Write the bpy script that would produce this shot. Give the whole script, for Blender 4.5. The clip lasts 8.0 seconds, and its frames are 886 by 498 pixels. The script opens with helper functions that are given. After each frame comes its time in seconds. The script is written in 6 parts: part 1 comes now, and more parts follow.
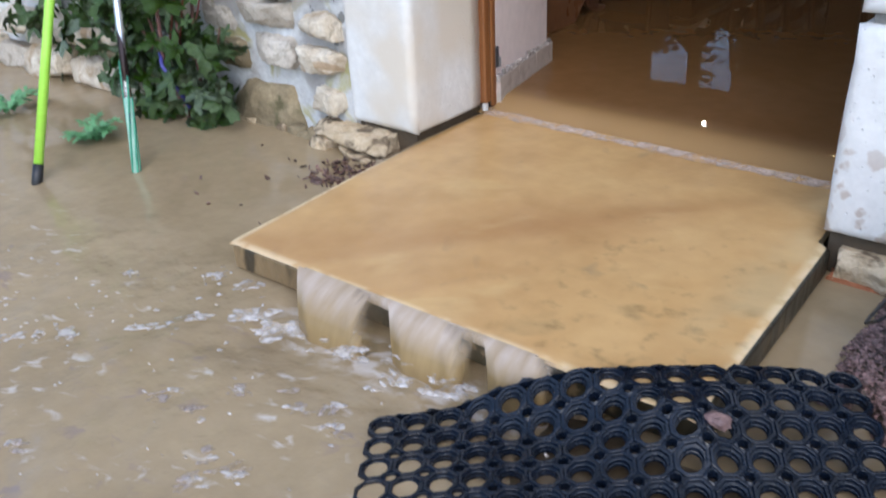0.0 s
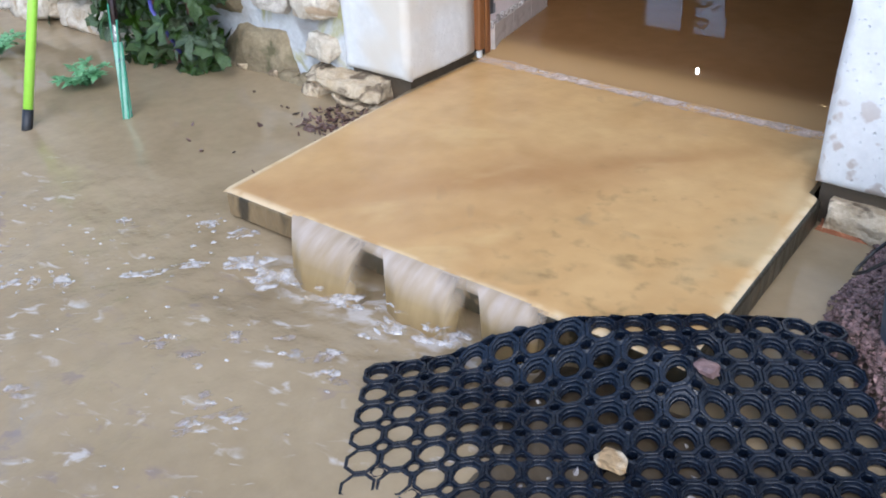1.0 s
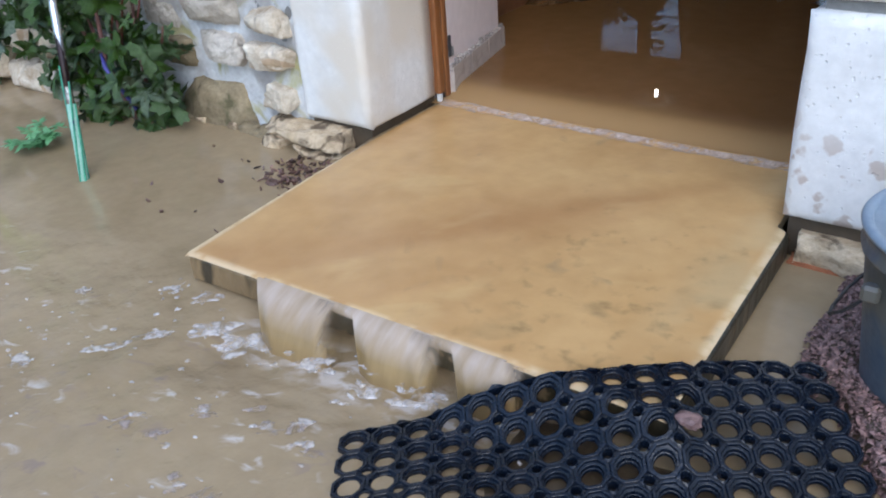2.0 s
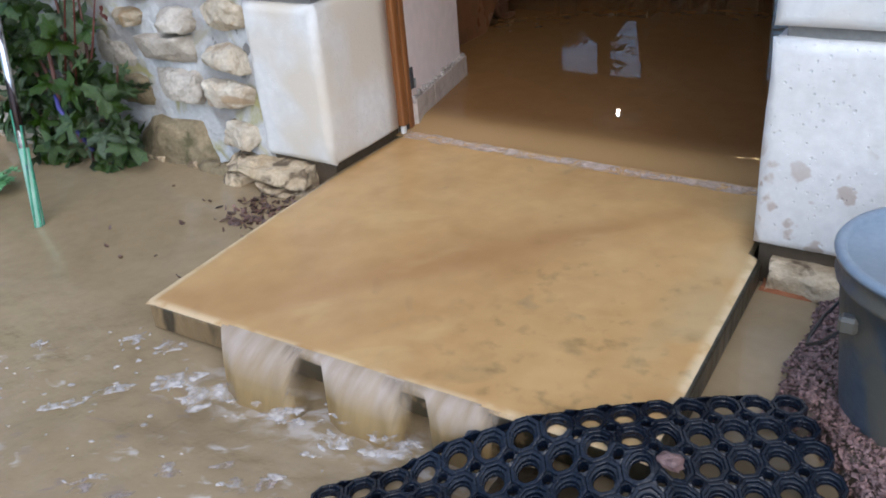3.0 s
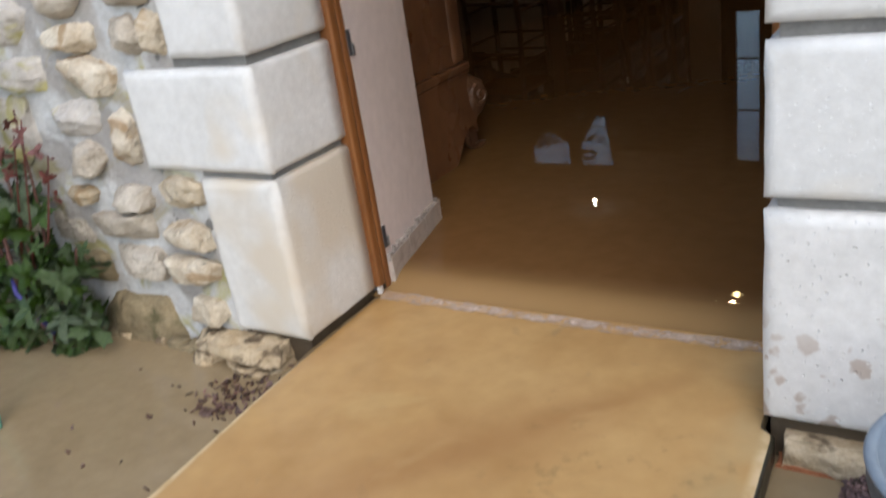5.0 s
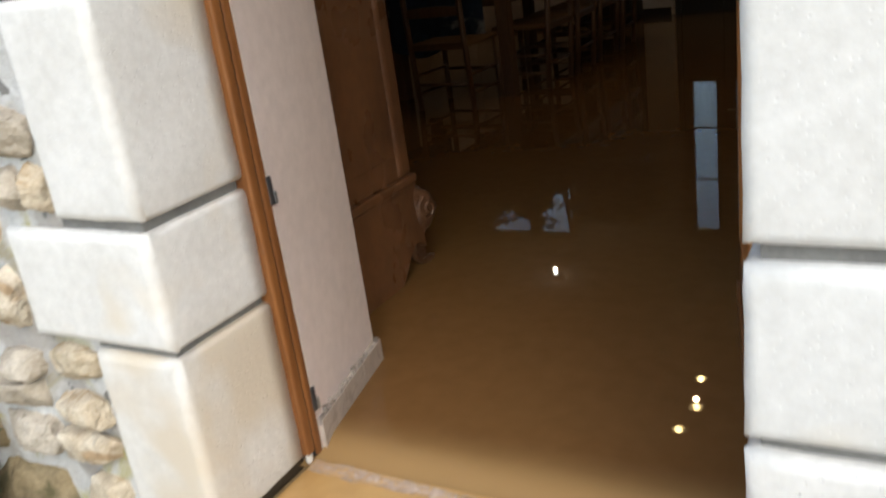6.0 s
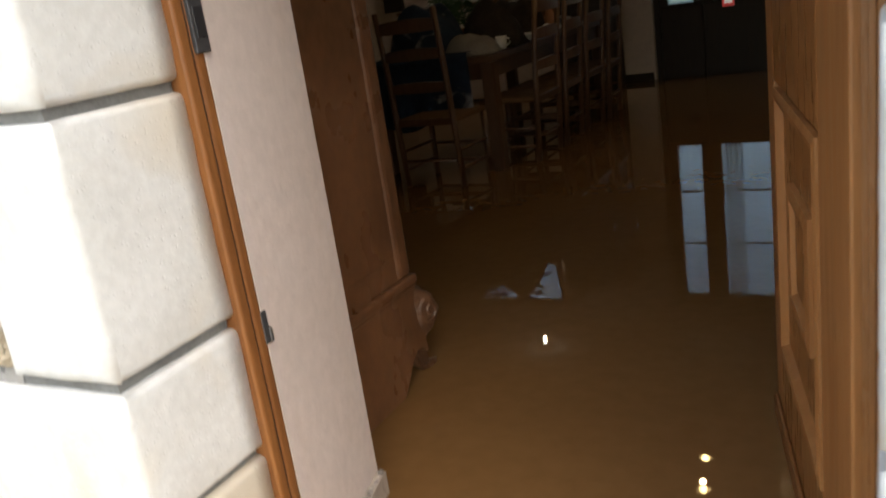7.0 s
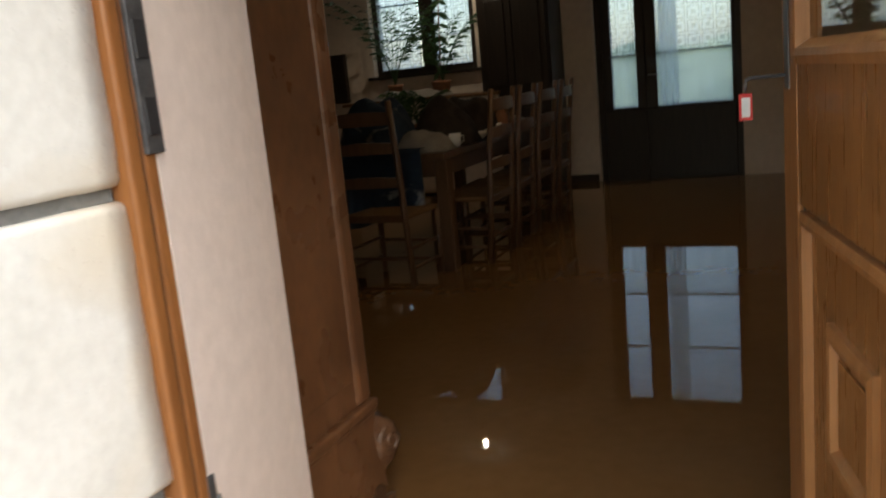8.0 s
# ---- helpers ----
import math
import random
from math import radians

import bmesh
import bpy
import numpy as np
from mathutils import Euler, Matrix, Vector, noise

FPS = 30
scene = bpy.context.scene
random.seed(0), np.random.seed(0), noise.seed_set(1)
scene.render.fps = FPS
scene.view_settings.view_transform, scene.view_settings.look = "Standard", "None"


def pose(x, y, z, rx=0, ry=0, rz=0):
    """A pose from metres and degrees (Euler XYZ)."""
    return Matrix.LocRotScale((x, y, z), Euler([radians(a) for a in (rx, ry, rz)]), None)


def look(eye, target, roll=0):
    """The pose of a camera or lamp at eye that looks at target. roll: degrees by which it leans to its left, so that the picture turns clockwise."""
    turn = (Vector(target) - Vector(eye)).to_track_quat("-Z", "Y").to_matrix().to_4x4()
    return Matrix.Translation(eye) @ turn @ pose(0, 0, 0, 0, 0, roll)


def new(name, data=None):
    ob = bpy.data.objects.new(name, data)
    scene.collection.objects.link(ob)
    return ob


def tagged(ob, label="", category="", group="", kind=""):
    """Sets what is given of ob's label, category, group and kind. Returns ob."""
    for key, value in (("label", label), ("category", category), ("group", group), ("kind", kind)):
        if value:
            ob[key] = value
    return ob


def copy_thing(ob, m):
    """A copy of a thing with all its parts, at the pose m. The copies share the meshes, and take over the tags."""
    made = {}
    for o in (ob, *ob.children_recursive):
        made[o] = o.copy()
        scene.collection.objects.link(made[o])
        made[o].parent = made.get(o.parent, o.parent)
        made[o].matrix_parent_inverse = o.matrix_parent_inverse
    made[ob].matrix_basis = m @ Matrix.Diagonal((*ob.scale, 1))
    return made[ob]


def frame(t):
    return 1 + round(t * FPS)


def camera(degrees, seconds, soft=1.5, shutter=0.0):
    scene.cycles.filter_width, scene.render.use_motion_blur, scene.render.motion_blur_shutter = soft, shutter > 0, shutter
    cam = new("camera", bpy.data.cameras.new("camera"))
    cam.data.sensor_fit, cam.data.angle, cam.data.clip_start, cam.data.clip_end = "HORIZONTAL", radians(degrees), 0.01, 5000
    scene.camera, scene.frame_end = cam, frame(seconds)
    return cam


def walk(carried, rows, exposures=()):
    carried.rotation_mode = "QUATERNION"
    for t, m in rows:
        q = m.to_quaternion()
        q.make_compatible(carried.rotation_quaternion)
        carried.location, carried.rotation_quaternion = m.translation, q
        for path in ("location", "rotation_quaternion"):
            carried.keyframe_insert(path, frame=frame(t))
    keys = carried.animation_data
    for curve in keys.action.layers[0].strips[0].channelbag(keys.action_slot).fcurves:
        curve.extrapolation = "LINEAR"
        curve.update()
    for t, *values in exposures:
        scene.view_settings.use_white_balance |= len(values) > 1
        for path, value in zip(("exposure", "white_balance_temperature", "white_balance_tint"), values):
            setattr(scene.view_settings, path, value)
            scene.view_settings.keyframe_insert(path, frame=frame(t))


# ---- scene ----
cam = camera(54.8, 8.0, 1.8, 0.5)
PATH = [
    (0, (0.019, 0.002, 0.762), (-1.136, 1.345, -0.169), -3.0),
    (0.5, (0.02, -0.009, 0.767), (-1.084, 1.313, -0.25), -2.1),
    (1, (0.018, -0.006, 0.77), (-1.084, 1.299, -0.269), -2.5),
    (1.5, (0.005, 0.016, 0.787), (-1.09, 1.355, -0.217), -4.0),
    (2, (-0.009, 0.037, 0.797), (-1.075, 1.411, -0.19), -4.4),
    (3.3, (-0.037, 0.079, 0.807), (-1.05, 1.526, -0.132), -5.2),
    (3.5, (-0.035, 0.07, 0.794), (-1.08, 1.504, -0.129), -5.3),
    (4, (-0.05, 0.093, 0.823), (-1.133, 1.544, -0.026), -6.1),
    (4.5, (-0.072, 0.146, 0.859), (-1.102, 1.66, 0.054), -7.2),
    (5, (-0.115, 0.249, 0.933), (-1.13, 1.788, 0.159), -8.8),
    (5.2, (-0.129, 0.3, 0.966), (-1.129, 1.857, 0.207), -9.8),
    (6.3, (-0.234, 0.666, 1.119), (-1.174, 2.307, 0.468), -7.3),
    (6.5, (-0.26, 0.721, 1.141), (-1.201, 2.369, 0.511), -7.2),
    (7, (-0.376, 0.762, 1.163), (-1.284, 2.451, 0.595), -8.5),
    (7.5, (-0.509, 0.827, 1.202), (-1.348, 2.579, 0.724), -9.7),
    (8, (-0.593, 0.98, 1.185), (-1.354, 2.789, 0.798), -5.6),
]
EXPOSURES = [(0, 0.32, 5600, 8), (1, 0.47, 5450, 8), (2, 0.22, 5400, 7), (3.5, 0.07, 5800, 8), (4, 0.17, 5750, 8), (4.5, -0.06, 6250, 8), (5.2, 0.12, 6400, 7), (6.3, 0.44, 6800, 4), (7, 0.67, 6850, 5), (7.5, 0.80, 6850, 5), (8, 0.98, 6850, 4)]
walk(cam, [(t, look(eye, target, roll)) for t, eye, target, roll in PATH], EXPOSURES)

# ---- light ----
world = bpy.data.worlds.new("sky")
scene.world = world
world.use_nodes = True
wn = world.node_tree
sky = wn.nodes.new("ShaderNodeTexSky")
sky.sky_type = "NISHITA"
sky.sun_disc = False
sky.sun_elevation, sky.sun_rotation = radians(47), radians(143)
sky.air_density, sky.dust_density, sky.ozone_density = 1.0, 2.3, 1.0
wn.links.new(sky.outputs[0], wn.nodes["Background"].inputs[0])
wn.nodes["Background"].inputs[1].default_value = 0.225

sun = new("sun", bpy.data.lights.new("sun", "SUN"))
sun.data.energy, sun.data.angle, sun.data.color = 0.75, radians(100), (1.0, 0.99, 0.98)
sun.matrix_world = look((3.5, -4.7, 6.3), (0, 0, 0))

# ---- materials ----


def surface(name, low, high, scale=8.0, rough=0.6, bump=0.2, bump_scale=60.0, metal=0.0, stain=None, stain_scale=3.0,
            stain_size=0.55, stretch=(1, 1, 1), vary=0.0, distance=0.01, spec=0.5, rough_var=0.15, sub=0.0, local=False, warp=1.0, island=0.0):
    m = bpy.data.materials.new(name)
    m.use_nodes = True
    n, l = m.node_tree.nodes, m.node_tree.links
    b = n["Principled BSDF"]
    b.inputs["Metallic"].default_value = metal
    b.inputs["Specular IOR Level"].default_value = spec
    if local:
        place = n.new("ShaderNodeTexCoord").outputs["Object"]
    else:
        place = n.new("ShaderNodeNewGeometry").outputs["Position"]
    mp = n.new("ShaderNodeMapping")
    mp.inputs["Scale"].default_value = stretch
    l.new(place, mp.inputs[0])

    def tex(sc, detail=6.0, distortion=0.0):
        t = n.new("ShaderNodeTexNoise")
        t.inputs["Scale"].default_value = sc
        t.inputs["Detail"].default_value = detail
        t.inputs["Distortion"].default_value = distortion
        l.new(mp.outputs[0], t.inputs["Vector"])
        return t.outputs["Fac"]

    def ramp(src, a, c):
        r = n.new("ShaderNodeMapRange")
        r.inputs["From Min"].default_value, r.inputs["From Max"].default_value = a, c
        l.new(src, r.inputs[0])
        return r.outputs[0]

    def mix(fac, a, c, blend="MIX"):
        x = n.new("ShaderNodeMix")
        x.data_type, x.blend_type = "RGBA", blend
        if isinstance(fac, float):
            x.inputs[0].default_value = fac
        else:
            l.new(fac, x.inputs[0])
        for socket, v in ((x.inputs[6], a), (x.inputs[7], c)):
            if isinstance(v, tuple):
                socket.default_value = (*v, 1)
            else:
                l.new(v, socket)
        return x.outputs[2]

    colour = mix(ramp(tex(scale, 7.0, 0.4), 0.3, 0.7), low, high)
    fine = ramp(tex(scale * 9, 4.0), 0.25, 0.8)
    colour = mix(0.35, colour, mix(fine, tuple(c * 0.72 for c in low), high))
    if stain:
        colour = mix(ramp(tex(stain_scale, 5.0 if warp > 0.5 else 2.5, warp), stain_size, stain_size + 0.12), colour, stain)
    if island:
        gi = n.new("ShaderNodeNewGeometry")
        r = n.new("ShaderNodeMapRange")
        r.inputs["To Min"].default_value, r.inputs["To Max"].default_value = 1 - island, 1 + island
        l.new(gi.outputs["Random Per Island"], r.inputs[0])
        hs = n.new("ShaderNodeHueSaturation")
        l.new(colour, hs.inputs["Color"])
        l.new(r.outputs[0], hs.inputs["Value"])
        colour = hs.outputs[0]
    if vary:
        info = n.new("ShaderNodeObjectInfo")
        hs = n.new("ShaderNodeHueSaturation")
        l.new(colour, hs.inputs["Color"])
        r = n.new("ShaderNodeMapRange")
        r.inputs["To Min"].default_value, r.inputs["To Max"].default_value = 1 - vary, 1 + vary
        l.new(info.outputs["Random"], r.inputs[0])
        l.new(r.outputs[0], hs.inputs["Value"])
        r2 = n.new("ShaderNodeMapRange")
        r2.inputs["To Min"].default_value, r2.inputs["To Max"].default_value = 1 + vary, 1 - vary
        l.new(info.outputs["Random"], r2.inputs[0])
        l.new(r2.outputs[0], hs.inputs["Saturation"])
        colour = hs.outputs[0]
    l.new(colour, b.inputs["Base Color"])
    r = n.new("ShaderNodeMapRange")
    r.inputs["To Min"].default_value, r.inputs["To Max"].default_value = max(0.02, rough - rough_var), min(1, rough + rough_var)
    l.new(tex(scale * 2.3), r.inputs[0])
    l.new(r.outputs[0], b.inputs["Roughness"])
    if sub:
        b.inputs["Subsurface Weight"].default_value = sub
        b.inputs["Subsurface Radius"].default_value = (0.02, 0.02, 0.01)
    if bump:
        bp = n.new("ShaderNodeBump")
        bp.inputs["Strength"].default_value = bump
        bp.inputs["Distance"].default_value = distance
        l.new(tex(bump_scale, 5.0), bp.inputs["Height"])
        l.new(bp.outputs[0], b.inputs["Normal"])
    return m


def muddy(name, low, high, scale, rough, wave_scale, wave, stretch=(1, 1, 1), distance=0.01, stain=None):
    """Opaque silty water: a smooth wet surface over a diffuse body."""
    m = surface(name, low, high, scale, 0.9, wave, wave_scale, stretch=stretch, distance=distance, rough_var=0.01, stain=stain, stain_scale=7, stain_size=0.64, spec=0.0)
    n, l = m.node_tree.nodes, m.node_tree.links
    b = n["Principled BSDF"]
    l.remove(b.inputs["Normal"].links[0])
    l.new(n["Bump"].outputs[0], b.inputs["Coat Normal"])
    b.inputs["Coat Weight"].default_value, b.inputs["Coat Roughness"].default_value, b.inputs["Coat IOR"].default_value = 1.0, rough, 1.333
    return m


def crest_sheen(m, z0, z1, colour):
    """Paints the sky's highlight as pale streaks between two heights of a falling sheet."""
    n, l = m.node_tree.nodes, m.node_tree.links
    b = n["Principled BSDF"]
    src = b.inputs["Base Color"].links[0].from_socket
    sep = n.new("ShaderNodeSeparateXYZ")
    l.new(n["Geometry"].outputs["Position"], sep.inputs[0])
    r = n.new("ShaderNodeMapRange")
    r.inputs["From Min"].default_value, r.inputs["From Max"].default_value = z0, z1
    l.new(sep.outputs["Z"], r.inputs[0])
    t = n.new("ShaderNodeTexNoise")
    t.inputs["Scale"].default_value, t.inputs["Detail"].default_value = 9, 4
    streak = n.new("ShaderNodeMapping")   # the painted streaks are drawn out down the fall
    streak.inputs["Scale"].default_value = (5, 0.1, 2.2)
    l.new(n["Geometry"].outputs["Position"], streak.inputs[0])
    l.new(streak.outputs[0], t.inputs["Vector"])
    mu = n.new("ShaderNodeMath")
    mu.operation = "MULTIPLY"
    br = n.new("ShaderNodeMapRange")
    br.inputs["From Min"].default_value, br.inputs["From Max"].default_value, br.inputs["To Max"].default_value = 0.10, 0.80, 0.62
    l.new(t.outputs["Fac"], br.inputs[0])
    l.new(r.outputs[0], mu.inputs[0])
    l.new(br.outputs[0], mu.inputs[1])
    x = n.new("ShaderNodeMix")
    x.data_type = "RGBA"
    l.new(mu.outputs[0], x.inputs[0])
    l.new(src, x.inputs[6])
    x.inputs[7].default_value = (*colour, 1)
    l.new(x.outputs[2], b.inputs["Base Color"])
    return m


def pits(m, scale, depth):
    """Adds small round open pores, some cells only, to a stone's bump."""
    n, l = m.node_tree.nodes, m.node_tree.links
    old = n["Bump"]
    v = n.new("ShaderNodeTexVoronoi")
    v.inputs["Scale"].default_value = scale
    l.new(n["Mapping"].outputs[0], v.inputs["Vector"])
    sep = n.new("ShaderNodeSeparateColor")
    l.new(v.outputs["Color"], sep.inputs[0])
    size = n.new("ShaderNodeMapRange")
    size.inputs["From Min"].default_value, size.inputs["From Max"].default_value = 0.35, 1.0
    size.inputs["To Min"].default_value, size.inputs["To Max"].default_value = -0.1, 0.34
    l.new(sep.outputs[0], size.inputs[0])
    gap = n.new("ShaderNodeMath")
    gap.operation = "SUBTRACT"
    l.new(v.outputs["Distance"], gap.inputs[0])
    l.new(size.outputs[0], gap.inputs[1])
    r = n.new("ShaderNodeMapRange")
    r.inputs["From Min"].default_value, r.inputs["From Max"].default_value = -0.12, 0.06
    l.new(gap.outputs[0], r.inputs[0])
    bp = n.new("ShaderNodeBump")
    bp.inputs["Strength"].default_value, bp.inputs["Distance"].default_value = depth, 0.003
    l.new(r.outputs[0], bp.inputs["Height"])
    l.new(old.outputs[0], bp.inputs["Normal"])
    l.new(bp.outputs[0], n["Principled BSDF"].inputs["Normal"])
    return m


def masks(m):
    """Small helpers to build layered masks in a material."""
    n, l = m.node_tree.nodes, m.node_tree.links
    geo = n.new("ShaderNodeNewGeometry")
    sep = n.new("ShaderNodeSeparateXYZ")
    l.new(geo.outputs["Position"], sep.inputs[0])

    def rise(src, a, c, top=1.0):
        r = n.new("ShaderNodeMapRange")
        r.interpolation_type = "SMOOTHSTEP"
        r.inputs["From Min"].default_value, r.inputs["From Max"].default_value, r.inputs["To Max"].default_value = a, c, top
        l.new(src, r.inputs[0])
        return r.outputs[0]

    def grain(scale, detail, turn=0.0, stretch=(1, 1, 1), warp=0.0):
        mp = n.new("ShaderNodeMapping")
        mp.vector_type = "TEXTURE"
        mp.inputs["Rotation"].default_value = (0, 0, turn)
        mp.inputs["Scale"].default_value = stretch
        l.new(geo.outputs["Position"], mp.inputs[0])
        t = n.new("ShaderNodeTexNoise")
        t.inputs["Scale"].default_value, t.inputs["Detail"].default_value, t.inputs["Distortion"].default_value = scale, detail, warp
        l.new(mp.outputs[0], t.inputs["Vector"])
        return t.outputs["Fac"]

    def both(a, c, how="MULTIPLY"):
        x = n.new("ShaderNodeMath")
        x.operation = how
        l.new(a, x.inputs[0])
        l.new(c, x.inputs[1])
        return x.outputs[0]

    def layer(mask, colour):
        b = n["Principled BSDF"]
        src = b.inputs["Base Color"].links[0].from_socket
        x = n.new("ShaderNodeMix")
        x.data_type = "RGBA"
        l.new(mask, x.inputs[0])
        l.new(src, x.inputs[6])
        x.inputs[7].default_value = (*colour, 1)
        l.new(x.outputs[2], b.inputs["Base Color"])

    return sep.outputs["X"], sep.outputs["Y"], rise, grain, both, layer


def foam_and_glints(m):
    """Soft smears of foam and painted sky glints along the current, dense where the sheets fall."""
    x, y, rise, grain, both, layer = masks(m)
    streak = both(rise(grain(33, 5, 0.35, (1.7, 0.9, 1), 0.7), 0.52, 0.74), rise(grain(9, 2.0, 0.35, (1.5, 1, 1)), 0.47, 0.60))
    streak = both(streak, rise(y, 0.98, 0.70))
    patch = both(rise(grain(34, 4, 0.3, (1.5, 1, 1), 0.5), 0.40, 0.66), rise(y, 0.77, 0.85))
    patch = both(both(patch, rise(x, -1.22, -1.06)), both(rise(x, -0.48, -0.62), rise(y, 0.95, 0.90)))
    dull = both(rise(grain(30, 4, 0.35, (1.8, 1, 1), 0.6), 0.56, 0.70), rise(grain(5.5, 1.0), 0.54, 0.64))
    layer(both(dull, rise(y, 0.98, 0.70, 0.6)), (0.22, 0.165, 0.155))
    both_ = both(streak, patch, "MAXIMUM")
    layer(rise(both_, 0.0, 1.0, 0.45), (0.76, 0.72, 0.70))
    return m


def film_stains(m):
    """Broad rust-brown sweeps of silt and dark moss showing through the film."""
    x, y, rise, grain, both, layer = masks(m)
    layer(rise(grain(1.9, 3, 0.95, (2.4, 1, 1), 0.6), 0.42, 0.64, 0.66), (0.36, 0.185, 0.073))
    layer(rise(grain(6.5, 4, 0.8, (1.6, 1, 1), 0.5), 0.56, 0.68, 0.30), (0.61, 0.43, 0.195))
    moss = both(rise(grain(11, 6, 0.5, (1.2, 1, 1), 0.3), 0.54, 0.74), both(rise(x, -0.86, -0.48), rise(y, 1.50, 1.25, 0.55)))
    layer(moss, (0.17, 0.125, 0.06))
    n, l = m.node_tree.nodes, m.node_tree.links

    def tilted(a, c, k):
        """a + k * c"""
        t = n.new("ShaderNodeMath")
        t.operation = "MULTIPLY_ADD"
        l.new(c, t.inputs[0])
        t.inputs[1].default_value = k
        l.new(a, t.inputs[2])
        return t.outputs[0]

    speck = both(rise(grain(24, 4, 0.2, (1, 1, 1), 0.2), 0.54, 0.78), both(rise(x, -0.95, -0.50), rise(y, 1.62, 1.35, 0.55)))
    layer(speck, (0.13, 0.10, 0.05))
    bare = both(rise(x, -0.50, -0.38), rise(grain(5, 3), 0.38, 0.58, 0.6))
    layer(bare, (0.50, 0.38, 0.20))
    rim = both(rise(tilted(y, x, -0.026), 0.972, 0.953), rise(tilted(x, y, 0.094), -1.238, -1.252), "MAXIMUM")   # the film's thin pale edge, its highlight painted into the colour
    rim = both(rim, rise(tilted(x, y, 0.031), -0.330, -0.309), "MAXIMUM")
    layer(both(rim, rise(grain(22, 3), 0.25, 0.55, 0.55)), (0.84, 0.70, 0.46))
    return m


def spots(m, scale, colour):
    """Scattered round splash marks of mud."""
    n, l = m.node_tree.nodes, m.node_tree.links
    b = n["Principled BSDF"]
    src = b.inputs["Base Color"].links[0].from_socket
    wob = n.new("ShaderNodeTexNoise")
    wob.inputs["Scale"].default_value = 40
    l.new(n["Mapping"].outputs[0], wob.inputs["Vector"])
    shift = n.new("ShaderNodeVectorMath")
    shift.operation = "MULTIPLY_ADD"
    l.new(wob.outputs["Color"], shift.inputs[0])
    shift.inputs[1].default_value = (0.034, 0.034, 0.034)
    l.new(n["Mapping"].outputs[0], shift.inputs[2])
    v = n.new("ShaderNodeTexVoronoi")
    v.inputs["Scale"].default_value = scale
    l.new(shift.outputs[0], v.inputs["Vector"])
    sep = n.new("ShaderNodeSeparateColor")
    l.new(v.outputs["Color"], sep.inputs[0])
    size = n.new("ShaderNodeMapRange")
    size.inputs["From Min"].default_value, size.inputs["From Max"].default_value = 0.25, 1.0
    size.inputs["To Min"].default_value, size.inputs["To Max"].default_value = 0.02, 0.56
    l.new(sep.outputs[0], size.inputs[0])
    gap = n.new("ShaderNodeMath")
    gap.operation = "SUBTRACT"
    l.new(size.outputs[0], gap.inputs[0])
    l.new(v.outputs["Distance"], gap.inputs[1])
    r = n.new("ShaderNodeMapRange")
    r.inputs["From Min"].default_value, r.inputs["From Max"].default_value = -0.05, 0.09
    r.inputs["To Max"].default_value = 0.75
    l.new(gap.outputs[0], r.inputs[0])
    at = n.new("ShaderNodeSeparateXYZ")
    l.new(n["Geometry"].outputs["Position"], at.inputs[0])
    reach = n.new("ShaderNodeMapRange")   # the splashes fly this high
    reach.inputs["From Min"].default_value, reach.inputs["From Max"].default_value = 0.24, 0.13
    l.new(at.outputs["Z"], reach.inputs[0])
    low = n.new("ShaderNodeMath")
    low.operation = "MULTIPLY"
    l.new(r.outputs[0], low.inputs[0])
    l.new(reach.outputs[0], low.inputs[1])
    x = n.new("ShaderNodeMix")
    x.data_type = "RGBA"
    l.new(low.outputs[0], x.inputs[0])
    l.new(src, x.inputs[6])
    x.inputs[7].default_value = (*colour, 1)
    l.new(x.outputs[2], b.inputs["Base Color"])
    return m


def glassy(name, colour=(1, 1, 1), rough=0.0):
    m = bpy.data.materials.new(name)
    m.use_nodes = True
    b = m.node_tree.nodes["Principled BSDF"]
    b.inputs["Base Color"].default_value = (*colour, 1)
    b.inputs["Transmission Weight"].default_value, b.inputs["Roughness"].default_value, b.inputs["IOR"].default_value = 1.0, rough, 1.45
    return m


def glow(name, colour, strength):
    m = bpy.data.materials.new(name)
    m.use_nodes = True
    b = m.node_tree.nodes["Principled BSDF"]
    b.inputs["Base Color"].default_value = (*colour, 1)
    b.inputs["Emission Color"].default_value = (*colour, 1)
    b.inputs["Emission Strength"].default_value = strength
    return m


LIME = pits(surface("limestone", (0.70, 0.695, 0.67), (0.81, 0.813, 0.802), 5, 0.85, 0.2, 90, stain=(0.70, 0.64, 0.54), stain_scale=3.0, stain_size=0.56, warp=0.2, vary=0.04, distance=0.004), 120, 0.32)
LIME_LOW = pits(surface("weathered_limestone", (0.66, 0.635, 0.585), (0.79, 0.78, 0.75), 5, 0.85, 0.2, 90, stain=(0.645, 0.575, 0.47), stain_scale=3.2, stain_size=0.45, warp=0.2, distance=0.004), 120, 0.40)
LIME_STAINED = spots(pits(surface("splashed_limestone", (0.70, 0.69, 0.66), (0.83, 0.82, 0.80), 6, 0.85, 0.3, 100, distance=0.004), 105, 0.65), 25, (0.45, 0.36, 0.29))
RUBBLE = surface("rubble_stone", (0.37, 0.315, 0.245), (0.63, 0.57, 0.48), 14, 0.9, 0.9, 40, stain=(0.30, 0.26, 0.20), stain_scale=22, stain_size=0.58, vary=0.14, distance=0.015)
RUBBLE_WARM = surface("warm_rubble_stone", (0.46, 0.355, 0.23), (0.76, 0.69, 0.56), 13, 0.9, 1.0, 40, stain=(0.38, 0.265, 0.15), stain_scale=11, stain_size=0.54, vary=0.12, distance=0.018)
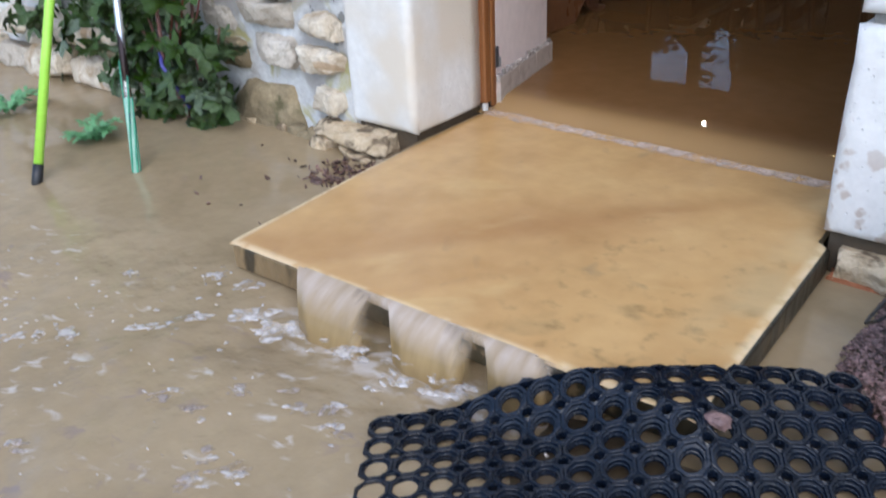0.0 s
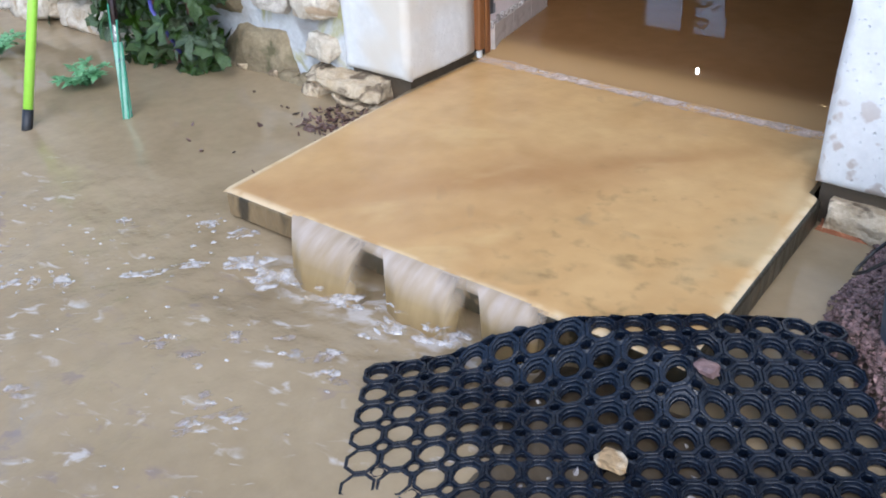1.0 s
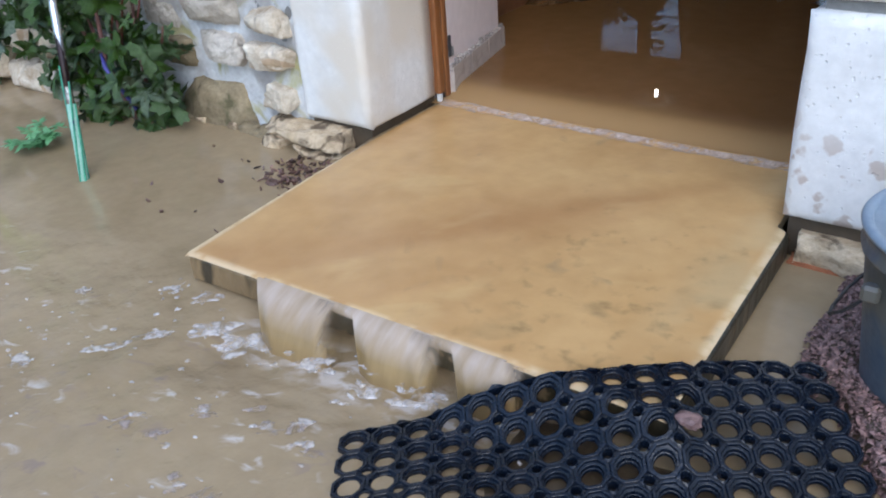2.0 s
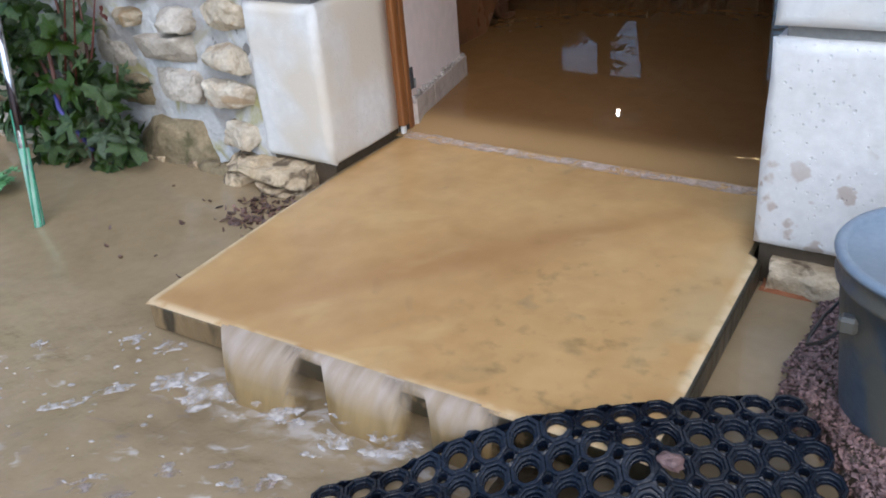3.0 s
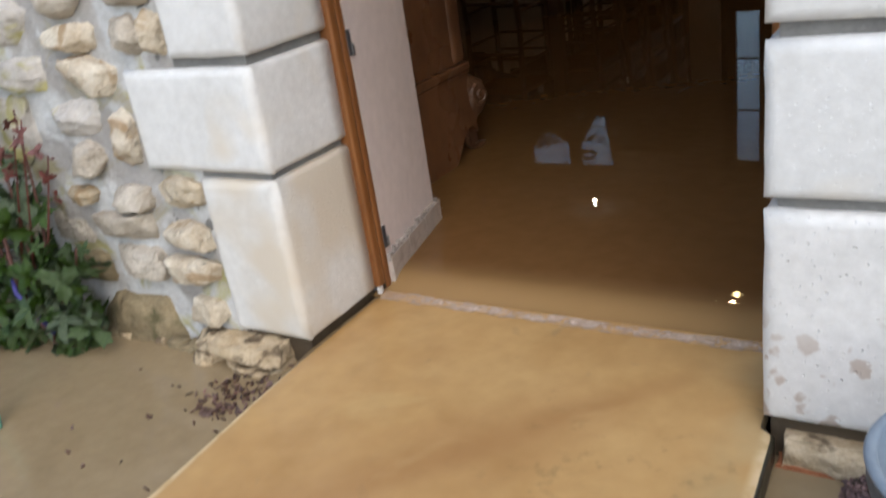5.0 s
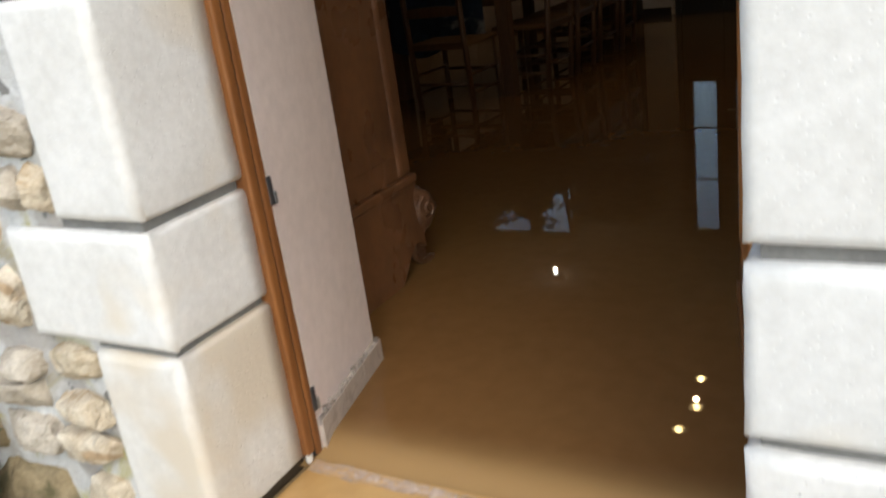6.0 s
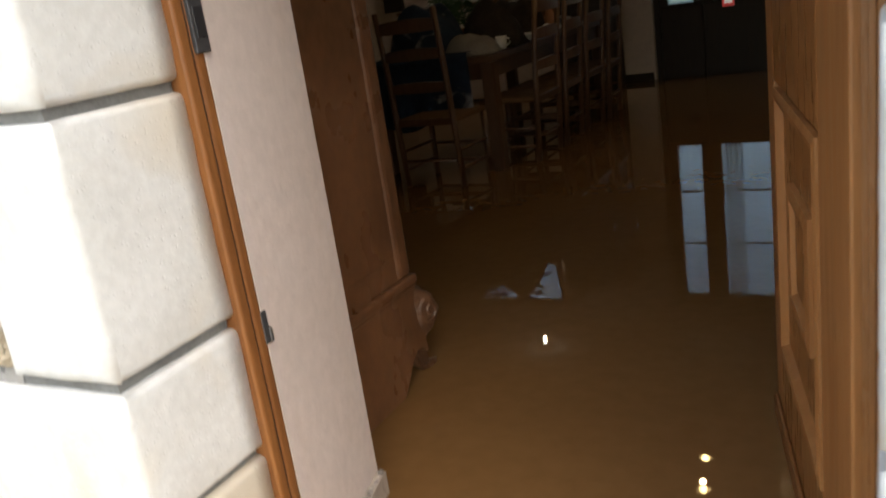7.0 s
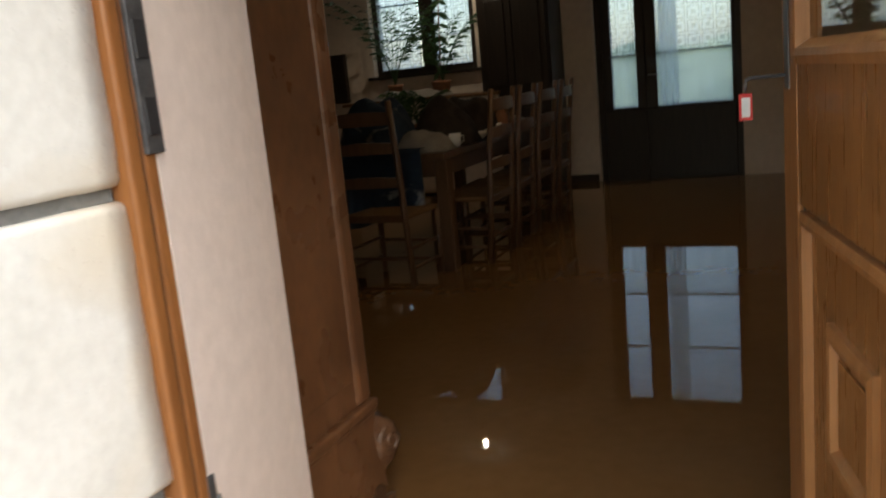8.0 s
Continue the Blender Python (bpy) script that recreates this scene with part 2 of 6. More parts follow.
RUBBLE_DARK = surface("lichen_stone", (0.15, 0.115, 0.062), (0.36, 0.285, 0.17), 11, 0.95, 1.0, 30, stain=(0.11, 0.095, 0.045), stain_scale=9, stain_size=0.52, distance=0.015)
PALE_RUBBLE = surface("lime_washed_stone", (0.47, 0.43, 0.38), (0.70, 0.66, 0.61), 9, 0.95, 1.0, 34, stain=(0.46, 0.42, 0.19), stain_scale=7, stain_size=0.52, vary=0.08, distance=0.016)
MORTAR = surface("grey_lime_mortar", (0.46, 0.46, 0.45), (0.68, 0.69, 0.69), 7, 0.95, 0.9, 40, stain=(0.40, 0.37, 0.17), stain_scale=6, stain_size=0.54, distance=0.012)
mx_, my_, rise_, grain_, both_, layer_ = masks(MORTAR)
layer_(rise_(grain_(6.5, 5, 0.0, (1, 1, 1), 0.4), 0.50, 0.62, 0.50), (0.24, 0.20, 0.165))   # earthy patches where the lime has washed out
# the dark blotches paint the shade of cavities in the eroded stone
FOOTING = surface("eroded_stone", (0.40, 0.28, 0.145), (0.68, 0.56, 0.39), 14, 0.85, 1.0, 30, stain=(0.15, 0.105, 0.060), stain_scale=17, stain_size=0.50, distance=0.02)
JOINT = surface("joint_mortar", (0.17, 0.165, 0.16), (0.27, 0.265, 0.25), 12, 0.95, 0.5, 80)
PLASTER = surface("pink_white_plaster", (0.77, 0.658, 0.612), (0.84, 0.73, 0.688), 3, 0.8, 0.12, 50, stain=(0.62, 0.52, 0.44), stain_scale=2.5, stain_size=0.64)
CEIL = surface("cream_plaster", (0.68, 0.58, 0.49), (0.76, 0.66, 0.57), 2, 0.9, 0.1, 40)
TILE = surface("skirting_tile", (0.42, 0.36, 0.31), (0.55, 0.48, 0.42), 22, 0.4, 0.1, 80, stain=(0.36, 0.30, 0.25), stain_scale=18, stain_size=0.55)
SLAB = surface("wet_ochre_slab", (0.135, 0.092, 0.045), (0.27, 0.185, 0.09), 9, 0.4, 0.7, 40, stain=(0.05, 0.037, 0.02), stain_scale=13, stain_size=0.54, distance=0.006, stretch=(1, 1, 0.45))
FILM = film_stains(muddy("sheet_of_silty_water", (0.485, 0.282, 0.105), (0.645, 0.427, 0.190), 1.7, 0.22, 6, 0.5, distance=0.02, stain=(0.40, 0.27, 0.13)))
FALL = crest_sheen(muddy("falling_silty_water", (0.21, 0.142, 0.062), (0.34, 0.236, 0.108), 6, 0.05, 22, 0.35, stretch=(1, 0.3, 0.22), distance=0.008), -0.068, -0.032, (0.66, 0.57, 0.52))
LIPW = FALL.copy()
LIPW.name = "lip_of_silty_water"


def thinning(m):
    """Lets the wall behind show where a falling sheet has torn into threads."""
    n, l = m.node_tree.nodes, m.node_tree.links
    at = n.new("ShaderNodeAttribute")
    at.attribute_name = "thinning"
    t = n.new("ShaderNodeTexNoise")
    t.inputs["Scale"].default_value, t.inputs["Detail"].default_value = 60, 3
    mp = n.new("ShaderNodeMapping")
    mp.inputs["Scale"].default_value = (1, 0.05, 0.06)
    l.new(n["Geometry"].outputs["Position"], mp.inputs[0])
    l.new(mp.outputs[0], t.inputs["Vector"])
    a = n.new("ShaderNodeMath")
    a.operation = "MULTIPLY_ADD"
    a.inputs[1].default_value = 0.55
    l.new(t.outputs["Fac"], a.inputs[0])
    l.new(at.outputs["Fac"], a.inputs[2])
    r = n.new("ShaderNodeMapRange")
    r.inputs["From Min"].default_value, r.inputs["From Max"].default_value, r.inputs["To Max"].default_value = 0.90, 1.14, 0.92
    l.new(a.outputs[0], r.inputs[0])
    cl = n.new("ShaderNodeBsdfTransparent")
    mx = n.new("ShaderNodeMixShader")
    l.new(r.outputs[0], mx.inputs[0])
    l.new(n["Principled BSDF"].outputs[0], mx.inputs[1])
    l.new(cl.outputs[0], mx.inputs[2])
    l.new(mx.outputs[0], n["Material Output"].inputs[0])
    return m


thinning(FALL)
YARD = foam_and_glints(muddy("yard_flood_water", (0.292, 0.216, 0.122), (0.37, 0.281, 0.168), 3, 0.03, 9, 0.9, distance=0.03))
YARD.node_tree.nodes["Principled BSDF"].inputs["Coat IOR"].default_value = 1.42
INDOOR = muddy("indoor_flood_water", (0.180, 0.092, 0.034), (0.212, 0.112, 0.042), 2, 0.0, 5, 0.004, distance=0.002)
ix_, iy_, rise_, grain_, both_, layer_ = masks(INDOOR)
layer_(rise_(iy_, 2.06, 1.88, 0.7), (0.42, 0.27, 0.12))   # shallow silty water over the sill, its daylight painted in as a paler band
yn, yl = YARD.node_tree.nodes, YARD.node_tree.links
ys = yn.new("ShaderNodeSeparateXYZ")
yl.new(yn["Geometry"].outputs["Position"], ys.inputs[0])
yr = yn.new("ShaderNodeMapRange")   # the current runs in the open yard, the corner by the wall lies calm
yr.inputs["From Min"].default_value, yr.inputs["From Max"].default_value = 1.15, 0.80
yr.inputs["To Min"].default_value, yr.inputs["To Max"].default_value = 0.06, 0.8
yl.new(ys.outputs["Y"], yr.inputs[0])
yw = yn.new("ShaderNodeMapRange")
yw.inputs["From Min"].default_value, yw.inputs["From Max"].default_value, yw.inputs["To Min"].default_value = -2.2, -1.45, 0.12
yl.new(ys.outputs["X"], yw.inputs[0])
yc = yn.new("ShaderNodeMath")
yc.operation = "MULTIPLY"
yl.new(yr.outputs[0], yc.inputs[0])
yl.new(yw.outputs[0], yc.inputs[1])
yl.new(yc.outputs[0], yn["Bump"].inputs["Strength"])
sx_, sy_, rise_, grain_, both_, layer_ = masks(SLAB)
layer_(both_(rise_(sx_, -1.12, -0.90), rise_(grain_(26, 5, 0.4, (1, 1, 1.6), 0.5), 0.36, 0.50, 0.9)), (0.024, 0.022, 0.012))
layer_(both_(rise_(sx_, -0.372, -0.352), rise_(grain_(14, 5, 0.4), 0.26, 0.42, 0.92)), (0.026, 0.023, 0.014))   # moss on the right side, blackened to paint in its shade and reflection
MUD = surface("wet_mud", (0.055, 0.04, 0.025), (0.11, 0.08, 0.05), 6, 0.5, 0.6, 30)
# brown silt, toned darker to paint the shade in the mat's holes
SILT = surface("wet_silt", (0.052, 0.037, 0.021), (0.108, 0.077, 0.044), 9, 0.4, 0.5, 40)
WOODF = surface("varnished_oak", (0.16, 0.060, 0.020), (0.31, 0.128, 0.040), 9, 0.36, 0.12, 60, stretch=(5, 5, 0.35))
WOODD = surface("door_oak", (0.25, 0.105, 0.032), (0.37, 0.160, 0.048), 7, 0.30, 0.1, 60, stretch=(3.2, 3.2, 0.3))
# door oak made paler for the skylight on stiles and mouldings
WOODL = surface("sky_lit_oak", (0.31, 0.130, 0.042), (0.47, 0.215, 0.074), 7, 0.34, 0.1, 60, stretch=(3.2, 3.2, 0.25))
ARMOIRE = surface("waxed_walnut", (0.095, 0.042, 0.020), (0.235, 0.106, 0.048), 3.2, 0.30, 0.08, 50, stretch=(1.6, 1.0, 0.7))
CARVED = surface("carved_walnut", (0.06, 0.028, 0.014), (0.20, 0.098, 0.050), 16, 0.34, 0.5, 45, distance=0.012)
CHAIRW = surface("dark_chair_wood", (0.065, 0.031, 0.015), (0.13, 0.064, 0.029), 10, 0.42, 0.1, 60, stretch=(3, 3, 0.5))
RUSH = surface("rush_seat", (0.13, 0.062, 0.020), (0.20, 0.10, 0.035), 40, 0.7, 0.7, 160, stretch=(1, 4, 1))
DARKW = surface("dark_stained_wood", (0.010, 0.006, 0.004), (0.026, 0.015, 0.008), 8, 0.5, 0.1, 60, stretch=(4, 4, 0.4))
RUBBER = surface("wet_black_rubber", (0.002, 0.004, 0.009), (0.006, 0.010, 0.020), 20, 0.26, 0.15, 120, spec=0.46, rough_var=0.12)
BUCKET = surface("grey_plastic", (0.044, 0.060, 0.079), (0.084, 0.106, 0.132), 10, 0.45, 0.15, 60, stain=(0.105, 0.098, 0.080), stain_scale=6, stain_size=0.50)
BUCKET_RIM = surface("pale_blue_grey_plastic", (0.19, 0.245, 0.315), (0.25, 0.31, 0.38), 10, 0.4, 0.08, 60)
IRON = surface("dark_iron", (0.05, 0.05, 0.055), (0.12, 0.12, 0.125), 30, 0.45, 0.2, 90, metal=0.5)
STEEL = surface("dull_steel", (0.22, 0.23, 0.24), (0.38, 0.39, 0.40), 30, 0.38, 0.15, 90, metal=0.85)
BLACK = surface("black_plastic", (0.012, 0.012, 0.014), (0.03, 0.03, 0.032), 20, 0.45, 0.1, 80)
LEAFM = surface("vine_leaf_green", (0.016, 0.042, 0.006), (0.066, 0.128, 0.020), 22, 0.30, 0.5, 50, vary=0.55, local=True)
LEAFR = surface("red_leaf", (0.10, 0.028, 0.026), (0.19, 0.058, 0.045), 25, 0.5, 0.3, 60, vary=0.2, local=True)
WEED = surface("fresh_weed_green", (0.09, 0.25, 0.085), (0.19, 0.40, 0.18), 30, 0.5, 0.3, 60)
STEM = surface("brown_vine_stem", (0.09, 0.04, 0.03), (0.20, 0.09, 0.07), 30, 0.7, 0.4, 80)
NEON = surface("neon_yellow_green_paint", (0.36, 0.72, 0.05), (0.44, 0.80, 0.09), 12, 0.35, 0.05, 50)
CHROME = surface("scratched_chrome", (0.55, 0.56, 0.58), (0.75, 0.76, 0.78), 20, 0.2, 0.15, 70, metal=1.0, stain=(0.04, 0.03, 0.03), stain_scale=26, stain_size=0.43, stretch=(1, 1, 0.35))
TWINE = surface("green_twine", (0.03, 0.20, 0.12), (0.08, 0.36, 0.21), 40, 0.5, 0.4, 120, stain=(0.04, 0.04, 0.12), stain_scale=60, stain_size=0.56)
PALETWINE = surface("pale_green_wrapping", (0.22, 0.42, 0.31), (0.42, 0.60, 0.48), 30, 0.5, 0.4, 120)
BLUE = surface("blue_wire", (0.05, 0.05, 0.25), (0.09, 0.08, 0.34), 40, 0.5, 0.1, 100)
GRAVELM = surface("pink_gravel", (0.115, 0.060, 0.055), (0.30, 0.195, 0.175), 60, 0.5, 0.4, 150, island=0.55)
SHELL = surface("pale_shell_chips", (0.20, 0.17, 0.15), (0.46, 0.42, 0.39), 60, 0.35, 0.3, 120, island=0.4)
BRICKM = surface("red_brick", (0.36, 0.12, 0.05), (0.50, 0.20, 0.09), 40, 0.8, 0.5, 120)
LITTER = surface("leaf_litter", (0.05, 0.028, 0.02), (0.20, 0.11, 0.085), 45, 0.45, 0.5, 90, island=0.7)
WHITEP = surface("white_paint", (0.72, 0.72, 0.70), (0.80, 0.80, 0.78), 10, 0.5, 0.05, 50)
CLOTHW = surface("white_cloth", (0.34, 0.31, 0.27), (0.48, 0.45, 0.40), 12, 0.9, 0.5, 60)
CLOTHB = surface("blue_patterned_cloth", (0.012, 0.028, 0.06), (0.03, 0.06, 0.11), 14, 0.85, 0.4, 50, stain=(0.50, 0.52, 0.55), stain_scale=5, stain_size=0.60)
DARKCLOTH = surface("dark_brown_cloth", (0.03, 0.022, 0.018), (0.07, 0.05, 0.04), 14, 0.9, 0.5, 60)
REDP = surface("red_plastic", (0.60, 0.04, 0.04), (0.70, 0.07, 0.06), 20, 0.4, 0.05, 50)
POT = surface("terracotta", (0.30, 0.13, 0.07), (0.40, 0.19, 0.10), 20, 0.8, 0.2, 60)
PALM = surface("dark_palm_green", (0.012, 0.04, 0.012), (0.03, 0.08, 0.022), 20, 0.5, 0.2, 60)
GLASS = glassy("window_glass")
BULB = glow("lit_bulb", (1.0, 0.70, 0.30), 40.0)
BULBW = glow("lit_white_bulb", (1.0, 0.93, 0.80), 70.0)
HEDGE = surface("far_hedge", (0.20, 0.28, 0.16), (0.36, 0.44, 0.30), 1.2, 0.9, 0.5, 6)


def lace_material():
    """Thin white net with a woven motif, that daylight passes through."""
    m = bpy.data.materials.new("white_lace")
    m.use_nodes = True
    n, l = m.node_tree.nodes, m.node_tree.links
    n.remove(n["Principled BSDF"])
    geo = n.new("ShaderNodeNewGeometry")
    mp = n.new("ShaderNodeMapping")
    mp.inputs["Scale"].default_value = (1, 0, 1)
    l.new(geo.outputs["Position"], mp.inputs[0])
    v = n.new("ShaderNodeTexVoronoi")
    v.distance = "CHEBYCHEV"
    v.inputs["Scale"].default_value, v.inputs["Randomness"].default_value = 7.5, 0.0
    l.new(mp.outputs[0], v.inputs["Vector"])
    w = n.new("ShaderNodeTexNoise")
    w.inputs["Scale"].default_value, w.inputs["Detail"].default_value = 30, 3
    l.new(mp.outputs[0], w.inputs["Vector"])
    cr = n.new("ShaderNodeValToRGB")
    el = cr.color_ramp.elements
    el[0].position, el[0].color = 0.0, (0.60, 0.62, 0.64, 1)
    el[1].position, el[1].color = 0.12, (0.60, 0.62, 0.64, 1)
    for at, g in ((0.17, 0.98), (0.34, 0.98), (0.39, 0.46), (0.46, 0.95)):
        e = el.new(at)
        e.color = (g * 0.96, g * 0.98, g, 1)
    l.new(v.outputs["Distance"], cr.inputs[0])
    r = n.new("ShaderNodeMapRange")
    r.inputs["From Min"].default_value, r.inputs["From Max"].default_value = 0.35, 0.65
    r.inputs["To Min"].default_value, r.inputs["To Max"].default_value = 0.78, 0.55
    l.new(w.outputs["Fac"], r.inputs[0])
    tr = n.new("ShaderNodeBsdfTranslucent")
    l.new(cr.outputs[0], tr.inputs[0])
    cl = n.new("ShaderNodeBsdfTransparent")
    mx = n.new("ShaderNodeMixShader")
    l.new(r.outputs[0], mx.inputs[0])
    l.new(cl.outputs[0], mx.inputs[1])
    l.new(tr.outputs[0], mx.inputs[2])
    l.new(mx.outputs[0], n["Material Output"].inputs[0])
    return m


LACE = lace_material()


def froth_material():
    """Lacy foam: white film broken by open water."""
    m = bpy.data.materials.new("lacy_foam")
    m.use_nodes = True
    n, l = m.node_tree.nodes, m.node_tree.links
    b = n["Principled BSDF"]
    b.inputs["Base Color"].default_value = (0.80, 0.77, 0.74, 1)
    b.inputs["Roughness"].default_value = 0.3
    geo = n.new("ShaderNodeNewGeometry")
    t = n.new("ShaderNodeTexNoise")
    t.inputs["Scale"].default_value, t.inputs["Detail"].default_value = 75, 6
    l.new(geo.outputs["Position"], t.inputs["Vector"])
    r = n.new("ShaderNodeMapRange")
    r.inputs["From Min"].default_value, r.inputs["From Max"].default_value = 0.42, 0.66
    r.inputs["To Max"].default_value = 0.75
    l.new(t.outputs["Fac"], r.inputs[0])
    cl = n.new("ShaderNodeBsdfTransparent")
    mx = n.new("ShaderNodeMixShader")
    l.new(r.outputs[0], mx.inputs[0])
    l.new(cl.outputs[0], mx.inputs[1])
    l.new(b.outputs[0], mx.inputs[2])
    l.new(mx.outputs[0], n["Material Output"].inputs[0])
    return m


FROTH = froth_material()
NET = lace_material()
NET.name = "fine_net"
for e in NET.node_tree.nodes["Color Ramp"].color_ramp.elements:
    e.color = (0.66, 0.69, 0.71, 1)
NET.node_tree.nodes["Map Range"].inputs["To Min"].default_value = 0.75
NET.node_tree.nodes["Map Range"].inputs["To Max"].default_value = 0.75
SHEER = lace_material()
SHEER.name = "sheer_lace"
SHEER.node_tree.nodes["Map Range"].inputs["To Min"].default_value = 0.85
SHEER.node_tree.nodes["Map Range"].inputs["To Max"].default_value = 0.55

# ---- mesh helpers ----
rng = random.Random(7)


def thing(name, at, label, category, group="", rz=0.0):
    ob = new(name)
    ob.empty_display_size = 0.05
    ob.matrix_basis = pose(*at, 0, 0, rz)
    return tagged(ob, label, category, group)


def part(name, bm, material, parent=None, label="", smooth=False):
    """Links a bmesh as one mesh object under a thing, a part or a piece of the setting."""
    me = bpy.data.meshes.new(name)
    bm.normal_update()
    bm.to_mesh(me)
    bm.free()
    me.materials.append(material)
    if smooth:
        for p in me.polygons:
            p.use_smooth = True
    ob = new(name, me)
    if parent:
        ob.parent = parent
    if label:
        ob["label"] = label
    return ob


def setting(name, bm, material, label="", smooth=False):
    return tagged(part(name, bm, material, None, label, smooth), kind="structure")


def box(bm, x0, x1, y0, y1, z0, z1, bevel=0.0, seg=1):
    r = bmesh.ops.create_cube(bm, size=1)
    vs = r["verts"]
    for v in vs:
        v.co = Vector((x0 + (v.co.x + 0.5) * (x1 - x0), y0 + (v.co.y + 0.5) * (y1 - y0), z0 + (v.co.z + 0.5) * (z1 - z0)))
    if bevel:
        es = list({e for v in vs for e in v.link_edges})
        bmesh.ops.bevel(bm, geom=es, offset=bevel, segments=seg, affect="EDGES", profile=0.5)
    return bm


def boxed(*a, **k):
    return box(bmesh.new(), *a, **k)


def prism(plan, z0, z1):
    """An upright prism over a plan outline given counter-clockwise."""
    bm = bmesh.new()
    lo = [bm.verts.new((x, y, z0)) for x, y in plan]
    hi = [bm.verts.new((x, y, z1)) for x, y in plan]
    bm.faces.new(lo[::-1])
    bm.faces.new(hi)
    k = len(plan)
    for i in range(k):
        bm.faces.new((lo[i], lo[(i + 1) % k], hi[(i + 1) % k], hi[i]))
    return bm


def tube(bm, pts, radius, sides=8, taper=1.0):
    """A round bar along points, capped."""
    pts = [Vector(p) for p in pts]
    rings = []
    for i, p in enumerate(pts):
        way = (pts[min(i + 1, len(pts) - 1)] - pts[max(i - 1, 0)]).normalized()
        side = way.cross(Vector((0.31, 0.2, 0.93))).normalized()
        up = way.cross(side)
        r = radius * (1 + (taper - 1) * i / max(1, len(pts) - 1))
        rings.append([bm.verts.new(p + r * (math.cos(2 * math.pi * k / sides) * side + math.sin(2 * math.pi * k / sides) * up)) for k in range(sides)])
    for a, c in zip(rings, rings[1:]):
        for k in range(sides):
            bm.faces.new((a[k], a[(k + 1) % sides], c[(k + 1) % sides], c[k]))
    bm.faces.new(rings[0][::-1])
    bm.faces.new(rings[-1])
    return bm


def lathe(profile, sides=48):
    """A turned body round z from (radius, height) pairs."""
    bm = bmesh.new()
    rings = [[bm.verts.new((r * math.cos(2 * math.pi * k / sides), r * math.sin(2 * math.pi * k / sides), z)) for k in range(sides)] for r, z in profile]
    for a, c in zip(rings, rings[1:]):
        for k in range(sides):
            bm.faces.new((a[k], a[(k + 1) % sides], c[(k + 1) % sides], c[k]))
    bm.faces.new(rings[0][::-1])
    bm.faces.new(rings[-1])
    return bm


def rock(sx, sy, sz, seed, cuts=3, rough=0.16, square=0.55):
    """A dressed rubble stone: a rounded block broken up by noise, centred on the origin."""
    bm = bmesh.new()
    bmesh.ops.create_cube(bm, size=2)
    bmesh.ops.subdivide_edges(bm, edges=bm.edges[:], cuts=cuts, use_grid_fill=True)
    for v in bm.verts:
        c = v.co.copy()
        ball = c.normalized() * 1.25
        p = ball.lerp(c, square)
        q = p + Vector((seed * 3.7, seed * 1.3, seed * 2.1))
        p += Vector((noise.noise(q * 1.1), noise.noise(q * 1.1 + Vector((9, 0, 0))), noise.noise(q * 1.1 + Vector((0, 9, 0))))) * rough * 1.3
        p += c.normalized() * noise.noise(q * 3.1) * rough * 0.6
        v.co = Vector((p.x * sx / 2, p.y * sy / 2, p.z * sz / 2))
    return bm


def rubble(sx, sy, sz, seed, cuts=7, planes=9):
    """A rough split stone: a block with knocked-off facets and a pitted skin, centred on the origin."""
    bm = rock(2.0, 2.0, 2.0, seed, cuts, 0.17, 0.72)
    r = random.Random(int(seed * 97))
    for k in range(planes):
        n_ = Vector((r.gauss(0, 1), r.gauss(-0.5, 0.8), r.gauss(0, 1))).normalized()
        d = r.uniform(0.72, 0.98)
        for v in bm.verts:
            over = n_.dot(v.co) - d
            if over > 0:
                v.co -= n_ * over * 0.92
    d = sorted((sx, sy, sz))[1]
    for v in bm.verts:
        out = v.co.normalized()
        v.co = Vector((v.co.x * sx / 2, v.co.y * sy / 2, v.co.z * sz / 2))
        q = v.co * (4.2 / d) + Vector((seed, 0, seed))
        v.co += out * d * (0.050 * noise.noise(q) + 0.032 * noise.noise(q * 2.4) + 0.018 * noise.noise(q * 5.5))
    return bm


def sheet(nx, ny, f):
    """A grid of nx by ny cells whose corners f(u, v) gives for u, v from 0 to 1."""
    bm = bmesh.new()
    vs = [[bm.verts.new(f(i / nx, j / ny)) for i in range(nx + 1)] for j in range(ny + 1)]
    for j in range(ny):
        for i in range(nx):
            bm.faces.new((vs[j][i], vs[j][i + 1], vs[j + 1][i + 1], vs[j + 1][i]))
    return bm


def smoothstep(a, c, x):
    t = min(1, max(0, (x - a) / (c - a)))
    return t * t * (3 - 2 * t)


# ---- levels and lines of the plan ----
YF = 1.565            # outer face of the dressed stones
XL, XR = -1.40, -0.375  # clear opening between the dressed stones
YARD_Z = -0.09        # flood level outside
SLAB_Z = -0.029       # top of the doorstep slab
FAR = 9.75            # inner face of the far wall
ROOM_L, ROOM_R, ROOM_H = -6.6, 0.35, 2.72

# ---- setting: ground and water ----


def ground_sheet():
    def f(u, v):
        return (-400 + 800 * u, -400 + 800 * v, -0.17)
    return sheet(8, 8, f)


tagged(setting("ground", ground_sheet(), MUD), "brown wet mud under the flood water", "ground")


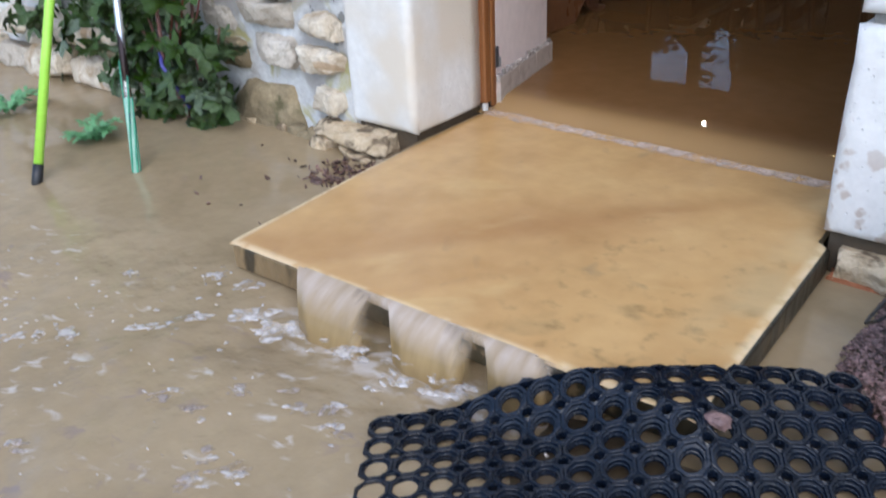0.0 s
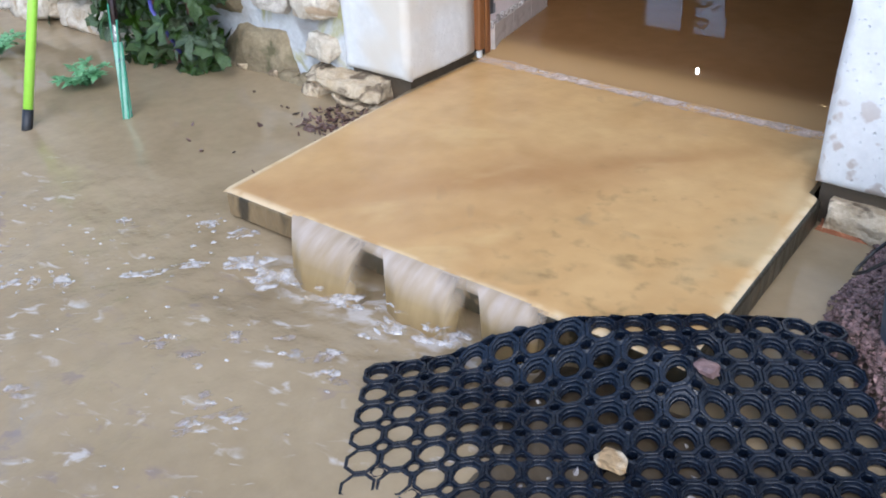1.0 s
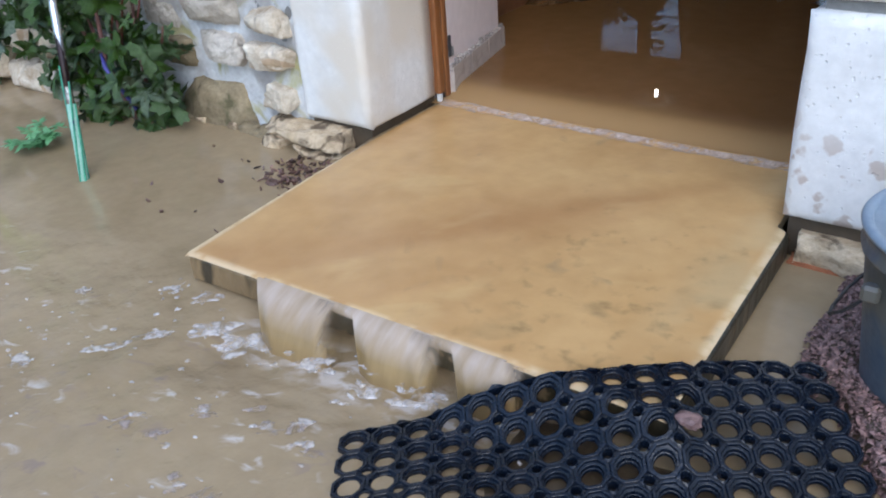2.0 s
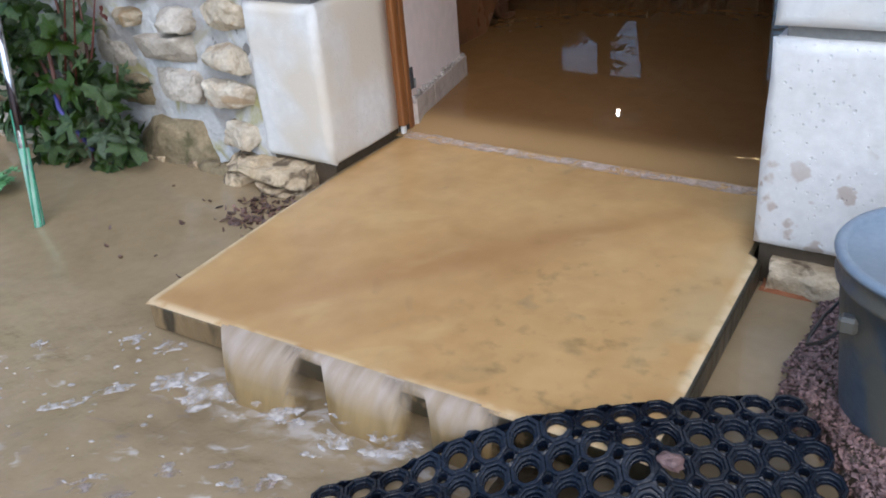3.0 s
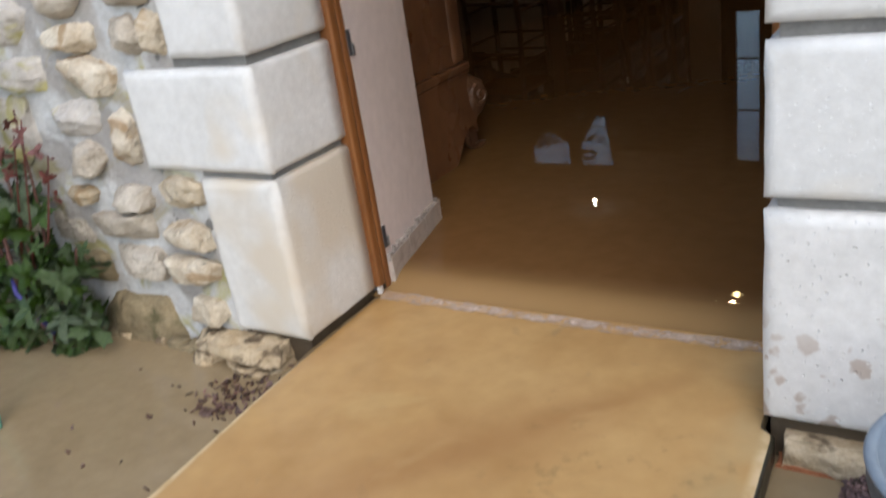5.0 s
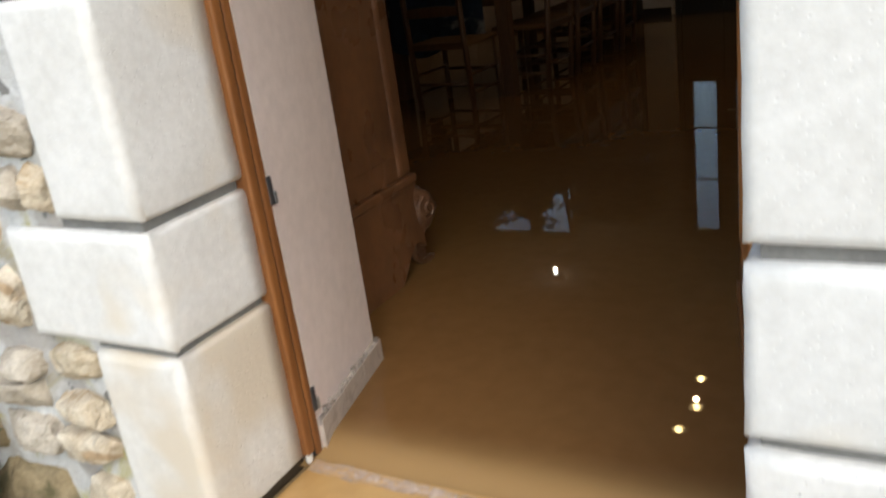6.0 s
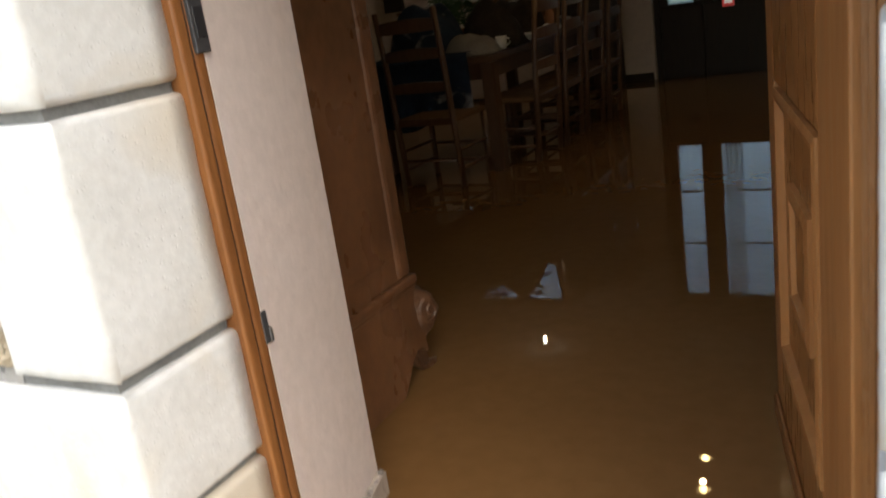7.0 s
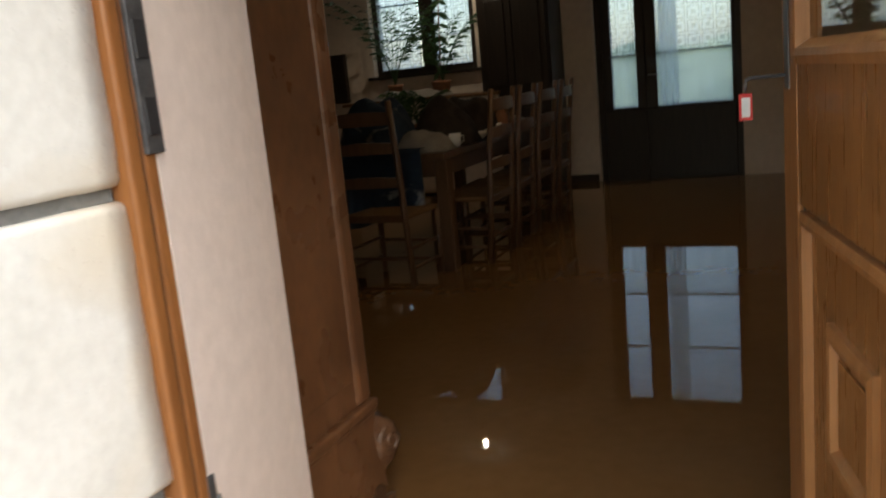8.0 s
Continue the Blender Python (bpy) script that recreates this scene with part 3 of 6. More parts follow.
def yard_surface():
    x0, x1, y0, y1 = -5.0, 0.9, -1.6, 1.62

    def f(u, v):
        x, y = x0 + (x1 - x0) * u, y0 + (y1 - y0) * v
        flow = smoothstep(1.15, 0.7, y) * smoothstep(-2.3, -1.5, x) * smoothstep(-0.3, -0.75, x)
        fall = math.exp(-((y - 0.83) / 0.10) ** 2) * smoothstep(-1.25, -1.1, x) * smoothstep(-0.5, -0.6, x)
        p = Vector((x, y, 0))
        h = noise.noise(p * 5.5) * 0.0075 + noise.noise(Vector((x * 17 + y * 7, y * 11, 3))) * 0.0036 + noise.noise(p * 34) * 0.0011
        flow *= 1 - 0.85 * smoothstep(-1.08, -0.88, x) * smoothstep(0.80, 0.70, y)
        h = h * (0.10 + 1.1 * flow) + fall * (0.003 + 0.007 * noise.noise(p * 26))
        h -= 0.027 * smoothstep(0.66, 0.82, y) * smoothstep(1.0, 0.93, y) * smoothstep(-1.22, -1.08, x) * smoothstep(-0.40, -0.52, x)
        edge = min(u, 1 - u, v, 1 - v)
        return (x, y, YARD_Z + h * smoothstep(0, 0.03, edge))
    bm = sheet(420, 230, f)
    b = 60
    for a in ((-b, x0, -b, b), (x1, b, -b, b), (x0, x1, -b, y0), ):
        vs = [bm.verts.new((x, y, YARD_Z)) for x, y in ((a[0], a[2]), (a[1], a[2]), (a[1], min(a[3], 1.7 if a[3] == b else a[3])), (a[0], min(a[3], 1.7 if a[3] == b else a[3])))]
        bm.faces.new(vs)
    return bm


yard_water = tagged(setting("yard_water", yard_surface(), YARD, smooth=True), "opaque tan flood water flowing over the yard", "water")


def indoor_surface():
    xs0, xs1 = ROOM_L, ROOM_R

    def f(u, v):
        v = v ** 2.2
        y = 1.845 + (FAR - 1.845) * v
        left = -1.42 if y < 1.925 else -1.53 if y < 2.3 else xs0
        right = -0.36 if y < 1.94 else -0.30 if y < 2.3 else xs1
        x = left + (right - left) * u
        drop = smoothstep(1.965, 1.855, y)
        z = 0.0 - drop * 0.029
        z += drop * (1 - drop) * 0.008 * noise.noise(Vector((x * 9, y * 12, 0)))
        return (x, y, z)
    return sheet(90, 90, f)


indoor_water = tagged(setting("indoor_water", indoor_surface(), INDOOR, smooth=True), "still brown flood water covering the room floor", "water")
tagged(setting("floor", boxed(ROOM_L - 0.3, ROOM_R + 0.3, 2.31, FAR + 0.3, -0.16, -0.03), TILE), "tiled room floor under brown water", "floor")
tagged(setting("threshold", boxed(XL - 0.04, XR + 0.04, 1.88, 2.31, -0.16, -0.036), TILE), "stone door sill under running water", "threshold")

# ---- setting: walls ----
wall_front = setting("wall_front", prism([(-9, 1.592), (-1.425, 1.592), (-1.425, 1.9355), (-9, 1.9355)], -0.2, 5.2), MORTAR)
tagged(wall_front, "rubble stone house wall in grey mortar", "wall")
wall_right = setting("wall_front_right", prism([(-0.35, 1.592), (6, 1.592), (6, 1.935), (-0.35, 1.935)], -0.2, 5.2), MORTAR)
tagged(wall_right, "house wall beside the doorway", "wall")
tagged(setting("wall_front_lintel", boxed(-1.425, -0.35, 1.592, 1.935, 2.14, 5.2), MORTAR), "wall over the doorway", "wall")
lining = setting("wall_lining_left", prism([(-9, 1.936), (-1.42, 1.936), (-1.42, 1.9065), (-1.386, 1.9065), (-1.484, 2.312), (-9, 2.312)], -0.1, 2.72), PLASTER)
tagged(lining, "smooth pinkish white plaster on the door reveal", "wall")
tagged(setting("wall_lining_right", prism([(-0.36, 1.936), (6, 1.936), (6, 2.312), (-0.32, 2.312)], -0.1, 2.72), PLASTER), "pinkish plaster wall behind the open door", "wall")
tagged(setting("wall_lining_top", boxed(-1.46, -0.30, 1.936, 2.312, 2.16, 2.72), PLASTER), "plaster over the doorway", "wall")
tagged(setting("wall_west", boxed(ROOM_L - 0.3, ROOM_L, 2.313, FAR + 0.3, -0.1, 2.72), CEIL), "plain plastered side wall of the room", "wall")
tagged(setting("wall_east", boxed(ROOM_R, ROOM_R + 0.3, 2.313, FAR + 0.3, -0.1, 2.72), CEIL), "plain plastered side wall of the room", "wall")
tagged(setting("ceiling", boxed(ROOM_L - 0.3, ROOM_R + 0.3, 2.0, FAR + 0.3, ROOM_H, ROOM_H + 0.2), CEIL), "plain cream ceiling", "ceiling")

DX0, DX1, DTOP = -2.43, -1.03, 2.52     # glazed garden door
WX0, WX1, WZ0, WZ1 = -4.90, -3.68, 1.28, 2.60  # side window


def far_wall():
    bm = bmesh.new()
    y0, y1, h = FAR, FAR + 0.3, ROOM_H
    for x0, x1, z0, z1 in ((ROOM_L, WX0, -0.1, h), (WX0, WX1, -0.1, WZ0), (WX0, WX1, WZ1, h), (WX1, DX0, -0.1, h), (DX0, DX1, DTOP, h), (DX1, ROOM_R, -0.1, h)):
        box(bm, x0, x1, y0, y1, z0, z1)
    return bm


tagged(setting("wall_north", far_wall(), CEIL), "cream plastered far wall with window and glazed door", "wall")
tagged(setting("baseboard", boxed(WX1 - 0.2, DX0 - 0.02, FAR - 0.015, FAR - 0.001, -0.03, 0.075), DARKW), "dark wooden skirting board", "baseboard")
skirt = bmesh.new()
a, c = Vector((-1.3875, 1.908, 0)), Vector((-1.4735, 2.312, 0))
nrm = Vector((c.y - a.y, -(c.x - a.x), 0)).normalized()
for k in range(3):
    p, q = a.lerp(c, k / 3 + 0.004), a.lerp(c, (k + 1) / 3 - 0.004)
    o = nrm * 0.012
    pr = prism([(p.x - o.x, p.y - o.y), (p.x + o.x, p.y + o.y), (q.x + o.x, q.y + o.y), (q.x - o.x, q.y - o.y)][::-1], -0.04, 0.058 + 0.002 * k)
    me = bpy.data.meshes.new("t")
    pr.to_mesh(me)
    pr.free()
    skirt.from_mesh(me)
    bpy.data.meshes.remove(me)
bmesh.ops.recalc_face_normals(skirt, faces=skirt.faces[:])
rag = bmesh.new()
ar = random.Random(9)
for k in range(34):
    p = a.lerp(c, (k + 0.3) / 34.6) + nrm * 0.004
    box(rag, p.x - 0.006, p.x + 0.006, p.y - 0.007, p.y + 0.007, 0.045, 0.062 + 0.016 * ar.random() ** 1.6, 0.0025)
part("ragged_plaster_edge", rag, SHELL, lining, "broken pale plaster above the skirting")
tagged(setting("skirting_tiles", skirt, TILE), "mottled beige skirting tiles along the plaster reveal", "baseboard")

# ---- dressed stones round the doorway ----


def quoin(x0, x1, z0, z1, arris, parent, material, seed):
    """A dressed block with a rounded arris, slightly uneven faces."""
    bm = boxed(x0, x1, YF, 1.849, z0 - 0.004, z1 + 0.005)
    es = [e for e in bm.edges if all(v.co.y < YF + 0.01 for v in e.verts)]
    bmesh.ops.bevel(bm, geom=es, offset=0.023, segments=6, affect="EDGES", profile=0.5)
    es = [e for e in bm.edges if all(abs(v.co.x - arris) < 1e-4 for v in e.verts) and abs(e.verts[0].co.z - e.verts[1].co.z) < 1e-4]
    bmesh.ops.bevel(bm, geom=es, offset=0.014, segments=4, affect="EDGES", profile=0.5)
    bmesh.ops.subdivide_edges(bm, edges=[e for e in bm.edges if e.calc_length() > 0.1], cuts=5, use_grid_fill=True)
    for v in bm.verts:
        q = v.co * 14 + Vector((seed, 0, 0))
        v.co += Vector((noise.noise(q), noise.noise(q + Vector((7, 0, 0))), noise.noise(q + Vector((0, 7, 0))))) * 0.0026
    return part("quoin_block", bm, material, parent, smooth=True)


COURSES = [(-0.009, 0.383, 0.235), (0.409, 0.641, 0.400), (0.671, 1.066, 0.230), (1.092, 1.42, 0.40), (1.446, 1.80, 0.235), (1.826, 2.14, 0.40)]
for i, (z0, z1, w) in enumerate(COURSES):
    quoin(XL - w, XL, z0, z1, XL, wall_front, LIME_LOW if i == 0 else LIME, i * 3.1)
COURSES_R = [(0.001, 0.386, 0.42), (0.414, 0.655, 0.62), (0.685, 1.082, 0.42), (1.116, 1.44, 0.62), (1.466, 1.80, 0.42), (1.826, 2.14, 0.62)]
for i, (z0, z1, w) in enumerate(COURSES_R):
    quoin(XR, XR + w, z0, z1, XR, wall_right, LIME_STAINED if i == 0 else LIME, 40 + i * 3.1)
part("joint_filling", boxed(-1.78, XL - 0.020, YF + 0.026, 1.848, 0.002, 2.13), JOINT, wall_front)
part("joint_filling", boxed(XR + 0.020, 0.2, YF + 0.026, 1.848, 0.013, 2.13), JOINT, wall_right)
quoin(XL - 0.3, XR + 0.3, 2.165, 2.45, XL - 0.3, wall_front, LIME, 99).name = "lintel_block"

# ---- doorstep slab ----
slab = thing("doorstep_slab", (-0.85, 1.4, YARD_Z), "worn ochre concrete doorstep slab awash with water", "doorstep")


def slab_mesh():
    plan = [(-1.338, 0.916), (-0.331, 0.944), (-0.350, 1.562), (-0.376, 1.57), (-0.376, 1.879), (-1.403, 1.879), (-1.399, 1.565)]
    bm = prism(plan, -0.082, SLAB_Z)
    bmesh.ops.bevel(bm, geom=[e for e in bm.edges if all(v.co.z > -0.05 for v in e.verts)], offset=0.007, segments=2, affect="EDGES", profile=0.5)
    bmesh.ops.translate(bm, verts=bm.verts[:], vec=(0.85, -1.4, -YARD_Z))
    return bm


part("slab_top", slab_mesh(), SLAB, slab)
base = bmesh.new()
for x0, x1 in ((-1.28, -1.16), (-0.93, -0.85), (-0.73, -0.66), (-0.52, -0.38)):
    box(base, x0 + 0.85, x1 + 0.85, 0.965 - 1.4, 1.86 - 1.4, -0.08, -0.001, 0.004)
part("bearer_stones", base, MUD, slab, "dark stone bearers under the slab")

# ---- running water over the slab ----
overflow = thing("overflowing_water", (-0.85, 1.4, SLAB_Z), "thin sheet of ochre water pouring off the doorstep", "water")


def film():
    def f(u, v):
        u0 = -1.334 + 0.99 * u
        front = 0.914 + 0.026 * (u0 + 1.336)
        y = front + (1.868 - front) * v
        xl = -1.336 - 0.064 * smoothstep(-0.6, 0.8, v) + 0.0127
        xr = -0.336 - 0.031 * (y - 0.94) - 0.022 * smoothstep(1.555, 1.572, y)
        x = xl + (xr - xl) * u
        p = Vector((x * 5, y * 4, 0))
        z = SLAB_Z + 0.0045 + 0.0012 * noise.noise(p) + 0.0006 * noise.noise(p * 3.3)
        edge = min(u, 1 - u) * 1.0
        z -= 0.0035 * smoothstep(0.02, 0.0, edge) + 0.004 * smoothstep(0.012, 0.0, v)
        return Vector((x + 0.85, y - 1.4, z - SLAB_Z))
    return sheet(70, 60, f)


part("water_film", film(), FILM, overflow, "smooth ochre film of flowing water", smooth=True)


def cascade(x0, x1, deep, seed):
    """A falling sheet that curls over the slab's front edge into the yard."""
    def f(u, v):
        x = x0 + (x1 - x0) * u
        yf = 0.918 + 0.026 * (x + 1.336)
        wob = noise.noise(Vector((x * 26 + seed, v * 1.2, 0))) + 0.5 * noise.noise(Vector((x * 60 + seed, v * 2, 4)))
        reach = (deep + 0.008 * noise.noise(Vector((x * 7 + seed, 0, 3)))) * (0.12 + 0.88 * smoothstep(1.02, 0.55, u)) * (0.75 + 0.25 * smoothstep(0, 0.12, u))
        if v < 0.12:
            y, z = yf - 0.004 + 0.004 * (1 - v / 0.12), SLAB_Z + 0.0050 - 0.006 * v
        else:
            s = (v - 0.12) / 0.88
            y = yf - 0.004 - reach * math.sin(s * math.pi * 0.5) - 0.0018 * wob * s
            z = SLAB_Z + 0.0040 - 0.095 * (0.25 * s + 0.75 * s ** 2.0)
            x += 0.95 * reach * math.sin(s * math.pi * 0.5)
        x += 0.001 * wob * v
        return Vector((x + 0.85, y - 1.4, z - SLAB_Z))
    bm = sheet(64, 26, f)
    thin = bm.verts.layers.float.new("thinning")    # the sheet thins out towards its upstream end
    bm.verts.ensure_lookup_table()
    for k, v in enumerate(bm.verts):
        v[thin] = k % 65 / 64
    return bm


def spill_lip():
    """The unbroken lip where the film bends over the slab's front edge."""
    def f(u, v):
        x = -1.131 + 0.53 * u
        yf = 0.918 + 0.026 * (x + 1.336)
        a = v * 1.75
        r = 0.011 + 0.002 * noise.noise(Vector((x * 30, v, 0)))
        r *= smoothstep(0, 0.03, u) * smoothstep(1, 0.97, u)
        hang = 0.010 * max(0, v - 0.6) * (1 + noise.noise(Vector((x * 45, 0, 2))))
        return Vector((x + 0.85, yf + 0.004 - r * math.sin(a) - 1.4, 0.0052 - r * (1 - math.cos(a)) * 0.9 - hang))
    return sheet(120, 10, f)


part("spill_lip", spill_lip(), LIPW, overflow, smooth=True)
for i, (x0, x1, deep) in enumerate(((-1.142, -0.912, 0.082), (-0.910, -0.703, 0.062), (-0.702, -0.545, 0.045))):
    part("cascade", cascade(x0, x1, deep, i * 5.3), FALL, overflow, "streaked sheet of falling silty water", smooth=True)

# ---- foam ----


def blob(bm, x, y, z, r, seed, lift=0.004, stretch=1.0, turn=0.0):
    k = 9
    ca, sa = math.cos(turn), math.sin(turn)
    ring, mid = [], []
    for i in range(k):
        a = 2 * math.pi * i / k
        rr = r * (0.75 + 0.5 * abs(noise.noise(Vector((math.cos(a) * 1.3 + seed, math.sin(a) * 1.3, seed)))) * 2)
        dx, dy = rr * math.cos(a) * stretch, rr * math.sin(a) / stretch
        dx, dy = ca * dx - sa * dy, sa * dx + ca * dy
        ring.append(bm.verts.new((x + dx, y + dy, z - 0.001)))
        mid.append(bm.verts.new((x + dx * 0.7, y + dy * 0.7, z + lift * 0.75)))
    top = bm.verts.new((x, y, z + lift))
    for i in range(k):
        j = (i + 1) % k
        bm.faces.new((ring[i], ring[j], mid[j], mid[i]))
        bm.faces.new((mid[i], mid[j], top))


def raft(bm, x, y, length, width, turn, seed):
    """A flat patch of froth with a ragged outline, drawn out along the current."""
    k, ca, sa = 26, math.cos(turn), math.sin(turn)
    rings = []
    for shrink, lift in ((1.0, 0.0), (0.86, 0.0012), (0.55, 0.0018)):
        row = []
        for i in range(k):
            a = 2 * math.pi * i / k
            w = 1 + 0.75 * noise.noise(Vector((math.cos(a) * 1.5 + seed, math.sin(a) * 1.5, seed))) + 0.35 * noise.noise(Vector((math.cos(a) * 4 + seed, math.sin(a) * 4, seed)))
            dx, dy = 0.5 * length * w * shrink * math.cos(a), 0.5 * width * w * shrink * math.sin(a)
            row.append(bm.verts.new((x + ca * dx - sa * dy, y + sa * dx + ca * dy, YARD_Z + 0.0035 + lift)))
        rings.append(row)
    for p, q in zip(rings, rings[1:]):
        for i in range(k):
            bm.faces.new((p[i], p[(i + 1) % k], q[(i + 1) % k], q[i]))
    bm.faces.new(rings[-1])


foam = bmesh.new()
RAFTS = [(-1.513, 0.768, 0.024, 0.022), (-1.351, 0.871, 0.05, 0.030), (-1.256, 0.886, 0.09, 0.034), (-1.29, 0.678, 0.08, 0.026), (-1.246, 0.748, 0.065, 0.024),
         (-1.171, 0.810, 0.08, 0.042), (-1.09, 0.806, 0.07, 0.07), (-1.476, 0.502, 0.05, 0.03), (-1.445, 0.534, 0.02, 0.02), (-1.402, 0.566, 0.034, 0.04),
         (-0.93, 0.832, 0.07, 0.034), (-0.798, 0.825, 0.05, 0.03), (-0.706, 0.850, 0.05, 0.05)]
dull = bmesh.new()
CLUMPS = [(-0.994, 0.653), (-0.884, 0.674), (-0.808, 0.681), (-1.018, 0.553), (-0.913, 0.519), (-0.893, 0.463), (-0.863, 0.522), (-1.178, 0.349), (-1.083, 0.56), (-0.845, 0.69)]
for i, (x, y, ln, wd) in enumerate(RAFTS):
    raft(foam, x, y, ln, wd, 0.68 + rng.uniform(-0.15, 0.15), i * 3.7)
    for k in range(7):
        raft(foam, x + rng.gauss(0, 0.6 * ln), y + rng.gauss(0, 0.5 * ln), rng.uniform(0.004, 0.013), rng.uniform(0.004, 0.010), 0.7, i * 3.7 + k)
for i in range(30):     # froth churned up at the foot of the falls
    x = rng.uniform(-1.16, -0.66)
    raft(foam, x, 0.835 + 0.10 * (x + 0.85) + rng.gauss(0, 0.022), rng.uniform(0.012, 0.045), rng.uniform(0.006, 0.016), rng.uniform(-0.3, 0.6), 40 + i * 1.9)
for i, (x, y) in enumerate(CLUMPS):
    for k in range(4):
        raft(dull if k % 4 else foam, x + rng.gauss(0, 0.014), y + rng.gauss(0, 0.010), rng.uniform(0.018, 0.046), rng.uniform(0.008, 0.018), rng.uniform(0.3, 1.4), i * 2.3 + k)
for i in range(150):
    x, y = rng.uniform(-1.9, -0.75), rng.uniform(0.05, 0.72)
    blob(foam, x, y, YARD_Z + 0.0035, rng.uniform(0.0012, 0.0042), i * 0.7, 0.0012, rng.uniform(1.2, 2.2), 0.45 + 1.2 * noise.noise(Vector((x * 3, y * 3, 0))))
WHITEFOAM = FROTH.copy()
WHITEFOAM.name = "white_foam"
WHITEFOAM.node_tree.nodes["Map Range"].inputs["From Min"].default_value = 0.36
WHITEFOAM.node_tree.nodes["Map Range"].inputs["From Max"].default_value = 0.66
WHITEFOAM.node_tree.nodes["Noise Texture"].inputs["Scale"].default_value = 48
WHITEFOAM.node_tree.nodes["Principled BSDF"].inputs["Base Color"].default_value = (0.70, 0.66, 0.64, 1)
WHITEFOAM.node_tree.nodes["Map Range"].inputs["To Max"].default_value = 0.66
DULLFOAM = WHITEFOAM.copy()
DULLFOAM.name = "grey_brown_scum"
DULLFOAM.node_tree.nodes["Principled BSDF"].inputs["Base Color"].default_value = (0.40, 0.33, 0.30, 1)
DULLFOAM.node_tree.nodes["Noise Texture"].inputs["Scale"].default_value = 62
DULLFOAM.node_tree.nodes["Map Range"].inputs["From Min"].default_value = 0.40
tagged(part("foam_clumps", dull, DULLFOAM, None, smooth=True), "greyish clumps of foam and litter on the water", "foam", kind="stuff")
tagged(part("foam_flecks", foam, WHITEFOAM, None, smooth=True), "white foam flecks floating on the flood water", "foam", kind="stuff")


def sill_foam():
    def f(u, v):
        x = -1.345 + 0.965 * u
        y = 1.850 - 0.010 * math.sin((x + 1.33) * 2.6) + (v - 0.5) * (0.017 + 0.008 * noise.noise(Vector((x * 14, 0, 0)))) + 0.003 * noise.noise(Vector((x * 30, 5, 0)))
        return (x, y, SLAB_Z + 0.0055 + 0.0025 * math.sin(math.pi * v) + 0.002 * max(0, noise.noise(Vector((x * 60, v * 3, 0)))) + 0.003 * v)
    return sheet(160, 6, f)


lip = sill_foam()
MILKY = FROTH.copy()
MILKY.name = "milky_foam_film"
MILKY.node_tree.nodes["Principled BSDF"].inputs["Base Color"].default_value = (0.70, 0.58, 0.50, 1)
MILKY.node_tree.nodes["Noise Texture"].inputs["Scale"].default_value = 26
MILKY.node_tree.nodes["Map Range"].inputs["To Max"].default_value = 0.58
MILKY.node_tree.nodes["Map Range"].inputs["From Min"].default_value = 0.30


def milky_band():
    def f(u, v):
        x = -1.38 + 1.0 * u
        y = 1.847 - 0.012 * math.sin((x + 1.33) * 2.6) + (v - 0.5) * (0.036 + 0.024 * noise.noise(Vector((x * 9, 2, 0)))) + 0.006 * noise.noise(Vector((x * 22, 5, 0)))
        return (x, y, SLAB_Z + 0.0064 + 0.004 * smoothstep(0.45, 1, v))
    return sheet(160, 4, f)


tagged(part("foam_film", milky_band(), MILKY, None, smooth=True), "milky pinkish foam smeared along the door sill", "foam", kind="stuff")
BUBBLES = MILKY.copy()
BUBBLES.name = "bubbly_foam"
BUBBLES.node_tree.nodes["Noise Texture"].inputs["Scale"].default_value = 90
BUBBLES.node_tree.nodes["Map Range"].inputs["From Min"].default_value = 0.40
BUBBLES.node_tree.nodes["Map Range"].inputs["To Max"].default_value = 0.6
tagged(part("foam_line", lip, BUBBLES, None, smooth=True), "line of small bubbles along the door sill", "foam", kind="stuff")

# ---- rubber ring mat ----
MAT_O = Vector((-0.769, 0.724, 0))
MAT_V = Vector((0.575, -0.818, 0)).normalized()
PITCH, COLS, ROWSN = 0.0473, 15, 12
MAT_LINE = [MAT_O.copy()]     # the mat's edge over the slab, bending where it climbs on to it
for k in range(200):
    along = k * 0.004 * 1.04
    head = radians(45 - 12 * smoothstep(0.18, 0.22, along) + 5 * smoothstep(0.34, 0.40, along))
    MAT_LINE.append(MAT_LINE[-1] + Vector((math.cos(head), math.sin(head), 0)) * 0.004 * 1.04)


def mat_place(s, q):
    """Plan of a spot on the mat, s along its edge and q across it."""
    k = min(199, max(0, int(s / 0.004)))
    return MAT_LINE[k].lerp(MAT_LINE[k + 1], s / 0.004 - k) + MAT_V * q * 0.985


def mat_height(s, q):
    """Height of the mat's underside, s along it and q across it, in metres."""
    up = smoothstep(0.21, 0.43, s)
    low = -0.0996 - 0.013 * smoothstep(0.10, 0.45, q) * (1 - smoothstep(0.02, 0.22, s)) + 0.003 * smoothstep(0.05, 0.2, s)
    high = -0.0285 - 0.057 * smoothstep(0.02, 0.26, q) - 0.014 * smoothstep(0.56, 0.72, s) * (1 - smoothstep(0.0, 0.2, q))
    p = mat_place(s, q)
    off = math.hypot(max(0.0, p.x + 0.335), max(0.0, 0.938 - p.y))   # how far beyond the slab's corner
    rest = SLAB_Z + 0.0055 - 0.62 * off
    free = low + (high - low) * up + 0.0025 * noise.noise(Vector((s * 9, q * 9, 1)))
    blend = 0.006
    return 0.5 * (free + rest + math.sqrt((free - rest) ** 2 + blend ** 2))


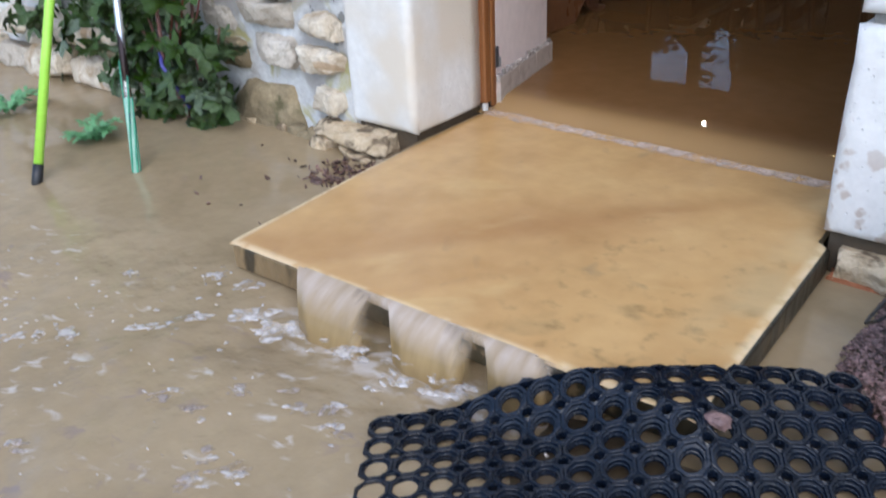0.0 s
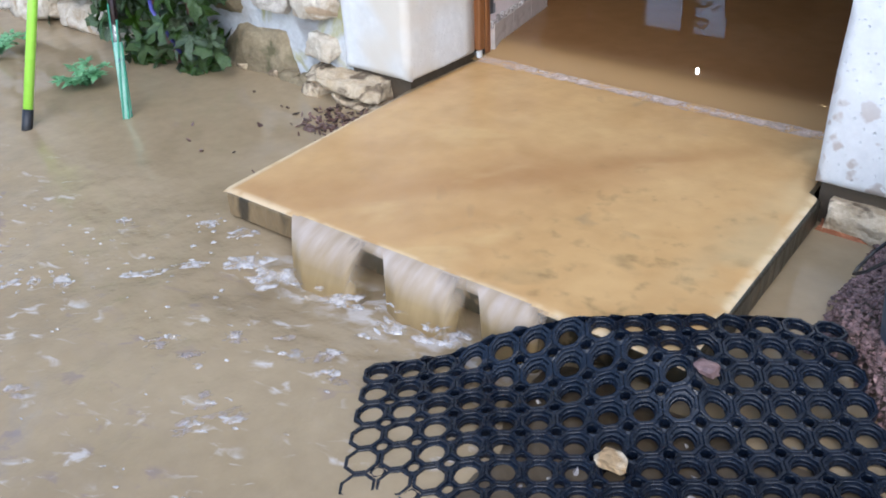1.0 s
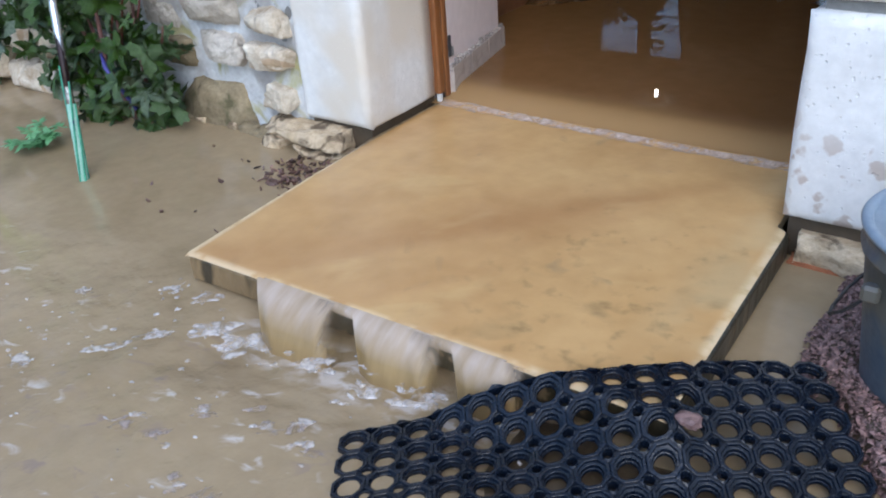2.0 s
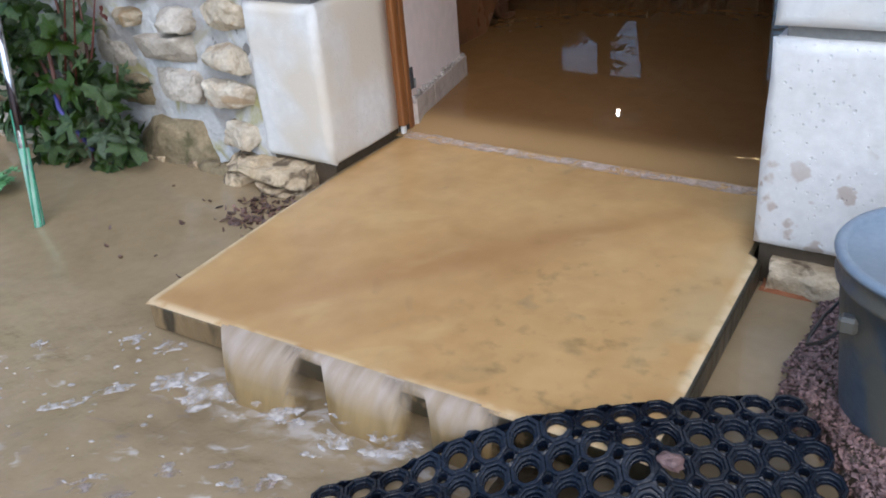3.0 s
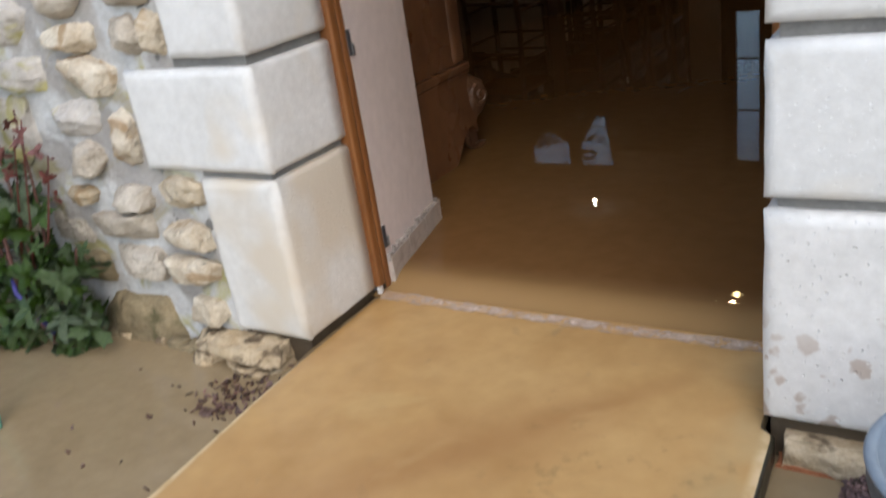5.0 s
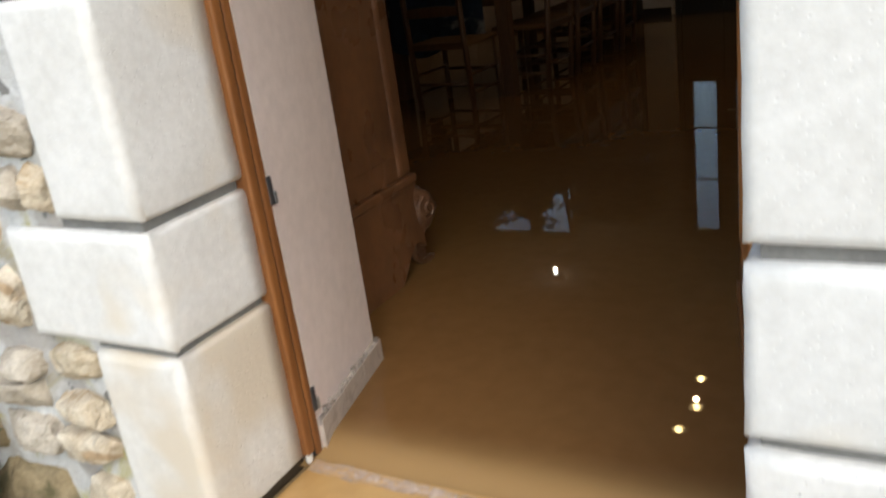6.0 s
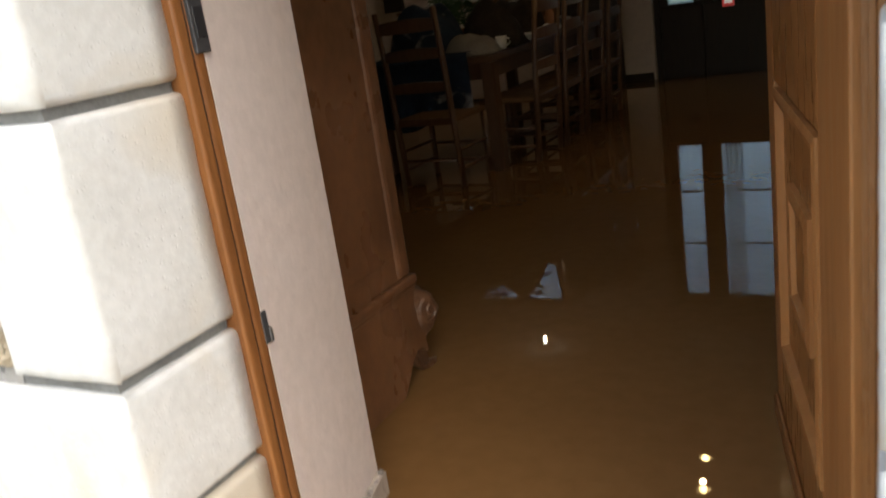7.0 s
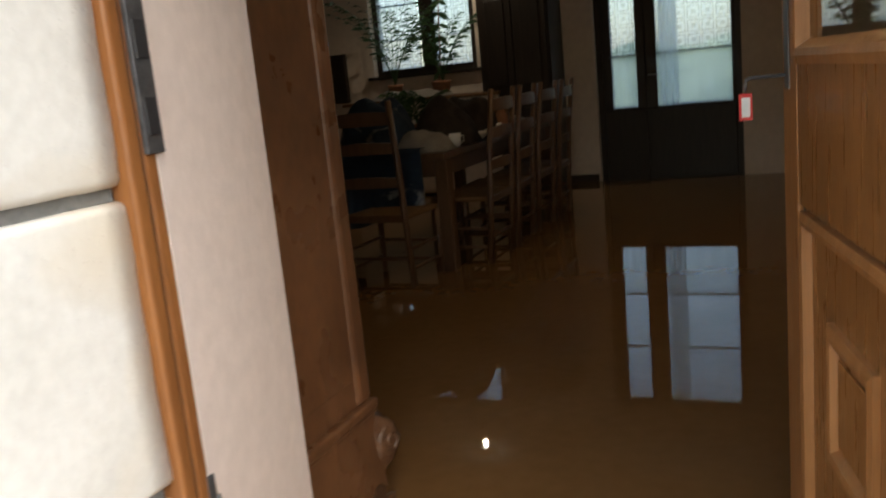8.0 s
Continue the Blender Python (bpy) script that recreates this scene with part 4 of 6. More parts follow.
def mat_mesh():
    bm = bmesh.new()
    thick = 0.0155

    def put(s, q, h):
        p = mat_place(s, q)
        return bm.verts.new((p.x, p.y, mat_height(s, q) + h))

    def ring(cs, cq, shapes):
        """One cell, from its outer outline over the raised ridges and down the hole's wall."""
        rows = [[put(cs + x, cq + y, h) for x, y in shape] for shape, h in shapes]
        k = len(rows[0])
        for a, c in zip(rows, rows[1:]):
            for i in range(k):
                j = (i + 1) % k
                bm.faces.new((a[i], a[j], c[j], c[i]))
        for i in range(k):
            j = (i + 1) % k
            bm.faces.new((rows[-1][i], rows[-1][j], rows[0][j], rows[0][i]))

    def octo(h, cut, k=16):
        """A square of half side h with its corners cut, as k points."""
        e = h - cut
        at = [(h, -e), (h, e), (e, h), (-e, h), (-h, e), (-h, -e), (-e, -h), (e, -h)]
        out = []
        for i in range(8):
            (x0, y0), (x1, y1) = at[i], at[(i + 1) % 8]
            out += [(x0, y0), ((x0 + x1) / 2, (y0 + y1) / 2)]
        return out

    def circle(r, k=16):
        return [(r * x / math.hypot(x, y), r * y / math.hypot(x, y)) for x, y in octo(half, cut)]

    half, cut = PITCH * 0.5, 0.0136
    cell = [(octo(half, cut), 0.0), (octo(half, cut), thick - 0.0025), (octo(half - 0.0006, cut - 0.0003), thick - 0.0004), (octo(half - 0.0012, cut - 0.0006), thick), (octo(half - 0.0044, cut - 0.0024), thick), (octo(half - 0.0050, cut - 0.0028), thick - 0.0006), (octo(half - 0.0054, cut - 0.0031), thick - 0.0045),
            (circle(0.0174), thick - 0.0048), (circle(0.0164), thick - 0.0048), (circle(0.0158), thick - 0.0056), (circle(0.0153), thick - 0.0110), (circle(0.0145), thick - 0.0113), (circle(0.0141), thick - 0.0122), (circle(0.0138), 0.0)]
    edge_pts = octo(half, cut)
    corner = []
    for sx in (-1, 1):
        for sy in (-1, 1):
            for x, y in edge_pts:
                if x * sx > 1e-6 and y * sy > 1e-6:
                    corner.append((round(x - sx * half, 7), round(y - sy * half, 7)))
    corner = sorted(set(corner), key=lambda p: math.atan2(p[1], p[0]))

    def shrunk(r):
        return [(r * x / math.hypot(x, y), r * y / math.hypot(x, y)) for x, y in corner]

    small = [(corner, 0.0), (corner, thick - 0.0025), (shrunk(0.0088), thick - 0.0006), (shrunk(0.0082), thick - 0.0006), (shrunk(0.0077), thick - 0.0016), (shrunk(0.0074), 0.0)]
    for i in range(COLS):
        for j in range(ROWSN):
            ring((i + 0.5) * PITCH, (j + 0.5) * PITCH, cell)
            if i and j:
                ring(i * PITCH, j * PITCH, small)
    # torn stubs along the outer edge
    for i in range(COLS + 1):
        s = i * PITCH
        if not 0 < i < COLS or rng.random() < 0.3:
            continue
        d0, d1 = rng.uniform(-0.010, 0.0), rng.uniform(-0.010, 0.003)
        vs = [put(s - cut, 0, 0), put(s + cut, 0, 0), put(s + 0.006, d0, 0.002), put(s - 0.006, d1, 0.002)]
        ws = [put(s - cut, 0, thick - 0.0025), put(s + cut, 0, thick - 0.0025), put(s + 0.006, d0, thick - 0.004), put(s - 0.006, d1, thick - 0.002)]
        bm.faces.new(ws)
        for a in range(4):
            c = (a + 1) % 4
            bm.faces.new((vs[a], vs[c], ws[c], ws[a]))
    bmesh.ops.remove_doubles(bm, verts=bm.verts[:], dist=0.0002)
    bmesh.ops.recalc_face_normals(bm, faces=bm.faces[:])
    return bm


ring_mat = part("ring_mat", mat_mesh(), RUBBER)
tagged(ring_mat, "wet black rubber ring mat draped over the slab's corner", "doormat")

for s, q, r, lab in ((0.490, 0.118, 0.014, "mauve"), (0.352, 0.250, 0.017, "white")):
    p = mat_place(s, q)
    bm = rock(r * 2.4, r * 1.6, r * 1.1, s * 10, 2, 0.3, 0.3)
    bmesh.ops.translate(bm, verts=bm.verts[:], vec=(p.x, p.y, mat_height(s, q) + 0.0155 + r * 0.4))
    tagged(part("stone_chip", bm, GRAVELM if lab == "mauve" else RUBBLE_WARM), lab + " stone chip lying on the rubber mat", "stone")

# ---- grey bucket ----
bucket = thing("bucket", (-0.028, 1.262, -0.095), "dirty grey plastic bucket with a thick rim", "bucket")
R0, R1, HB = 0.118, 0.148, 0.302
prof = [(R0 - 0.006, 0.0), (R0, 0.004)]
prof += [(R0 + (R1 - R0) * t, 0.004 + (HB - 0.05) * t) for t in (0.2, 0.4, 0.6, 0.8, 1.0)]
prof += [(R1 + 0.006, HB - 0.044), (R1 + 0.008, HB - 0.036), (R1 + 0.004, HB - 0.03), (R1 + 0.004, HB - 0.012), (R1 + 0.010, HB - 0.008), (R1 + 0.010, HB - 0.001),
         (R1 + 0.006, HB), (R1 - 0.002, HB), (R1 - 0.004, HB - 0.01), (R0 - 0.006, 0.012)]
part("bucket_body", lathe(prof, 64), BUCKET, bucket, smooth=True)
part("rim", lathe([(R1 + 0.0045, HB - 0.009), (R1 + 0.011, HB - 0.0085), (R1 + 0.0125, HB - 0.003), (R1 + 0.009, HB + 0.002), (R1 - 0.001, HB + 0.002), (R1 - 0.0045, HB - 0.004), (R1 - 0.0045, HB - 0.0085)], 64), BUCKET_RIM, bucket, "pale rolled rim", smooth=True)
part("lining", lathe([(R0 - 0.0065, 0.0135), (R1 - 0.0048, HB - 0.009), (R1 - 0.0056, HB - 0.009), (R0 - 0.0075, 0.0145)], 64), BUCKET_RIM, bucket, "paler clean inner face", smooth=True)
hb = bmesh.new()
pts = [(-0.118, -0.098, 0.212), (-0.130, -0.096, 0.196), (-0.150, -0.088, 0.170), (-0.168, -0.070, 0.150), (-0.172, -0.03, 0.138), (-0.165, 0.03, 0.140), (-0.14, 0.09, 0.160), (-0.095, 0.125, 0.190), (-0.092, 0.128, 0.212)]
part("bucket_handle", tube(hb, pts, 0.0028, 6), BLACK, bucket, "thin dark wire handle")
for lx, ly in ((-0.116, -0.096), (-0.095, 0.122)):
    part("handle_lug", boxed(lx - 0.013, lx + 0.013, ly - 0.011, ly + 0.011, 0.204, 0.230, 0.005), BUCKET, bucket)

# ---- gravel heap beside the slab ----


def bank(x, y):
    """Height of the gravel bank, which stops short of the mat."""
    h = 0.062 * smoothstep(-0.300, -0.165, x + 0.03 * noise.noise(Vector((y * 7, 0, 0)))) + 0.012 * noise.noise(Vector((x * 11, y * 11, 0)))
    clear = max(y - 0.972 - 0.65 * (x + 0.473), x + 0.17 - 0.703 * (1.148 - y))
    return h * smoothstep(-0.02, 0.05, clear) * smoothstep(0.90, 1.02, y) * smoothstep(0.66, 0.30, x + 0.10 * noise.noise(Vector((y * 5, 4, 0))))


def heap():
    def f(u, v):
        x, y = -0.36 + 1.1 * u, 0.72 + 0.90 * v
        h = bank(x, y)
        return (x, y, -0.128 + h + (0.012 if h > 0.03 else 0))
    return sheet(40, 34, f)


tagged(setting("gravel_bank", heap(), MUD), "bank of wet pinkish gravel beside the doorstep", "ground")
def chip_heap(spots):
    """Many angular chips, one flattened octahedron at each (x, y, z, size)."""
    vs, fs = [], []
    for x, y, z, r in spots:
        turn = Euler((rng.uniform(-0.8, 0.8), rng.uniform(-0.8, 0.8), rng.uniform(0, 6))).to_matrix()
        k = len(vs)
        for c in ((1.4, 0, 0), (0, 1, 0), (-1.4, 0, 0), (0, -1, 0), (0.2, 0.1, 0.55), (-0.2, 0, -0.55)):
            vs.append(turn @ Vector((c[0] * rng.uniform(0.6, 1.1), c[1] * rng.uniform(0.6, 1.1), c[2])) * r + Vector((x, y, z)))
        for e in range(4):
            fs += [(k + e, k + (e + 1) % 4, k + 4), (k + (e + 1) % 4, k + e, k + 5)]
    bm = bmesh.new()
    me = bpy.data.meshes.new("chips")
    me.from_pydata(vs, [], fs)
    bm.from_mesh(me)
    bpy.data.meshes.remove(me)
    return bm


spots_ = []
for i in range(11000):
    x, y = rng.uniform(-0.31, 0.02), rng.uniform(0.98, 1.56)
    h = bank(x, y)
    if h > 0.026:
        spots_.append((x, y, -0.112 + h, 0.0020 + 0.0050 * rng.random() ** 2.5))
grit = chip_heap(spots_)
tagged(part("gravel", grit, GRAVELM, None), "loose pink and grey gravel and crushed shells", "gravel", kind="stuff")

spots_ = []
for i in range(34):
    p = mat_place(rng.uniform(0.16, 0.70), rng.uniform(0.10, 0.50))
    spots_.append((p.x, p.y, YARD_Z + 0.003, rng.uniform(0.003, 0.007)))
chips = chip_heap(spots_)
tagged(part("shell_chips", chips, SHELL, None), "pale shell and stone chips showing through the mat", "gravel", kind="stuff")


def silt_bar():
    """A low bar of silt that barely breaks the water beside and in front of the slab."""
    def f(u, v):
        x, y = -0.66 + 1.3 * u, 0.10 + 1.42 * v
        edge = smoothstep(-0.62, -0.46, x + 0.05 * noise.noise(Vector((y * 6, 1, 0))))
        if y > 0.93:
            edge *= smoothstep(-0.43, -0.37, x)
        edge *= smoothstep(0.62, 0.30, x + 0.10 * noise.noise(Vector((y * 4, 2, 0)))) * smoothstep(0.12, 0.40, y + 0.10 * noise.noise(Vector((x * 4, 3, 0))))
        return (x, y, YARD_Z - 0.040 + 0.042 * edge * smoothstep(1.03, 0.90, y) + 0.003 * noise.noise(Vector((x * 9, y * 9, 4))))
    return sheet(60, 60, f)


tagged(setting("silt_bar", silt_bar(), SILT, smooth=True), "low bar of wet brown silt beside the doorstep", "ground")

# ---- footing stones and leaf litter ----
# an eroded ledge over two blocks; the dark stone between paints the hollow's shade
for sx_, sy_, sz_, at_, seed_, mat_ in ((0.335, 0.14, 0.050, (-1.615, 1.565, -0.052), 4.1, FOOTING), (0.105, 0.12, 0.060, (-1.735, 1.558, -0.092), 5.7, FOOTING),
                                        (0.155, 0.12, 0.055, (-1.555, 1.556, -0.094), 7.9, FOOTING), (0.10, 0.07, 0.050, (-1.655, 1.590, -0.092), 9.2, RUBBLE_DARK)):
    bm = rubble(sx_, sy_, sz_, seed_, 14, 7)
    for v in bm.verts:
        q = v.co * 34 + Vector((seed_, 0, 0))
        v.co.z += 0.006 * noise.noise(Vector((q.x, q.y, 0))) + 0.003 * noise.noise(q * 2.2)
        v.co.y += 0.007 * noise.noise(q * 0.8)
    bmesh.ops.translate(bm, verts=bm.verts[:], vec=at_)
    part("footing_stone", bm, mat_, wall_front, "eroded footing stone", smooth=True)
fr = random.Random(17)
for i in range(22):
    r = fr.uniform(0.018, 0.045)
    bm = rubble(r * fr.uniform(1.2, 2.2), r, r * fr.uniform(0.7, 1.1), 90 + i * 1.3, 4)
    bmesh.ops.translate(bm, verts=bm.verts[:], vec=(fr.uniform(-2.45, -1.74), 1.552 + fr.uniform(-0.006, 0.012), YARD_Z + fr.uniform(-0.008, 0.014)))
    part("footing_stone", bm, FOOTING if i % 4 == 1 else RUBBLE_DARK, wall_front, smooth=True)
for i, (fx, fw, fz, fh) in enumerate(((-2.62, 0.27, -0.05, 0.13), (-2.90, 0.24, -0.06, 0.12), (-3.17, 0.26, -0.05, 0.14), (-3.47, 0.30, -0.06, 0.12), (-3.80, 0.30, -0.05, 0.13),
                                     (-2.78, 0.30, 0.075, 0.10), (-3.08, 0.26, 0.08, 0.11), (-3.38, 0.30, 0.075, 0.10))):
    bm = rubble(fw * 1.04, 0.14, fh, 60 + i * 2.3, 8)
    bmesh.ops.translate(bm, verts=bm.verts[:], vec=(fx, 1.525, fz))
    part("footing_stone", bm, RUBBLE_WARM if i % 3 else RUBBLE, wall_front, "rough footing stone standing in the water", smooth=True)
bm = rock(0.40, 0.12, 0.080, 8.3, 16, 0.02, 0.94)
for v in bm.verts:      # a flat split face under a worn top edge
    q = v.co * 22
    v.co.y += 0.006 * noise.noise(q) + 0.004 * noise.noise(q * 2.6) + 0.010 * smoothstep(0.012, 0.036, v.co.z + 0.008 * noise.noise(q * 0.7))
    v.co.z += 0.006 * noise.noise(Vector((q.x, 0, 3))) + 0.003 * noise.noise(q * 2)
bmesh.ops.translate(bm, verts=bm.verts[:], vec=(-0.136, 1.610, -0.068))
part("footing_stone", bm, FOOTING, wall_right, "flat pale ochre footing stone under the dressed block")
bm = rock(0.15, 0.07, 0.024, 2.2, 6, 0.05, 0.9)
bmesh.ops.translate(bm, verts=bm.verts[:], vec=(-0.272, 1.586, -0.093))
part("brick", bm, BRICKM, wall_right, "broken red brick")
# dark boxes put in for the shadow line under the dressed stones
part("foundation", boxed(-1.62, -1.414, 1.587, 1.862, -0.15, -0.0145), MUD, wall_front, "dark strip standing for the shadow gap under the dressed stones")
part("foundation", boxed(-0.362, 0.25, 1.587, 1.862, -0.15, -0.0045), MUD, wall_right, "dark strip standing for the shadow gap under the dressed stones")
litter = bmesh.new()
for i in range(210):
    if i < 196:
        x, y = rng.gauss(-1.50, 0.055), rng.gauss(1.42, 0.055)
        if x > -1.345 - 0.06 * (y - 0.92) - 0.01:
            continue
    else:
        x, y = rng.uniform(-1.9, -1.45), rng.uniform(1.05, 1.45)
        if rng.random() < 0.6:
            continue
    r = rng.uniform(0.002, 0.008)
    k = 6
    tilt = Euler((rng.uniform(-0.9, 0.9), rng.uniform(-0.9, 0.9), rng.uniform(0, 6))).to_matrix()
    top = [litter.verts.new(Vector((x, y, YARD_Z + 0.004)) + tilt @ Vector((r * math.cos(a * 6.283 / k) * 1.5, r * math.sin(a * 6.283 / k) * rng.uniform(0.5, 1), 0.002))) for a in range(k)]
    low = [litter.verts.new(v.co - Vector((0, 0, 0.003))) for v in top]
    litter.faces.new(top)
    for a in range(k):
        litter.faces.new((low[a], low[(a + 1) % k], top[(a + 1) % k], top[a]))
tagged(part("leaf_litter", litter, LITTER, None), "dark wet leaf litter washed against the wall", "debris", kind="stuff")
for x, y, r in ((-1.54, 1.335, 0.014), (-2.32, 0.80, 0.030), (-1.50, 1.37, 0.010)):
    bm = rock(r * 2.6, r * 1.8, r, x * 5, 2, 0.35, 0.3)
    bmesh.ops.translate(bm, verts=bm.verts[:], vec=(x, y, YARD_Z + 0.001))
    tagged(part("debris_clump", bm, LITTER), "brown clump of debris caught in the flood water", "debris")

# ---- poles ----
pole = thing("broom_pole", (-2.17, 0.905, -0.105), "neon yellow green broom handle leaning on the wall", "broom handle")
top = Vector((-2.405, 1.50, 1.20)) - Vector((-2.17, 0.905, -0.105))
part("handle", tube(bmesh.new(), [top * t for t in (0.03, 0.3, 0.6, 1.0)], 0.0125, 16), NEON, pole, smooth=True)
part("end_cap", tube(bmesh.new(), [top * t for t in (0.0, 0.02, 0.046)], 0.0138, 16), BLACK, pole, "black rubber end cap", smooth=True)
rod = thing("chrome_rod", (-2.01, 1.107, -0.105), "scuffed chrome rod wound with green twine", "pole")
top = Vector((-2.414, 1.50, 1.20)) - Vector((-2.01, 1.107, -0.105))
part("tube", tube(bmesh.new(), [top * t for t in (0.0, 0.3, 0.6, 1.0)], 0.0105, 16), CHROME, rod, smooth=True)
part("wrapping", tube(bmesh.new(), [top * t for t in (0.0, 0.05, 0.10, 0.15)], 0.0118, 12, 0.92), PALETWINE, rod, "green twine wound closely round the foot", smooth=True)
for ph, mm, n_turn, hi in ((0.0, TWINE, 2.2, 0.40), (2.2, TWINE, 2.0, 0.22), (4.0, TWINE, 2.5, 0.19), (5.2, TWINE, 2.2, 0.15), (1.1, BLUE, 2.1, 0.17)):
    side = top.cross(Vector((0, 0, 1))).normalized()
    other = top.normalized().cross(side)
    pts = []
    for k in range(40):
        t = hi * k / 39
        a = ph + n_turn * t * 3
        rad = 0.0112 + 0.003 * t * (1 if ph == 0 else 0)
        pts.append(top * t + rad * (math.cos(a) * side + math.sin(a) * other))
    part("twine", tube(bmesh.new(), pts, 0.0030, 6), mm, rod, "taut coloured twine", smooth=True)

# ---- vine on the wall ----


def leaf_mesh(name, lobes, seed, size=1.0):
    """A lobed, slightly cupped leaf in its own plane, stalk at the origin, tip along y."""
    r = random.Random(seed)
    bm = bmesh.new()
    k = 30
    rim = []
    for i in range(k):
        a = -math.pi / 2 + 2 * math.pi * (i + 0.5) / k
        lobe = 0.68 + 0.32 * math.cos(lobes * (a - math.pi / 2))
        notch = 1 - 0.55 * math.exp(-((a + math.pi / 2) / 0.28) ** 2) - 0.55 * math.exp(-((a - 1.5 * math.pi) / 0.28) ** 2)
        rad = 0.5 * lobe * notch * (1 + 0.12 * (1 if i % 2 else -1)) * r.uniform(0.93, 1.05)
        x, y = rad * math.cos(a), 0.42 + rad * math.sin(a)
        rim.append(bm.verts.new((x * size, y * size, (-0.28 * (x * x + (y - 0.42) ** 2) + 0.05 * math.sin(a * 5 + seed)) * size)))
    inner = [bm.verts.new((v.co.x * 0.5, (v.co.y - 0.42 * size) * 0.5 + 0.42 * size, v.co.z * 0.25 + 0.012 * size * (i % 2))) for i, v in enumerate(rim)]
    mid = bm.verts.new((0, 0.30 * size, 0.0))
    for i in range(k):
        j = (i + 1) % k
        bm.faces.new((rim[i], rim[j], inner[j], inner[i]))
        bm.faces.new((inner[i], inner[j], mid))
    me = bpy.data.meshes.new(name)
    bm.to_mesh(me)
    bm.free()
    for p in me.polygons:
        p.use_smooth = True
    return me


vine = thing("grape_vine", (-2.28, 1.50, -0.15), "leafy green grape vine with red shoots growing up the wall", "vine")
VO = Vector((-2.28, 1.50, -0.15))
stems = []
for x0, x1, zt, yb in ((-2.30, -2.22, 0.72, 1.46), (-2.28, -2.52, 0.80, 1.45), (-2.26, -2.12, 0.58, 1.49), (-2.33, -2.95, 0.45, 1.46), (-2.30, -2.75, 0.75, 1.47), (-2.24, -2.05, 0.22, 1.48)):
    pts = [Vector((x0 + (x1 - x0) * t + 0.02 * math.sin(7 * t + x1 * 9), 1.50 + (yb - 1.50) * t + 0.012 * math.cos(9 * t), -0.15 + (zt + 0.15) * t)) - VO for t in [k / 12 for k in range(13)]]
    stems.append(pts)
    part("stem", tube(bmesh.new(), pts, 0.0065, 7, 0.4), STEM, vine, smooth=True)
part("trunk", tube(bmesh.new(), [Vector(p) - VO for p in ((-2.235, 1.47, -0.15), (-2.25, 1.44, -0.02), (-2.29, 1.43, 0.10), (-2.31, 1.46, 0.3))], 0.009, 9, 0.6), STEM, vine, "woody dark vine trunk", smooth=True)
part("blue_tie", tube(bmesh.new(), [Vector(p) - VO for p in ((-2.21, 1.44, -0.04), (-2.235, 1.42, 0.03), (-2.27, 1.41, 0.09), (-2.30, 1.43, 0.12))], 0.006, 7), BLUE, vine, "violet blue plastic tie", smooth=True)
LEAVES = [leaf_mesh("leaf", 5 if i % 2 else 3, 11 + i) for i in range(6)]
for me in LEAVES:
    me.materials.append(LEAFM)
REDS = [leaf_mesh("red_leaf", 3, 31 + i) for i in range(2)]
for me in REDS:
    me.materials.append(LEAFR)
vr = random.Random(21)


def hang_leaf(me, p, size, red=False):
    ob = new("red_leaf" if red else "leaf", me)
    ob.parent = vine
    tilt = Euler((radians(vr.uniform(25, 140)), radians(vr.uniform(-50, 50)), radians(vr.gauss(-18, 55))))
    flip = Matrix.Rotation(radians(180 + vr.uniform(-70, 70)), 4, "Z")
    ob.matrix_basis = Matrix.LocRotScale(Vector(p) - VO, tilt, (size, size, size)) @ flip


for i in range(290):
    w = vr.random()
    if w < 0.56:    # main bush
        a, r = vr.uniform(0, 6.283), math.sqrt(vr.random())
        x, z = -2.33 + 0.28 * r * math.cos(a), 0.13 + 0.30 * r * math.sin(a)
        z = max(z, -0.05)
    elif w < 0.86:  # arm to the far side, higher up
        x, z = vr.uniform(-3.3, -2.45), vr.gauss(0.27, 0.13)
    elif w < 0.94:  # trailing edge
        x, z = vr.uniform(-2.16, -2.03), vr.uniform(-0.02, 0.22)
    else:
        x, z = vr.uniform(-2.6, -2.15), vr.uniform(0.3, 0.75)
    y = vr.uniform(1.40, 1.53)
    hang_leaf(LEAVES[i % 6], (x, y, z), vr.uniform(0.06, 0.14) * (1.15 if x < -2.6 else 1))
for x0, zt in ((-2.08, 0.56), (-2.13, 0.52), (-2.02, 0.47)):
    pts = [Vector((x0 - 0.17 * (1 - t) + 0.03 * math.sin(t * 3), 1.47 - 0.02 * math.sin(3 * t), 0.14 + (zt - 0.14) * t)) - VO for t in [k / 8 for k in range(9)]]
    part("red_shoot", tube(bmesh.new(), pts, 0.0032, 6, 0.6), LEAFR, vine, "thin reddish shoot", smooth=True)
    for k in range(5):
        p = pts[-1 - k // 2] + VO
        hang_leaf(REDS[k % 2], (p.x + vr.uniform(-0.03, 0.03), p.y - 0.012, p.z + vr.uniform(-0.03, 0.02)), vr.uniform(0.03, 0.05), True)


